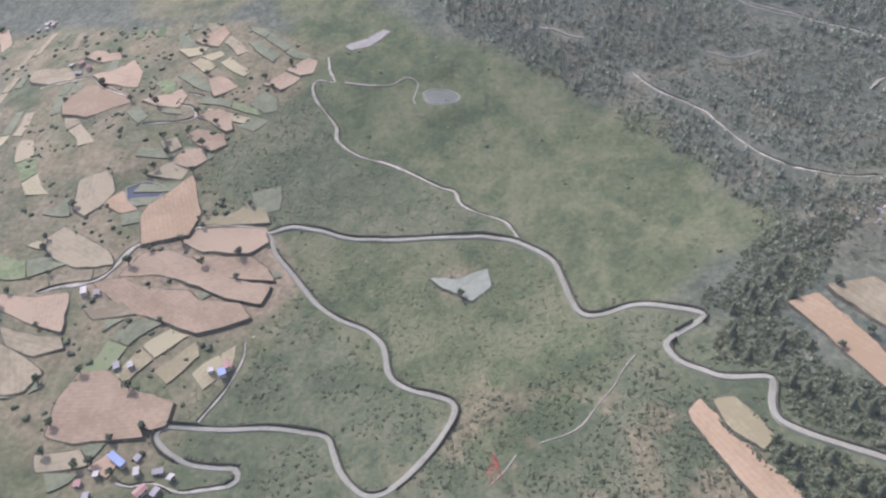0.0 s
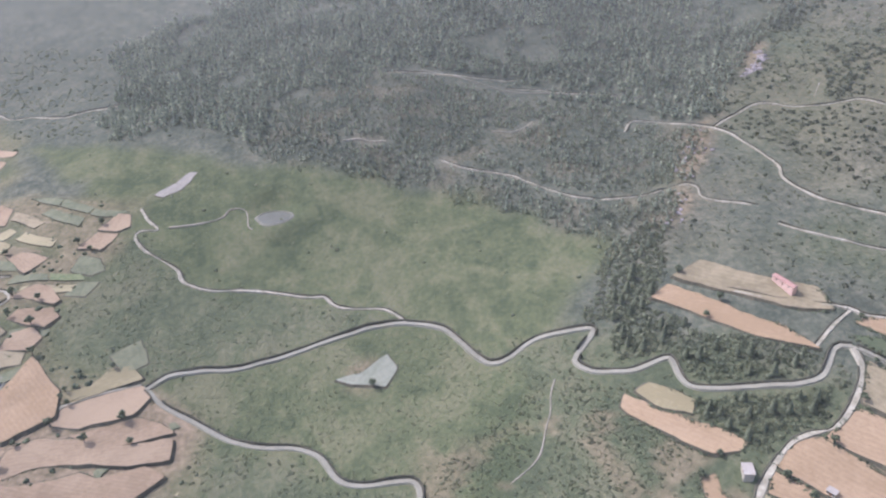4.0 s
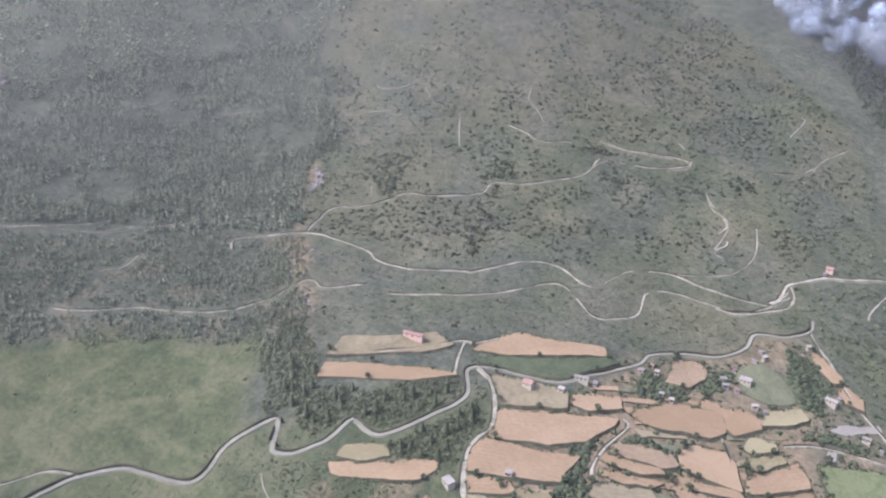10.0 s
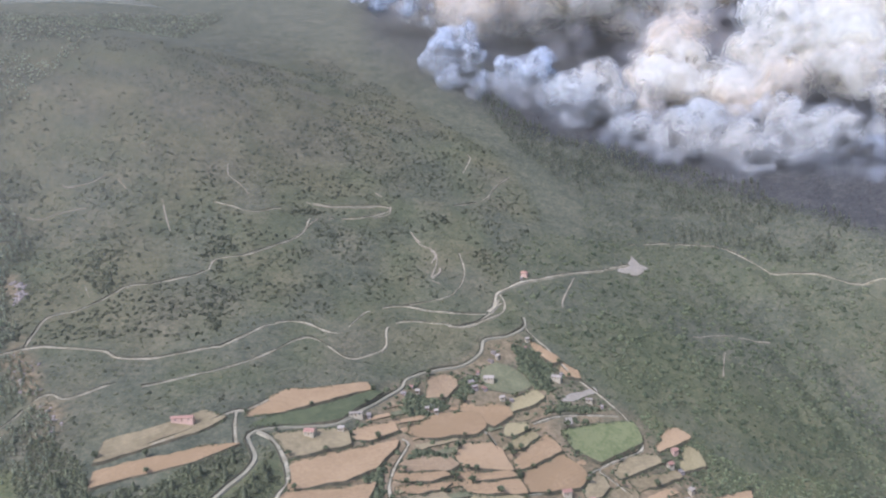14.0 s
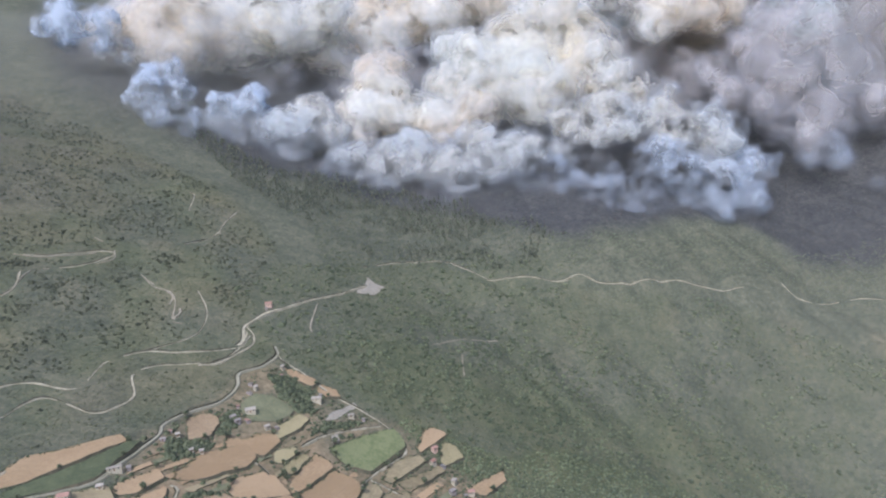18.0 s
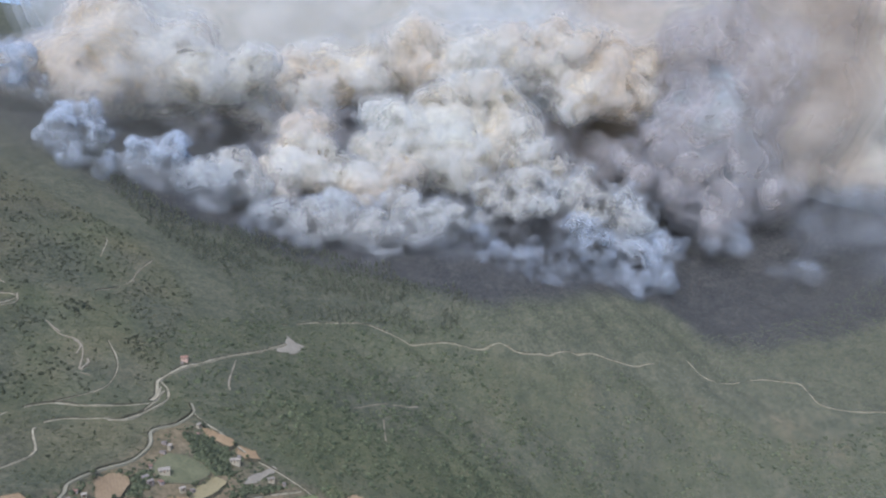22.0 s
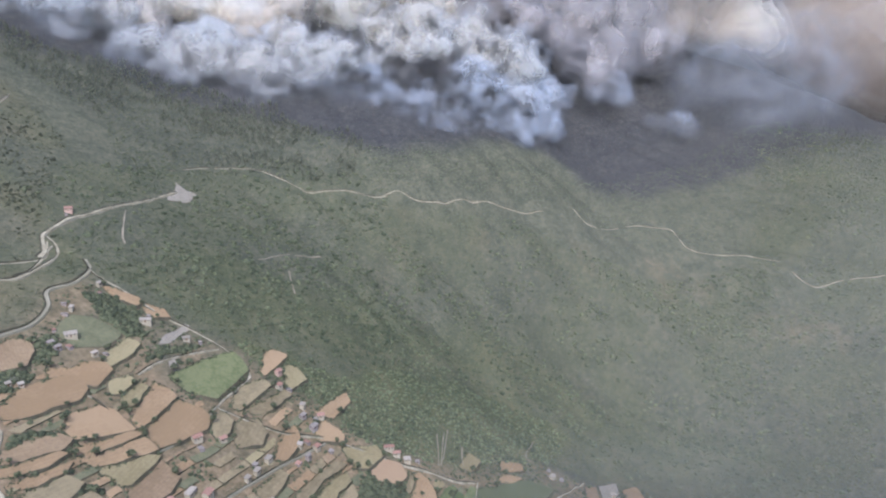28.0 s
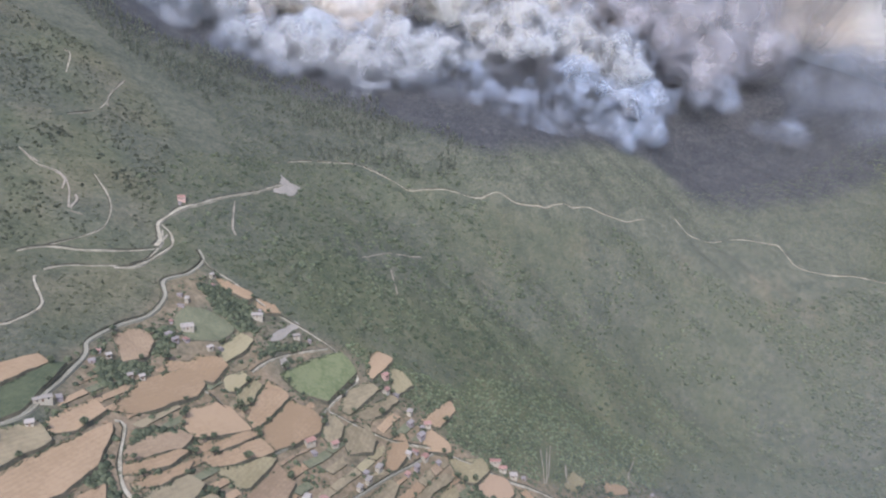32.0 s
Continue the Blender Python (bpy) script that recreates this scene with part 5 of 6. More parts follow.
def lump(r, at, squash, g, level=1, rough=0.3):
    v, f = (BALL1, BALL2)[level - 1]
    return v * (1 + g.uniform(-rough, rough, (len(v), 1))) * np.array([r, r, r * squash]) + at, f


def stem(h, r, sides=5, bend=0.0, at=(0, 0, 0)):
    a = np.arange(sides) * 2 * np.pi / sides
    low = np.column_stack([r * np.cos(a), r * np.sin(a), 0 * a])
    top = np.column_stack([0.35 * r * np.cos(a) + bend, 0.35 * r * np.sin(a), 0 * a + h])
    i = np.arange(sides)
    j = (i + 1) % sides
    f = np.vstack([np.column_stack([i, j, j + sides]), np.column_stack([i, j + sides, i + sides])])
    return np.vstack([low, top]) + np.array(at), f


def tuft(at, way, size, g):
    """A ragged spray of needles: a bent blade with a spine."""
    way = np.array(way) / np.linalg.norm(way)
    across = np.cross(way, (0, 0, 1.0))
    across /= max(np.linalg.norm(across), 1e-3)
    tip, droop = at + way * size, np.array([0, 0, -0.22 * size])
    v = np.array([at + (0, 0, 0.32 * size), at + across * size * 0.42 + way * size * 0.35 + droop, tip + droop * g.uniform(0.2, 1), at - across * size * 0.42 + way * size * 0.35 + droop, at + way * size * 0.4 - (0, 0, 0.4 * size)])
    return v, np.array([[0, 1, 2], [0, 2, 3], [4, 2, 1], [4, 3, 2]])


def pine_shape(g, tufts, thin=False, wide=0.30):
    """A pine 1 m high: trunk and whorls of sprays."""
    bits = [(*stem(0.9, 0.022, 3), 1)]
    for q in range(tufts):
        h = 0.16 + 0.84 * (q + g.uniform(0, 0.8)) / tufts
        a = q * 2.4 + g.uniform(-0.4, 0.4)
        r = (wide if not thin else 0.17) * (1.06 - h) ** 0.75 * g.uniform(0.75, 1.25) + 0.035
        bits.append((*tuft(np.array([0.0, 0.0, min(h, 0.95)]), (math.cos(a), math.sin(a), 0.15), r, g), 0))
    return gather(bits)


def bush_shape(g, lumps):
    bits = []
    for q in range(lumps):
        a, d = g.uniform(0, 6.3), 0.0 if q == 0 else g.uniform(0.35, 0.7)
        r = g.uniform(0.75, 1.0) if q == 0 else g.uniform(0.4, 0.65)
        bits.append((*lump(r, np.array([d * math.cos(a), d * math.sin(a), 0.02 * r]), 0.42, g, 1, 0.45), 0))
    v, f, s = gather(bits)
    up = v[f][:, :, 2].max(1) > 0.02
    return v, f[up], s[up]


def brush_shape(g):
    """A leafy shrub: sprays of foliage that fan out from the ground."""
    bits = []
    for q in range(5):
        a = q * 1.27 + g.uniform(-0.4, 0.4)
        out = g.uniform(0.0, 0.45)
        bits.append((*tuft(np.array([out * math.cos(a), out * math.sin(a), g.uniform(0.0, 0.25)]), (math.cos(a), math.sin(a), g.uniform(0.05, 0.7)), g.uniform(0.55, 0.95), g), 0))
    return gather(bits)


def dead_shape(g):
    bits = [(*stem(1.0, 0.02, 3, g.uniform(-0.05, 0.05)), 0)]
    for q in range(6):
        a, h = g.uniform(0, 6.3), g.uniform(0.35, 0.9)
        bits.append((*tuft(np.array([0, 0, h]), (math.cos(a), math.sin(a), 0.5), 0.13, g), 0))
    return gather(bits)


def scatter(name, label, x, y, sizes, shapes, mats, category, tall=None, sink=0.0, seed=3):
    """Many plants too many to count, in one object."""
    g = np.random.default_rng(seed)
    if len(x) == 0:
        return
    z = ground_z(x, y) - sink
    pick, turn = g.integers(0, len(shapes), len(x)), g.uniform(0, 6.283, len(x))
    tall = g.uniform(0.85, 1.2, len(x)) if tall is None else tall
    V, F, S, base = [], [], [], 0
    for q, (v, f, s) in enumerate(shapes):
        m = np.where(pick == q)[0]
        c, d = np.cos(turn[m])[:, None], np.sin(turn[m])[:, None]
        px = (v[:, 0] * c - v[:, 1] * d) * sizes[m][:, None] + x[m][:, None]
        py = (v[:, 0] * d + v[:, 1] * c) * sizes[m][:, None] + y[m][:, None]
        pz = v[:, 2] * (sizes[m] * tall[m])[:, None] + z[m][:, None]
        V.append(np.stack([px, py, pz], -1).reshape(-1, 3))
        F.append((f[None] + (np.arange(len(m)) * len(v))[:, None, None]).reshape(-1, 3) + base)
        S.append(np.tile(s, len(m)))
        base += len(m) * len(v)
    tagged(new(name, tri_mesh(name, np.vstack(V), np.vstack(F), mats, np.concatenate(S))), label, category, kind="stuff")


def outside(x, y, *polys):
    ok = np.ones(len(x), bool)
    for p in polys:
        ok &= ~inside(x, y, p)
    return x[ok], y[ok]


sg = np.random.default_rng(21)
SLIM_PINES = [pine_shape(sg, 7, True) for _ in range(4)]
FAR_PINES = [pine_shape(sg, 4, wide=0.46) for _ in range(6)]
WOOD_PINES = [pine_shape(sg, 9, wide=0.38) for _ in range(6)]
BRUSH = [brush_shape(sg) for _ in range(7)]
CLUMPS = [bush_shape(sg, 3) for _ in range(5)]
SNAGS = [dead_shape(sg) for _ in range(4)]


def thinned(x, y, chance, seed):
    keep = np.random.default_rng(seed).uniform(0, 1, len(x)) < chance
    return x[keep], y[keep]


def sizes(count, lo, hi, seed):
    return lo + (hi - lo) * np.random.default_rng(seed).uniform(0, 1, count) ** 1.5


x, y = sown(PINE_WOOD, 5.3, 61, clump=-0.05, clump_size=48, ragged=26)
x, y = thinned(x, y, np.where(np.hypot(x, y - 200) > 950, 0.0, 0.9), 62)
scatter("pine_forest", "dense dark green pine forest on the mountain slope", x, y, sizes(len(x), 5, 12, 63), WOOD_PINES, [PINE, BARK], "forest")
x, y = sown(PINE_WOOD, 7.8, 174, clump=-0.05, clump_size=60, ragged=20)
x, y = thinned(x, y, np.where(np.hypot(x, y - 200) > 930, 0.9, 0.0), 175)
scatter("far_pine_forest", "grey-green pine forest high on the mountain", x, y, sizes(len(x), 7, 15, 176), FAR_PINES, [PINE, BARK], "forest")
x, y = sown(PINE_WOOD, 8.5, 64, keep=0.6)
x, y = thinned(x, y, np.where(np.hypot(x, y - 200) > 950, 0.0, 1.0), 66)
scatter("forest_undergrowth", "grey-green undergrowth between the pines", x, y, sizes(len(x), 1.4, 3.2, 65), BRUSH, [LEAF], "bushes")
x, y = sown(YOUNG_WOOD, 4.6, 66, keep=0.85, clump=0.1, clump_size=30)
scatter("young_pines", "sparse young pines on stony ground", x, y, sizes(len(x), 3, 7.5, 67), WOOD_PINES, [PINE, BARK], "pines")
x, y = sown(YOUNG_WOOD, 3.2, 68, keep=0.8)
scatter("heather_scrub", "low green heather scrub among young pines", x, y, sizes(len(x), 0.9, 2.2, 69), BRUSH, [LEAF], "bushes")
x, y = np.concatenate([np.stack(sown(z, 3.6, s, keep=0.9), 1) for z, s in ((FIELD_PINES, 70), (ROAD_PINES, 71))]).T
px, py = np.concatenate([np.stack(sown(z, 2.6, s, keep=0.9), 1) for z, s in ((FIELD_PINES, 181), (ROAD_PINES, 182), (FIELD_WOOD, 183))]).T
scatter("stand_undergrowth", "grey-green brush under the pines by the fields", px, py, sizes(len(px), 0.9, 2.8, 184), BRUSH, [LEAF], "bushes")
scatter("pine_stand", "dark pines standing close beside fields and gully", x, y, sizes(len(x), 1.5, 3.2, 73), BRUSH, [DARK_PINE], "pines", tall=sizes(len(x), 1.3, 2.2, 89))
x, y = sown(VALLEY_WOOD, 4.6, 177, keep=0.8)
scatter("valley_undergrowth", "dark green undergrowth in the valley wood", x, y, sizes(len(x), 1.2, 3.0, 178), BRUSH, [LAUREL_LEAF], "bushes")
x, y = sown(VALLEY_WOOD, 6.8, 74, keep=0.75, clump=0.22, clump_size=46, ragged=34)
scatter("valley_forest", "dark forest in the valley below the smoke", x, y, sizes(len(x), 5, 12, 75), WOOD_PINES, [VALLEY_PINE, BARK], "forest")
x, y = sown(SCATTER, 6.2, 76, keep=0.75, clump=0.48, clump_size=34)
scatter("scattered_pines", "small dark pines dotted over the scrub slope", x, y, sizes(len(x), 1.4, 3.4, 77), BRUSH, [SLOPE_PINE], "pines", tall=sizes(len(x), 1.3, 2.8, 87))
x, y = np.concatenate([np.stack(sown(z, 4.4, s, keep=0.75, clump=0.25, clump_size=14, ragged=16), 1) for z, s in ((FORK_WOOD, 401), (BEND_WOOD, 402), (SHOULDER_WOOD, 403), (CREST_WOOD, 404), (LANE_WOOD, 405), (KNOLL_WOOD, 406), (HOLLOW_WOOD, 407), (BELT_WOOD, 408), (SPRING_WOOD, 409), (GULLY_WOOD, 72))]).T
scatter("slope_groves", "dark groves of small trees in the hollows of the scrub slope", x, y, sizes(len(x), 1.8, 4.2, 78), BRUSH, [SLOPE_PINE], "trees", tall=sizes(len(x), 1.2, 2.2, 79))
x, y = sown(SCATTER, 4.8, 78, keep=0.6)
scatter("slope_scrub", "low olive-green scrub covering the slope", x, y, sizes(len(x), 0.8, 2.5, 79), BRUSH, [LEAF], "bushes")
x, y = sown(LAUREL, 4.6, 80, keep=0.7)
scatter("laurel_scrub", "dense bright green laurel scrub on the ravine side", x, y, sizes(len(x), 1.2, 3.2, 81), BRUSH, [LAUREL_LEAF], "bushes")
x, y = outside(*sown(RIDGE_SCRUB, 6.0, 82, keep=0.85), VALLEY_WOOD)
scatter("ridge_scrub", "grey-green scrub below the burning slope", x, y, sizes(len(x), 1.6, 3.4, 83), BRUSH, [LAUREL_LEAF], "bushes")
x, y = sown(BURNT, 16.0, 84, keep=0.75)
x, y = thinned(x, y, np.where(y > 1500, 0.15, 1.0), 85)
scatter("scorched_trees", "blackened bare tree trunks on burnt land", x, y, sizes(len(x), 7, 13, 86), SNAGS + SLIM_PINES, [DEAD, BARK], "burnt trees")
x, y = sown(MEADOW, 5, 179, keep=0.55, clump=0.35, clump_size=20)
scatter("meadow_tufts", "low grass tussocks and heath in the meadow", x, y, sizes(len(x), 0.5, 1.3, 180), BRUSH, [LEAF], "bushes")
x, y = sown(MEADOW, 16, 87, keep=0.3)
scatter("meadow_bushes", "small dark bushes dotted over the meadow", x, y, sizes(len(x), 1.0, 2.4, 88), CLUMPS, [LEAF], "bushes")
x, y = sown(LOWER_MEADOW, 3.0, 89, keep=0.6, clump=0.15)
scatter("low_heath", "low green heath in soft clumps", x, y, sizes(len(x), 0.5, 1.4, 90), BRUSH, [LEAF], "bushes")
x, y = outside(*sown(NEAR_SLOPE, 3.6, 91, keep=0.7, clump=0.3, clump_size=22), LOWER_MEADOW, MEADOW, TERRACES_WEST, FIELD_PINES)
scatter("hillside_scrub", "patchy dark and light green scrub on the spur", x, y, sizes(len(x), 0.6, 1.9, 92), BRUSH, [LEAF], "bushes")
x, y = np.concatenate([np.stack(sown(z, 2.7, s, keep=0.85, clump=c, clump_size=14, ragged=6), 1) for z, s, c in ((SPUR_EAST, 171, 0.0), (SPUR_WEST, 172, 0.2))]).T
scatter("spur_scrub", "dense green scrub on the dry spur", x, y, sizes(len(x), 0.6, 1.9, 173), BRUSH, [LEAF], "bushes")
x, y = np.concatenate([np.stack(sown(EDGE_WOOD, 6.5, 147, keep=0.7, clump=0.2), 1), np.stack(sown(FIELD_WOOD, 4.0, 148, keep=0.9), 1)]).T
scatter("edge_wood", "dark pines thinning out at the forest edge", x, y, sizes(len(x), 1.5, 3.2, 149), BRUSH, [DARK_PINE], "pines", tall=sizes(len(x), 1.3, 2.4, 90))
x, y = sown(LOWER_SCRUB, 4.6, 150, keep=0.6)
scatter("track_scrub", "brownish-green scrub between the forest tracks", x, y, sizes(len(x), 0.8, 2.2, 151), BRUSH, [LEAF], "bushes")
x, y = sown(LOWER_SCRUB, 12, 152, keep=0.45, clump=0.4)
scatter("track_pines", "small dark pines between the forest tracks", x, y, sizes(len(x), 1.2, 2.8, 153), BRUSH, [SLOPE_PINE], "pines", tall=sizes(len(x), 1.2, 2.2, 88))
x, y = sown(WEST_SCRUB, 6, 154, keep=0.6, clump=0.3)
scatter("west_scrub", "green scrub above the western terraces", x, y, sizes(len(x), 1.2, 3.0, 155), CLUMPS, [LEAF], "bushes")
x, y = outside(*sown(RIM, 5.0, 162, keep=0.85), LAUREL, VILLAGE)
scatter("rim_scrub", "green scrub along the rim of the ravine", x, y, sizes(len(x), 1.0, 2.6, 163), BRUSH, [LEAF], "bushes")
x, y = sown(LAUREL, 7, 156, keep=0.8)
streak = value_noise(x + 0.35 * y, y / 4, 40, 157) + 0.5 * value_noise(x, y, 18, 158)
x, y = x[streak > 0.05], y[streak > 0.05]
scatter("laurel_trees", "darker round-crowned laurel trees in the gullies", x, y, sizes(len(x), 2.0, 4.6, 159), CLUMPS, [LAUREL_LEAF], "trees", tall=sizes(len(x), 1.2, 2.2, 160))
x, y = np.concatenate([np.stack(sown(z, 11, s, keep=0.7, clump=0.45, clump_size=40), 1) for z, s in ((EAST_FAR, 411), (EAST_NEAR, 412), (EAST_SLOPE, 413), (RIM, 414))]).T
scatter("ravine_trees", "dark round-crowned trees clumped on the ravine sides", x, y, sizes(len(x), 1.8, 4.4, 415), CLUMPS, [LAUREL_LEAF], "trees", tall=sizes(len(x), 1.2, 2.2, 416))
x, y = np.concatenate([np.stack(sown(EAST_FAR, 5.6, 145, keep=0.85), 1), np.stack(outside(*sown(EAST_NEAR, 5.2, 161, keep=0.85), LAUREL, EAST_FAR), 1)]).T
scatter("ravine_scrub", "grey-green scrub on the far ravine side", x, y, sizes(len(x), 1.6, 3.4, 146), BRUSH, [LAUREL_LEAF], "bushes")
x, y = outside(*sown(EAST_SLOPE, 5.5, 93, keep=0.75), LAUREL, VALLEY_WOOD)
scatter("crest_scrub", "green scrub with small trees along the crest", x, y, sizes(len(x), 1.2, 3.0, 94), BRUSH, [LAUREL_LEAF], "bushes")
x, y = np.concatenate([np.stack(sown(z, 3.0, s, keep=0.95, ragged=3), 1) for z, s in ((DARK_STRIP, 95), (DARK_SLOPE, 96), (BRUSH_SHELF, 97), (LANE_TREES, 191), (GARDEN_TREES, 192), (TERRACE_TREES, 193), (UPPER_GARDEN, 194), (APEX_TREES, 195), (STREET_TREES, 198), (ORCHARD, 196), (CROSS_TREES, 197))]).T
scatter("thicket", "dense dark green thicket between the terraces", x, y, sizes(len(x), 2.0, 4.2, 98), CLUMPS, [HEDGE_LEAF], "bushes", tall=sizes(len(x), 1.6, 2.6, 185))
x, y = sown(GREEN_RIM, 4.0, 417, keep=0.9, ragged=6)
scatter("rim_bushes", "bright green rounded bushes between village and ravine", x, y, sizes(len(x), 1.2, 3.0, 418), CLUMPS, [RIM_LEAF], "bushes", tall=sizes(len(x), 1.2, 2.0, 419))
x, y = sown(VILLAGE, 4.2, 99, keep=0.75, clump=0.42, clump_size=18)
scatter("garden_bushes", "green garden bushes and small fruit trees", x, y, sizes(len(x), 1.2, 3.0, 100), CLUMPS, [HEDGE_LEAF], "bushes", tall=sizes(len(x), 1.4, 2.2, 186))
x, y = sown(TERRACES_WEST, 6.5, 101, keep=0.35, clump=0.6, clump_size=30)
scatter("terrace_bushes", "dark green bushes on old terraces", x, y, sizes(len(x), 1.2, 3.2, 102), CLUMPS, [HEDGE_LEAF], "bushes", tall=sizes(len(x), 1.3, 2.0, 187))

# bushes along the field banks and the cut sides of the roads
hx, hy, hr = [], [], []
hg = np.random.default_rng(103)
for ring in hedge_lines:
    for a, b in zip(ring, ring[1:]):
        bush = value_noise(a[0], a[1], 16, 104) > -0.75
        for u in np.arange(0, 1, 1.9 / max(1.9, float(np.linalg.norm(b - a)))) if bush else ():
            q = a + (b - a) * u + hg.normal(0, 0.6, 2)
            hx.append(q[0]), hy.append(q[1]), hr.append(hg.uniform(0.9, 2.7) if q[0] > -200 else hg.uniform(0.4, 1.3))
scatter("field_hedge", "dark bushes along the banks of the fields", np.array(hx), np.array(hy), np.array(hr), BRUSH, [HEDGE_LEAF], "hedge", sink=0.1)
hx, hy, hr = [], [], []
for a, b in terrace_edges:
    if value_noise(a[0], a[1], 20, 105) > -0.85:
        for u in np.arange(hg.uniform(0, 0.5), 1, 2.0 / max(2.0, float(np.linalg.norm(b - a)))):
            q = a + (b - a) * u + hg.normal(0, 0.8, 2)
            hx.append(q[0]), hy.append(q[1]), hr.append(hg.uniform(1.0, 2.2))
scatter("terrace_hedge", "low dark shrubs along the terrace walls", np.array(hx), np.array(hy), np.array(hr), BRUSH, [HEDGE_LEAF], "hedge", sink=0.1)
hx, hy, hr = [], [], []
for kind, c in verges:
    for q in c[:: 1 if kind == "asphalt" else 2]:
        for _ in range(3 if kind == "asphalt" else 1):
            if hg.uniform() < (0.95 if kind == "asphalt" else 0.55):
                hx.append(q[0] + hg.normal(0, 0.9)), hy.append(q[1] + hg.normal(0, 0.9)), hr.append(hg.uniform(0.7, 1.7) if kind == "asphalt" else hg.uniform(0.4, 1.1))
scatter("road_verge_bushes", "dark bushes on the cut banks of the roads", np.array(hx), np.array(hy), np.array(hr), BRUSH, [HEDGE_LEAF], "bushes", sink=0.1)


def single_pine(g):
    base = new("pine_tree")
    v, f = stem(0.92, 0.024, 7)
    part("trunk", tri_mesh("trunk", v, f, [BARK]), base)
    v, f, s = pine_shape(g, 46)
    crown = s == 0
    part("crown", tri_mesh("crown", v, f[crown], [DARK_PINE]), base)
    return base


def single_leaf_tree(g):
    base = new("broadleaf_tree")
    v, f = stem(0.55, 0.05, 7)
    part("trunk", tri_mesh("trunk", v, f, [BARK]), base)
    for q in range(3):
        a = q * 2.1
        v, f = stem(0.35, 0.025, 4, bend=0.16)
        c, d = math.cos(a), math.sin(a)
        v = np.column_stack([v[:, 0] * c - v[:, 1] * d, v[:, 0] * d + v[:, 1] * c, v[:, 2] + 0.4])
        part("limb", tri_mesh("limb", v, f, [BARK]), base)
    bits = []
    for q in range(34):
        d = g.normal(0, 1, 3)
        d /= np.linalg.norm(d)
        at = d * np.array([0.30, 0.30, 0.24]) * g.uniform(0.5, 1.1) + (0, 0, 0.70)
        bits.append((*lump(g.uniform(0.07, 0.14), at, 0.8, g), 0))
    v, f, s = gather(bits)
    part("crown", tri_mesh("crown", v, f, [HEDGE_LEAF]), base)
    return base


def stand(base, x, y, high, turn):
    z = float(ground_z(x, y)) - 0.15
    return pose(x, y, z, 0, 0, turn) @ Matrix.Diagonal((high, high, high, 1))


tg = np.random.default_rng(111)
KINDS = [(single_pine, "dark green pine standing at a field edge", "pine tree", "pines by the fields"), (single_leaf_tree, "round dark green broadleaf tree among the terraces", "tree", "trees on the terraces")]
for make, words, category, group in KINDS:
    first = [make(tg) for _ in range(3)]
    spots = []
    if make is single_pine:
        px, py = sown(FIELD_PINES, 13, 112, keep=0.8)
        qx, qy = sown(ROAD_PINES, 13, 113, keep=0.8)
        spots = list(zip(np.r_[px, qx], np.r_[py, qy]))[:90]
    else:
        for ring in hedge_lines:
            for q in ring[:: 9]:
                if tg.uniform() < 0.5:
                    spots.append((q[0] + tg.normal(0, 1), q[1] + tg.normal(0, 1)))
        spots = [spots[q] for q in tg.permutation(len(spots))[:260]]
    for k, (sx, sy) in enumerate(spots):
        m = stand(None, float(sx), float(sy), float(tg.uniform(7, 12) if make is single_pine else tg.uniform(5, 9)), float(tg.uniform(0, 360)))
        if k < 3:
            ob = first[k]
            ob.matrix_basis = m
            tagged(ob, words, category, group)
        else:
            ob = copy_thing(first[k % 3], Matrix())
            ob.matrix_basis = m


def pond(name, label, ring, water, rim_wide):
    """Water held in a low rim."""
    p = smooth_line(list(ring) + [ring[0]], 2.0)[:-1]
    z = float(ground_z(p[:, 0], p[:, 1]).mean()) + 0.7
    c = p.mean(0)
    out = c + (p - c) * (1 + rim_wide / np.linalg.norm(p - c, axis=1)[:, None])
    base = new(name)
    tagged(base, label, "pond")
    n = len(p)
    part("water", sheet("water", np.vstack([np.column_stack([p, np.full(n, z - 0.45)]), [[*c, z - 0.45]]]), [(i, (i + 1) % n, n) for i in range(n)], water, False), base)
    foot = c + (p - c) * (1 + (rim_wide + 2) / np.linalg.norm(p - c, axis=1)[:, None])
    rows = [np.column_stack([p, np.full(n, z - 0.6)]), np.column_stack([p, np.full(n, z)]), np.column_stack([out, np.full(n, z)]), np.column_stack([foot, ground_z(foot[:, 0], foot[:, 1]) - 0.4])]
    f = [(r * n + i, r * n + (i + 1) % n, (r + 1) * n + (i + 1) % n, (r + 1) * n + i) for r in range(3) for i in range(n)]
    part("rim", sheet("rim", np.vstack(rows), f, LINER, False), base, "pale concrete rim")
    claim([tuple(q) for q in foot])


pond("reservoir", "round grey irrigation reservoir with a pale rim", [(-506, 286), (-511, 293), (-509, 305), (-500, 313), (-492, 309), (-490, 297), (-493, 289)], WATER, 0.8)
pond("reservoir", "dark square irrigation reservoir among ploughed plots", [(-435, 58), (-442, 71), (-433, 87), (-418, 80), (-415, 73), (-421, 63)], DARK_WATER, 0.7)


def bar(a, b, r):
    a, b = np.array(a, float), np.array(b, float)
    d = (b - a) / np.linalg.norm(b - a)
    u = np.cross(d, (0.3, 0.5, 0.8))
    u /= np.linalg.norm(u)
    w = np.cross(d, u)
    ring = [np.cos(k * np.pi / 2) * u + np.sin(k * np.pi / 2) * w for k in range(4)]
    v = np.array([a + r * q for q in ring] + [b + r * q for q in ring])
    i = np.arange(4)
    j = (i + 1) % 4
    return v, np.vstack([np.column_stack([i, j, j + 4]), np.column_stack([i, j + 4, i + 4])])


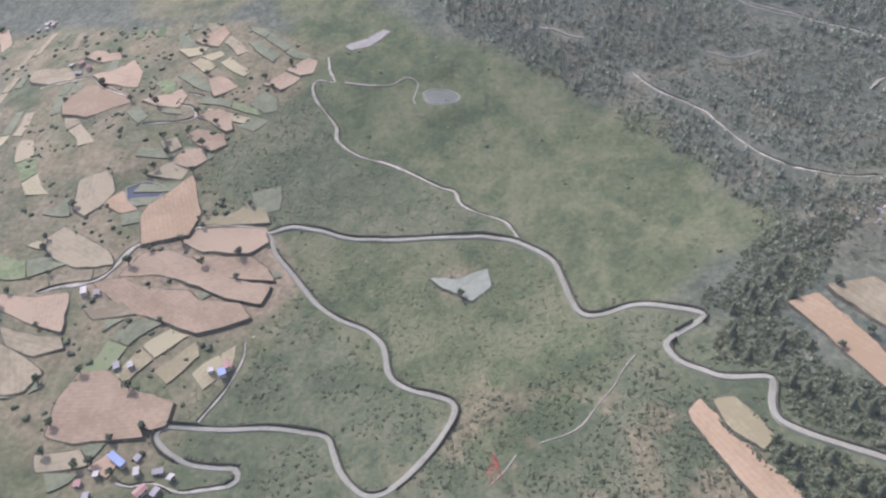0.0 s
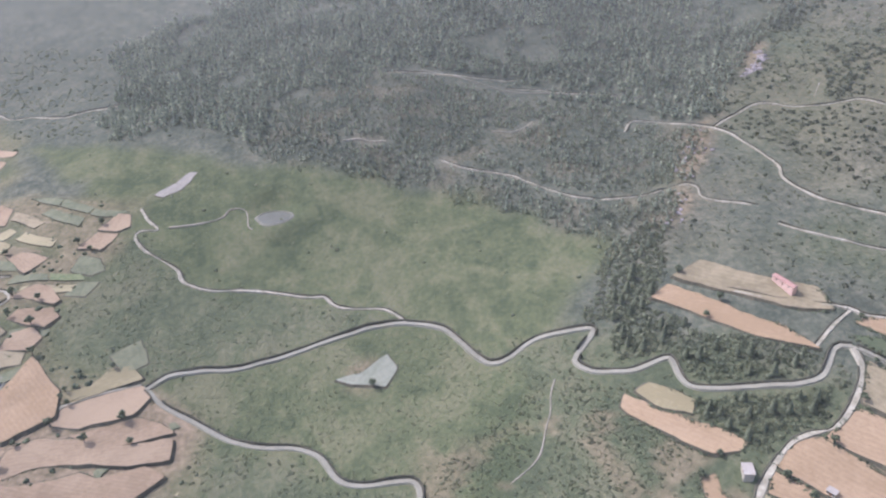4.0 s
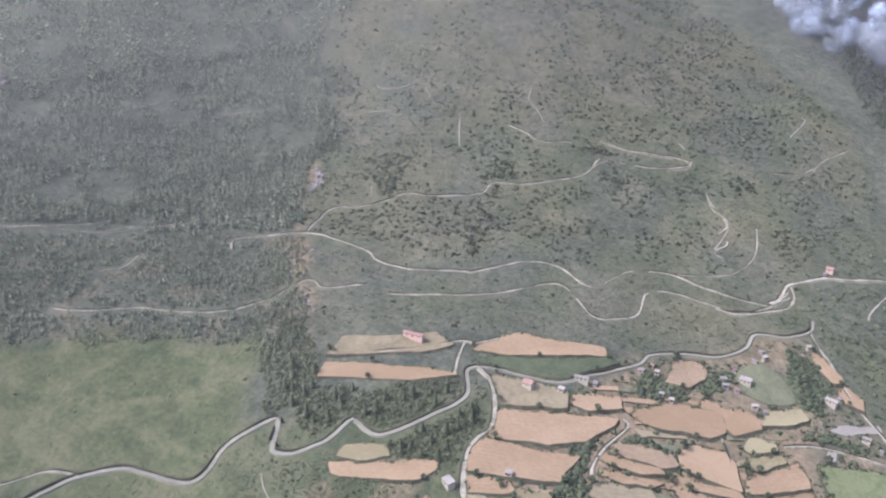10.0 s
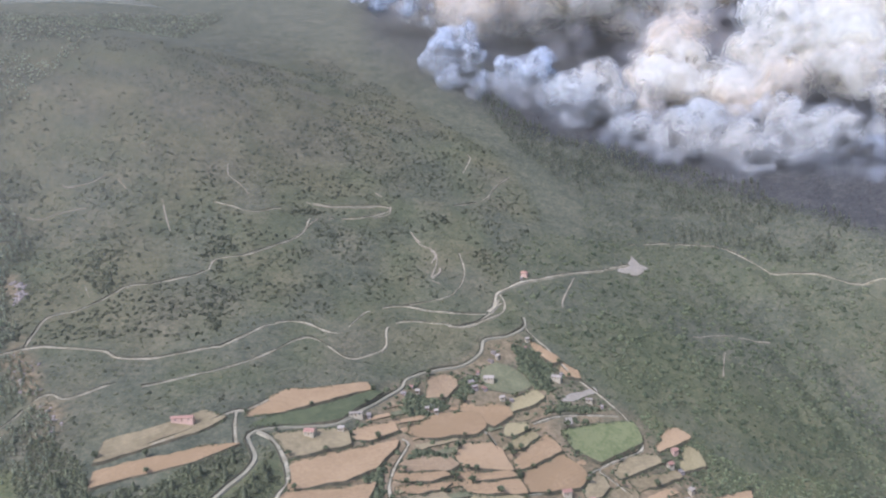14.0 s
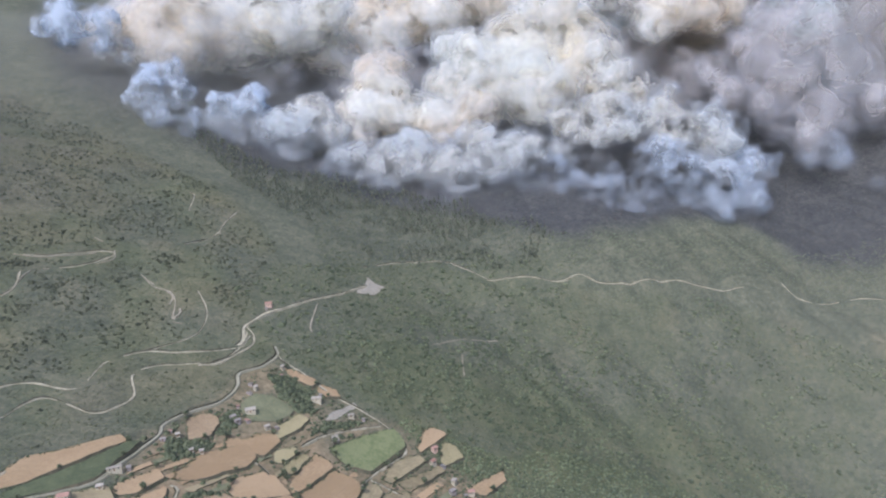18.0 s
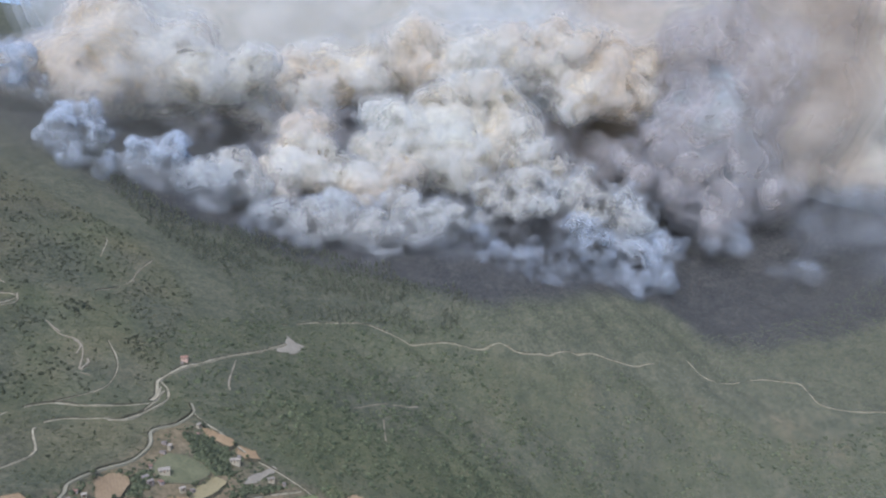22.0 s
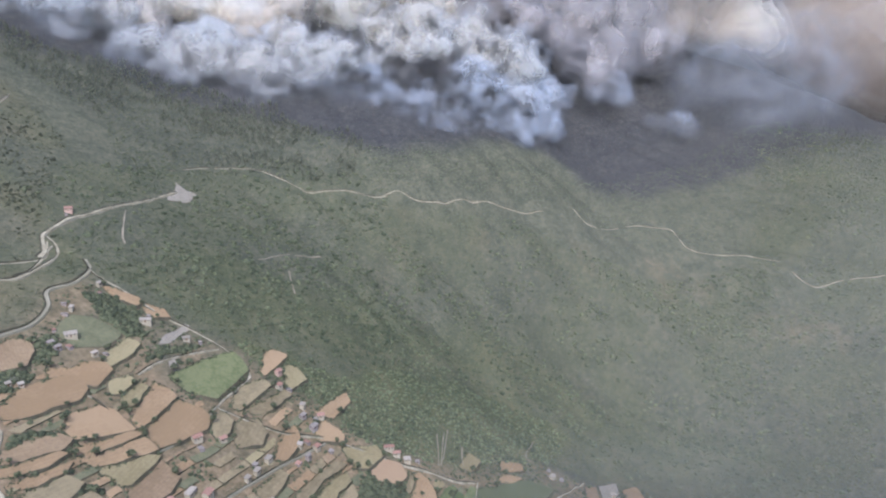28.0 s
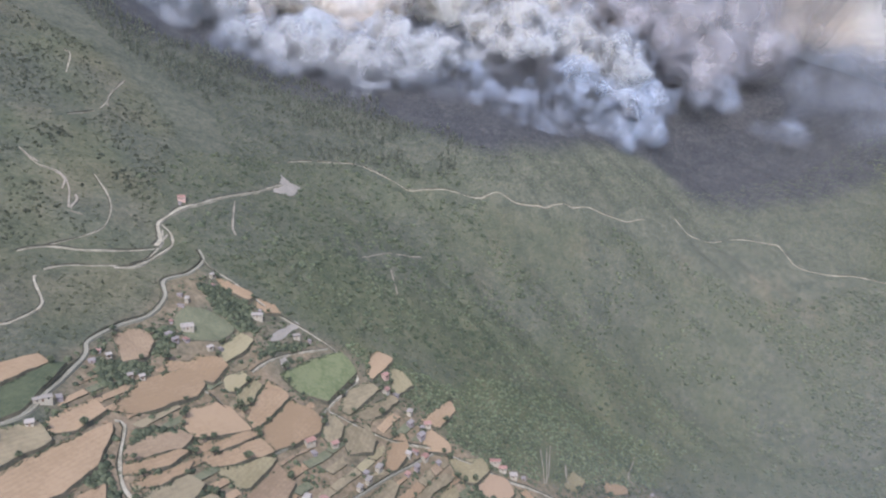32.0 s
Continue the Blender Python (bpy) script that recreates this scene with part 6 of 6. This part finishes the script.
def mast(x, y, high):
    """A lattice power mast with three pairs of arms."""
    base = new("power_mast")
    base.matrix_world = pose(x, y, float(ground_z(x, y)) - 0.3, 0, 0, 20)
    tagged(base, "red painted lattice power mast with crossarms on the scrub ridge", "mast")
    half = lambda h: 3.6 * (1 - h / high) + 0.3
    for sx, sy in ((-1, -1), (1, -1), (1, 1), (-1, 1)):
        part("leg", tri_mesh("leg", *bar((sx * half(0), sy * half(0), 0), (sx * half(high), sy * half(high), high), 0.13), [RED_STEEL]), base)
    bits, levels = [], np.linspace(0, high, 6)
    for lo, hi in zip(levels, levels[1:]):
        for (ax, ay), (cx, cy) in zip(((-1, -1), (1, -1), (1, 1), (-1, 1)), ((1, -1), (1, 1), (-1, 1), (-1, -1))):
            bits.append((*bar((ax * half(lo), ay * half(lo), lo), (cx * half(hi), cy * half(hi), hi), 0.07), 0))
            bits.append((*bar((ax * half(hi), ay * half(hi), hi), (cx * half(hi), cy * half(hi), hi), 0.07), 0))
    v, f, s = gather(bits)
    part("bracing", tri_mesh("bracing", v, f, [RED_STEEL]), base)
    for h in (high * 0.68, high * 0.82, high * 0.96):
        part("crossarm", tri_mesh("crossarm", *bar((-4.6, 0, h), (4.6, 0, h), 0.14), [RED_STEEL]), base)


mast(-191, 313, 21)


def boulders(name, label, zone, spacing, lo, hi, seed):
    g = np.random.default_rng(seed)
    shapes = [(v * (1 + g.uniform(-0.3, 0.3, (len(v), 1))) * (1, 1, 0.7), f, np.zeros(len(f))) for v, f in [BALL1] * 5]
    x, y = sown(zone, spacing, seed)
    scatter(name, label, x, y, sizes(len(x), lo, hi, seed), shapes, [STONE], "rocks", sink=0.3)


boulders("rock_slide", "pale bare rock slide at the forest edge", SCAR, 3.5, 1.2, 3.5, 121)
boulders("gully_stones", "pale stones in an eroded gully", GULLY_SCAR, 6.0, 0.8, 2.2, 122)
boulders("rock_outcrop", "pale rock outcrop high on the wooded mountain", ROCKS, 7.0, 3.0, 8.0, 123)

# ---- smoke of the bush fire ----
LATTICE = np.random.default_rng(131).uniform(-1, 1, (32, 32, 32))


def noise3(p, size):
    q = p / size + 500.0
    i = np.floor(q).astype(int)
    f = q - i
    f = f * f * (3 - 2 * f)
    out = np.zeros(len(p))
    for a in (0, 1):
        for b in (0, 1):
            for c in (0, 1):
                w = np.where(a, f[:, 0], 1 - f[:, 0]) * np.where(b, f[:, 1], 1 - f[:, 1]) * np.where(c, f[:, 2], 1 - f[:, 2])
                out += w * LATTICE[(i[:, 0] + a) % 32, (i[:, 1] + b) % 32, (i[:, 2] + c) % 32]
    return out


def smoke_material(name, size, thinnest, thickest):
    """Haze that thins out in wisps; its colour and thickness lie on the points of each skin."""
    m = bpy.data.materials.new(name)
    m.use_nodes = True
    t = m.node_tree
    n, k = t.nodes, t.links
    n.remove(n["Principled BSDF"])
    tone = n.new("ShaderNodeVertexColor")
    tone.layer_name = "tone"
    pos = n.new("ShaderNodeNewGeometry").outputs["Position"]
    wisp = n.new("ShaderNodeTexNoise")
    wisp.inputs["Scale"].default_value, wisp.inputs["Detail"].default_value, wisp.inputs["Roughness"].default_value = 1 / size, 5, 0.52
    wisp.inputs["Distortion"].default_value = 0.35
    k.new(pos, wisp.inputs["Vector"])
    span = n.new("ShaderNodeMapRange")
    span.inputs["From Min"].default_value, span.inputs["From Max"].default_value = 0.38, 0.62
    span.inputs["To Min"].default_value, span.inputs["To Max"].default_value = thinnest, thickest
    k.new(wisp.outputs["Fac"], span.inputs["Value"])
    thick = n.new("ShaderNodeMath")
    thick.operation, thick.use_clamp = "MULTIPLY", True
    k.new(tone.outputs["Alpha"], thick.inputs[0]), k.new(span.outputs[0], thick.inputs[1])
    lit, through_it, both = n.new("ShaderNodeBsdfDiffuse"), n.new("ShaderNodeBsdfTranslucent"), n.new("ShaderNodeMixShader")
    both.inputs[0].default_value = 0.5
    k.new(tone.outputs["Color"], lit.inputs[0]), k.new(tone.outputs["Color"], through_it.inputs[0])
    k.new(lit.outputs[0], both.inputs[1]), k.new(through_it.outputs[0], both.inputs[2])
    clear, mix = n.new("ShaderNodeBsdfTransparent"), n.new("ShaderNodeMixShader")
    k.new(thick.outputs[0], mix.inputs[0]), k.new(clear.outputs[0], mix.inputs[1]), k.new(both.outputs[0], mix.inputs[2])
    k.new(mix.outputs[0], n["Material Output"].inputs[0])
    return m


SMOKE = smoke_material("smoke", 45.0, 0.1, 1.5)
THIN_SMOKE = smoke_material("thin_smoke", 34.0, -0.25, 2.1)
SOFT_SMOKE = smoke_material("soft_smoke", 190.0, 0.55, 1.25)
HAZE = smoke_material("painted_haze", 400.0, 0.9, 1.1)
TONES = {"brown": (0.706, 0.631, 0.500), "bright": (0.819, 0.811, 0.711), "white": (0.765, 0.774, 0.711), "blue": (0.685, 0.742, 0.778), "cream": (0.829, 0.800, 0.685), "tan": (0.781, 0.726, 0.592), "grey": (0.680, 0.640, 0.585)}
WARM = {"brown": (0.653, 0.557, 0.417), "bright": (0.808, 0.747, 0.592), "white": (0.786, 0.753, 0.639), "blue": (0.728, 0.768, 0.778), "cream": (0.808, 0.716, 0.546), "tan": (0.728, 0.641, 0.489), "grey": (0.621, 0.567, 0.500)}
THIN_BLUE = np.array((0.59, 0.665, 0.755))


def skin_of(field, level):
    """The surface where a field on a net crosses a level: points in net units, and triangles."""
    solid = field > level
    cell = np.zeros([s - 1 for s in field.shape], int)
    for a in (0, 1):
        for b in (0, 1):
            for c in (0, 1):
                cell += solid[a:a + cell.shape[0], b:b + cell.shape[1], c:c + cell.shape[2]]
    at = np.argwhere((cell > 0) & (cell < 8))
    ids = np.full(cell.shape, -1)
    ids[tuple(at.T)] = np.arange(len(at))
    total, count = np.zeros((len(at), 3)), np.zeros(len(at))
    for axis in range(3):
        others = [q for q in range(3) if q != axis]
        for a in (0, 1):
            for b in (0, 1):
                p = at.copy()
                p[:, others[0]] += a
                p[:, others[1]] += b
                q = p.copy()
                q[:, axis] += 1
                u, v = field[tuple(p.T)] - level, field[tuple(q.T)] - level
                cross = (u > 0) != (v > 0)
                where = p.astype(float)
                where[:, axis] += np.where(cross, u / np.where(cross, u - v, 1), 0)
                total[cross] += where[cross]
                count += cross
    points = total / np.maximum(count, 1)[:, None]
    faces = []
    for axis in range(3):
        b, c = (axis + 1) % 3, (axis + 2) % 3
        lo, hi = [slice(None)] * 3, [slice(None)] * 3
        lo[axis], hi[axis] = slice(None, -1), slice(1, None)
        flips = solid[tuple(lo)] != solid[tuple(hi)]
        e = np.argwhere(flips)
        e = e[(e[:, b] > 0) & (e[:, c] > 0) & (e[:, b] < field.shape[b] - 1) & (e[:, c] < field.shape[c] - 1)]
        step = np.eye(3, dtype=int)
        quad = np.stack([ids[tuple((e - i * step[b] - j * step[c]).T)] for i, j in ((0, 0), (1, 0), (1, 1), (0, 1))], 1)
        turn = ~solid[tuple(e.T)]
        quad[turn] = quad[turn][:, ::-1]
        faces += [quad[:, [0, 1, 2]], quad[:, [0, 2, 3]]]
    return points, np.vstack(faces)


def smoke(label, tone, thick, net, lobes, seed, rise=1.0, calmness=0.0):
    """A cloud of smoke: lobes that run together, roughened into billows, as skins that thicken inwards."""
    L = np.array(lobes, float)
    k = float(np.clip(np.median(L[:, 3]) / 48, 0.55, 3.0))
    pad = 26 * k + 2 * net
    lo, hi = (L[:, :3] - L[:, 3:] - pad).min(0), (L[:, :3] + L[:, 3:] + pad).max(0)
    axes = [np.arange(a, b + net, net) for a, b in zip(lo, hi)]
    X, Y, Z = np.meshgrid(*axes, indexing="ij")
    soft = 6.0 * k
    mass = np.zeros(X.shape)
    for x, y, z, r in L:
        mass += np.exp(np.clip((r - np.sqrt((X - x) ** 2 + (Y - y) ** 2 + ((Z - z) * 1.12) ** 2)) / soft, -40, 12))
    field = soft * np.log(mass + 1e-12)
    calm = field.copy()
    near = (field > -34 * k) & (field < 40 * k)
    p = np.stack([X[near], Y[near], Z[near] * rise], 1) + seed * 31.0
    warp = np.stack([noise3(p + 70 * q, 60 * k) for q in (1, 2, 3)], 1) * 24 * k
    rough = np.zeros(len(p))
    for size, much in ((80, 38), (38, 24), (19, 8), (10, 3)):
        if size * k > 1.2 * net:
            rough += much * k * (np.abs(noise3(p + warp, size * k)) - 0.27)
            warp = warp * 0.8
    field[near] += rough * (1 - calmness)
    for _ in range(5):
        calm[1:-1, 1:-1, 1:-1] = (calm[1:-1, 1:-1, 1:-1] * 2 + calm[:-2, 1:-1, 1:-1] + calm[2:, 1:-1, 1:-1] + calm[1:-1, :-2, 1:-1] + calm[1:-1, 2:, 1:-1] + calm[1:-1, 1:-1, :-2] + calm[1:-1, 1:-1, 2:]) / 8
    slope = np.stack(np.gradient((0.45 - 0.3 * max(calmness, 0)) * field + (0.55 + 0.3 * max(calmness, 0)) * calm), -1)
    if thick > 0.65:
        shells = ((-12, 0.10), (-4, 0.24), (4, 0.45), (12, 0.7), (20, 1.1))
    else:
        shells = ((-11, 0.2), (-2, 0.4), (7, 0.6), (17, 0.8))
    bits, colours, normals = [], [], []
    for depth, alpha in shells:
        v, f = skin_of(field, depth * k)
        if len(f) == 0:
            continue
        i = np.clip(v.round().astype(int), 0, np.array(field.shape) - 1)
        way = -slope[tuple(i.T)]
        way /= np.maximum(np.linalg.norm(way, axis=1), 1e-9)[:, None]
        q = lo + v * net
        warm = np.clip(0.58 + 1.5 * noise3(q, 90 * k) + 0.4 * noise3(q, 26 * k), 0, 1)[:, None]
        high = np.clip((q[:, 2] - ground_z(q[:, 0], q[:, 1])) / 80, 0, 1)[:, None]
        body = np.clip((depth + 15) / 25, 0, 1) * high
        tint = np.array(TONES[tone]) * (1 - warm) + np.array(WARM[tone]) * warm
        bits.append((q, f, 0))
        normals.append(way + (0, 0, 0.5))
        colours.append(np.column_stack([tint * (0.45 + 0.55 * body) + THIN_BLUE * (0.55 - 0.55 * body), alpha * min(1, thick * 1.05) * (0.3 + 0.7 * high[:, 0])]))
    v, f, s = gather(bits)
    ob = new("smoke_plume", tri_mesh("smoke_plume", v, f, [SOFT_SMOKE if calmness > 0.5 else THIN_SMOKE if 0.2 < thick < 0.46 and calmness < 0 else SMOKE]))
    ob.data.shade_smooth()
    way = np.vstack(normals)
    ob.data.normals_split_custom_set_from_vertices((way / np.maximum(np.linalg.norm(way, axis=1), 1e-9)[:, None]).tolist())
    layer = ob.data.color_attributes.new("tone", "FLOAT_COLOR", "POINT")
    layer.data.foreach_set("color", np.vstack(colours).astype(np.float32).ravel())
    tagged(ob, label, "smoke", kind="stuff")


smoke('white and cream billow of smoke rising from burning scrub', 'bright', 1.0, 7, [(791, 1414, 348, 92), (696, 1438, 331, 72), (875, 1390, 365, 75), (704, 1378, 276, 70), (785, 1335, 268, 73), (890, 1324, 307, 61), (627, 1403, 272, 52), (635, 1483, 356, 30), (925, 1400, 404, 45), (824, 1447, 400, 57), (911, 1269, 257, 48), (945, 1236, 236, 38)], 201)
smoke('cream smoke billow over the fire front', 'cream', 1.0, 7, [(482, 1480, 292, 61), (494, 1424, 246, 66), (553, 1373, 223, 58), (448, 1450, 254, 46), (587, 1345, 209, 47), (522, 1507, 333, 38), (631, 1361, 235, 43), (412, 1413, 213, 33)], 202)
smoke('bright white smoke rolling along the fire front', 'white', 0.62, 6, [(588, 1234, 154, 54), (636, 1215, 158, 46), (519, 1252, 144, 54), (481, 1289, 161, 44), (435, 1306, 155, 44), (401, 1326, 161, 36), (680, 1197, 162, 34), (525, 1220, 112, 34), (499, 1208, 90, 14), (358, 1346, 162, 27), (480, 1311, 184, 30), (591, 1262, 188, 36)], 203, calmness=-0.2)
smoke('white smoke ribbons over the blackened wood', 'white', 0.31, 6, [(762, 1218, 213, 37), (787, 1175, 184, 41), (850, 1170, 198, 44), (915, 1153, 201, 43), (950, 1114, 171, 47), (1008, 1092, 144, 50), (737, 1177, 157, 26), (826, 1195, 220, 33), (1028, 1116, 181, 35), (951, 1153, 218, 30)], 204, calmness=-0.4)
smoke('pale blue thin smoke at the fire front', 'blue', 0.27, 6, [(1059, 1058, 93, 44), (990, 1052, 82, 52), (901, 1063, 100, 45), (935, 1031, 45, 39), (836, 1057, 61, 40), (1025, 1036, 49, 34), (791, 1087, 88, 29), (730, 1091, 75, 39), (709, 1124, 97, 33), (724, 1067, 38, 22), (696, 1153, 124, 27), (870, 1095, 136, 28), (787, 1062, 50, 27)], 205, calmness=-0.6)
smoke('blue-white smoke at the western end of the fire', 'white', 0.6, 6, [(333, 1403, 238, 45), (292, 1400, 217, 41), (346, 1384, 214, 36), (251, 1421, 235, 35), (214, 1438, 243, 31), (173, 1457, 253, 26), (139, 1470, 256, 22), (274, 1386, 192, 30), (205, 1422, 218, 26), (324, 1422, 262, 28)], 206, calmness=-0.3)
smoke('white smoke wisps at the western end of the fire', 'blue', 0.45, 6, [(55, 1493, 341, 25), (42, 1475, 301, 29), (59, 1458, 275, 26), (109, 1441, 260, 26), (89, 1495, 359, 20), (167, 1441, 281, 28), (213, 1436, 282, 31), (109, 1466, 306, 20)], 207, calmness=-0.6)
smoke('thin white smoke drifting over the far forest', 'blue', 0.42, 8, [(-76, 1643, 471, 37), (-62, 1646, 437, 27), (-15, 1647, 418, 22), (29, 1647, 405, 17), (-113, 1644, 452, 17), (-19, 1644, 458, 32)], 208, calmness=-0.6)
smoke('low blue smoke veil along the fire front', 'blue', 0.10, 14, [(170, 1448, 222, 43), (248, 1396, 178, 42), (328, 1345, 138, 40), (408, 1292, 117, 35), (488, 1233, 102, 30), (645, 1147, 101, 40), (698, 1081, 58, 40), (576, 1189, 104, 34)], 209)
smoke('cream smoke bank above the western fire edge', 'cream', 0.9, 14, [(385, 1781, 428, 71), (463, 1743, 391, 70), (560, 1747, 424, 85), (667, 1742, 465, 81), (770, 1701, 466, 85), (285, 1814, 455, 77), (187, 1831, 462, 82), (479, 1698, 343, 53), (84, 1817, 439, 81), (595, 1702, 388, 49), (345, 1743, 382, 45), (17, 1804, 421, 80)], 210, calmness=0.35)
smoke('thin grey smoke between the billows', 'grey', 0.26, 18, [(213, 1763, 361, 79), (325, 1693, 300, 64), (627, 1650, 315, 60), (133, 1714, 311, 64), (1123, 1455, 328, 70), (1191, 1364, 266, 62), (445, 1672, 282, 52), (853, 1433, 193, 51), (860, 1230, 116, 52), (930, 1224, 102, 47), (1213, 1388, 279, 63), (1151, 1375, 225, 61), (1219, 1309, 203, 55)], 211)
smoke('cream smoke shoulders above the fire front', 'cream', 0.9, 11, [(1126, 1476, 513, 99), (1024, 1520, 519, 89), (1185, 1393, 430, 73), (1253, 1365, 408, 62), (1315, 1339, 385, 43), (1227, 1426, 507, 81), (1107, 1401, 392, 54), (924, 1561, 498, 97), (832, 1611, 504, 96), (1384, 1386, 493, 81)], 212)
smoke('white smoke column beside the burnt slope', 'grey', 0.4, 9, [(1116, 1214, 276, 35), (1138, 1183, 226, 35), (1280, 1231, 350, 54), (1215, 1208, 285, 45), (1345, 1254, 431, 68), (1193, 1161, 201, 36), (1198, 1230, 321, 34)], 213, 0.4, calmness=0.3)
smoke('grey-brown smoke column over the burnt slope', 'grey', 0.34, 12, [(1284, 1159, 339, 82), (1241, 1128, 246, 69), (1260, 1091, 188, 59), (1354, 1097, 262, 75), (1374, 1151, 393, 110), (1228, 1074, 141, 38), (1444, 1161, 487, 135), (1388, 1046, 191, 56), (1356, 1207, 519, 112), (1199, 1100, 169, 38)], 214, 0.4, calmness=0.35)
smoke('tan smoke column lit from behind', 'brown', 0.8, 20, [(1544, 1123, 481, 140), (1567, 1105, 339, 117), (1566, 1106, 232, 79), (1532, 1105, 630, 162), (1601, 1047, 406, 88)], 215, 0.4, calmness=0.68)
smoke('cream smoke billow at the ridge', 'cream', 0.8, 18, [(1700, 1012, 451, 91), (1702, 1016, 373, 94), (1706, 985, 527, 91), (1698, 1028, 265, 82), (1723, 980, 228, 76), (1674, 1067, 222, 76), (1706, 967, 589, 106)], 216, calmness=0.6)
smoke('faint blue smoke on the burnt slope', 'blue', 0.15, 10, [(1311, 918, 47, 27), (1326, 892, 36, 17), (1286, 955, 42, 17), (1216, 1059, 89, 27), (1252, 1013, 87, 25), (1239, 1035, 115, 30)], 217)
smoke('faint blue smoke along the ridge', 'blue', 0.09, 22, [(1412, 910, 136, 78), (1464, 811, 111, 78), (1505, 732, 131, 91), (1440, 869, 187, 78), (1497, 758, 186, 91)], 218)
smoke('broad grey-white smoke bank filling the sky', 'white', 1.0, 32, [(660, 1983, 579, 207), (741, 1901, 531, 124), (863, 1926, 569, 209), (944, 1829, 561, 145), (1073, 1810, 581, 193), (1175, 1744, 563, 177), (1215, 1562, 500, 129), (1193, 1643, 500, 93), (1055, 1678, 506, 94), (1203, 2001, 777, 306), (552, 2290, 748, 306), (831, 2190, 789, 306), (597, 2081, 617, 214), (340, 2316, 718, 303), (1008, 2058, 752, 282), (1354, 1814, 711, 244)], 219, calmness=0.68)
smoke('high cream smoke bank above the valley', 'cream', 1.0, 24, [(330, 1674, 446, 80), (394, 1685, 431, 68), (299, 1735, 411, 69), (435, 1644, 462, 62), (326, 1770, 517, 71), (224, 1747, 438, 106), (118, 1712, 423, 116), (193, 1809, 521, 110)], 220, calmness=0.4)
smoke('tall pale smoke column with a tan tinge', 'tan', 1.0, 30, [(1451, 1644, 309, 149), (1356, 1729, 272, 149), (1481, 1677, 322, 136), (1440, 1663, 646, 186), (1442, 1506, 548, 144), (1567, 1724, 715, 215), (1583, 1920, 890, 329), (1630, 1551, 660, 190)], 221, 0.4, calmness=0.68)
smoke('broad tan smoke haze beyond the ridge', 'brown', 1.0, 36, [(2165, 982, 347, 307), (2264, 806, 259, 329), (2431, 1235, 712, 397), (2373, 913, 573, 408), (2129, 1115, 255, 164), (2342, 639, 297, 388), (1874, 1471, 735, 257), (2052, 1410, 827, 270)], 222, 0.4, calmness=0.68)


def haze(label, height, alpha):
    """Painted haze: a pale see-through sheet over the land, thickest over the ravine and the far woods."""
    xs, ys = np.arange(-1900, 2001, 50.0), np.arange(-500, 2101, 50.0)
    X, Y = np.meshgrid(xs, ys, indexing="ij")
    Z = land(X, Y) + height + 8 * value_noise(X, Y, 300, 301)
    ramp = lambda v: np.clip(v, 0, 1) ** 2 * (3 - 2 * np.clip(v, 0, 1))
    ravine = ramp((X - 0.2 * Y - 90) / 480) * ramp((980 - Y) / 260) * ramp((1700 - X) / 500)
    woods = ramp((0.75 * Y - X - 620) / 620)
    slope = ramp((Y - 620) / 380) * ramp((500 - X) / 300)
    corner_lift = ramp((X - 90) / 360) * ramp((660 - Y) / 260) * (0.45 + 0.55 * ramp((900 - X) / 350))
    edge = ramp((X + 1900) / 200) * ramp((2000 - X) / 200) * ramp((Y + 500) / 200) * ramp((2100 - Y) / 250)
    thick = alpha * edge * np.maximum(np.maximum(0.26 + 0.44 * ravine + 0.5 * corner_lift, 0.26 + 0.12 * ramp(-X / 400) + 0.9 * woods), 0.26 + 0.1 * slope)
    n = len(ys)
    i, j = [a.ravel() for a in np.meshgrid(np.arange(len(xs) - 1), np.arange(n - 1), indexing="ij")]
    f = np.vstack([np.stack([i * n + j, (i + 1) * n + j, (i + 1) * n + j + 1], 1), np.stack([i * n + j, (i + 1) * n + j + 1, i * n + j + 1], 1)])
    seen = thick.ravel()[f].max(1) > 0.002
    ob = new("painted_haze", tri_mesh("painted_haze", np.stack([X, Y, Z], -1).reshape(-1, 3), f[seen], [HAZE]))
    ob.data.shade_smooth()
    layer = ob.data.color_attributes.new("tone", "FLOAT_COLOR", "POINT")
    # brightness painted in: the sheet's colour turns paler towards the south-east
    layer.data.foreach_set("color", np.concatenate([np.array((0.44, 0.43, 0.335)) + corner_lift[..., None] * np.array((0.20, 0.21, 0.21)), thick[..., None]], -1).astype(np.float32).ravel())
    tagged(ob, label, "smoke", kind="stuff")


haze("thin see-through sheet painted as pale haze over the ravine and woods", 55, 0.20)
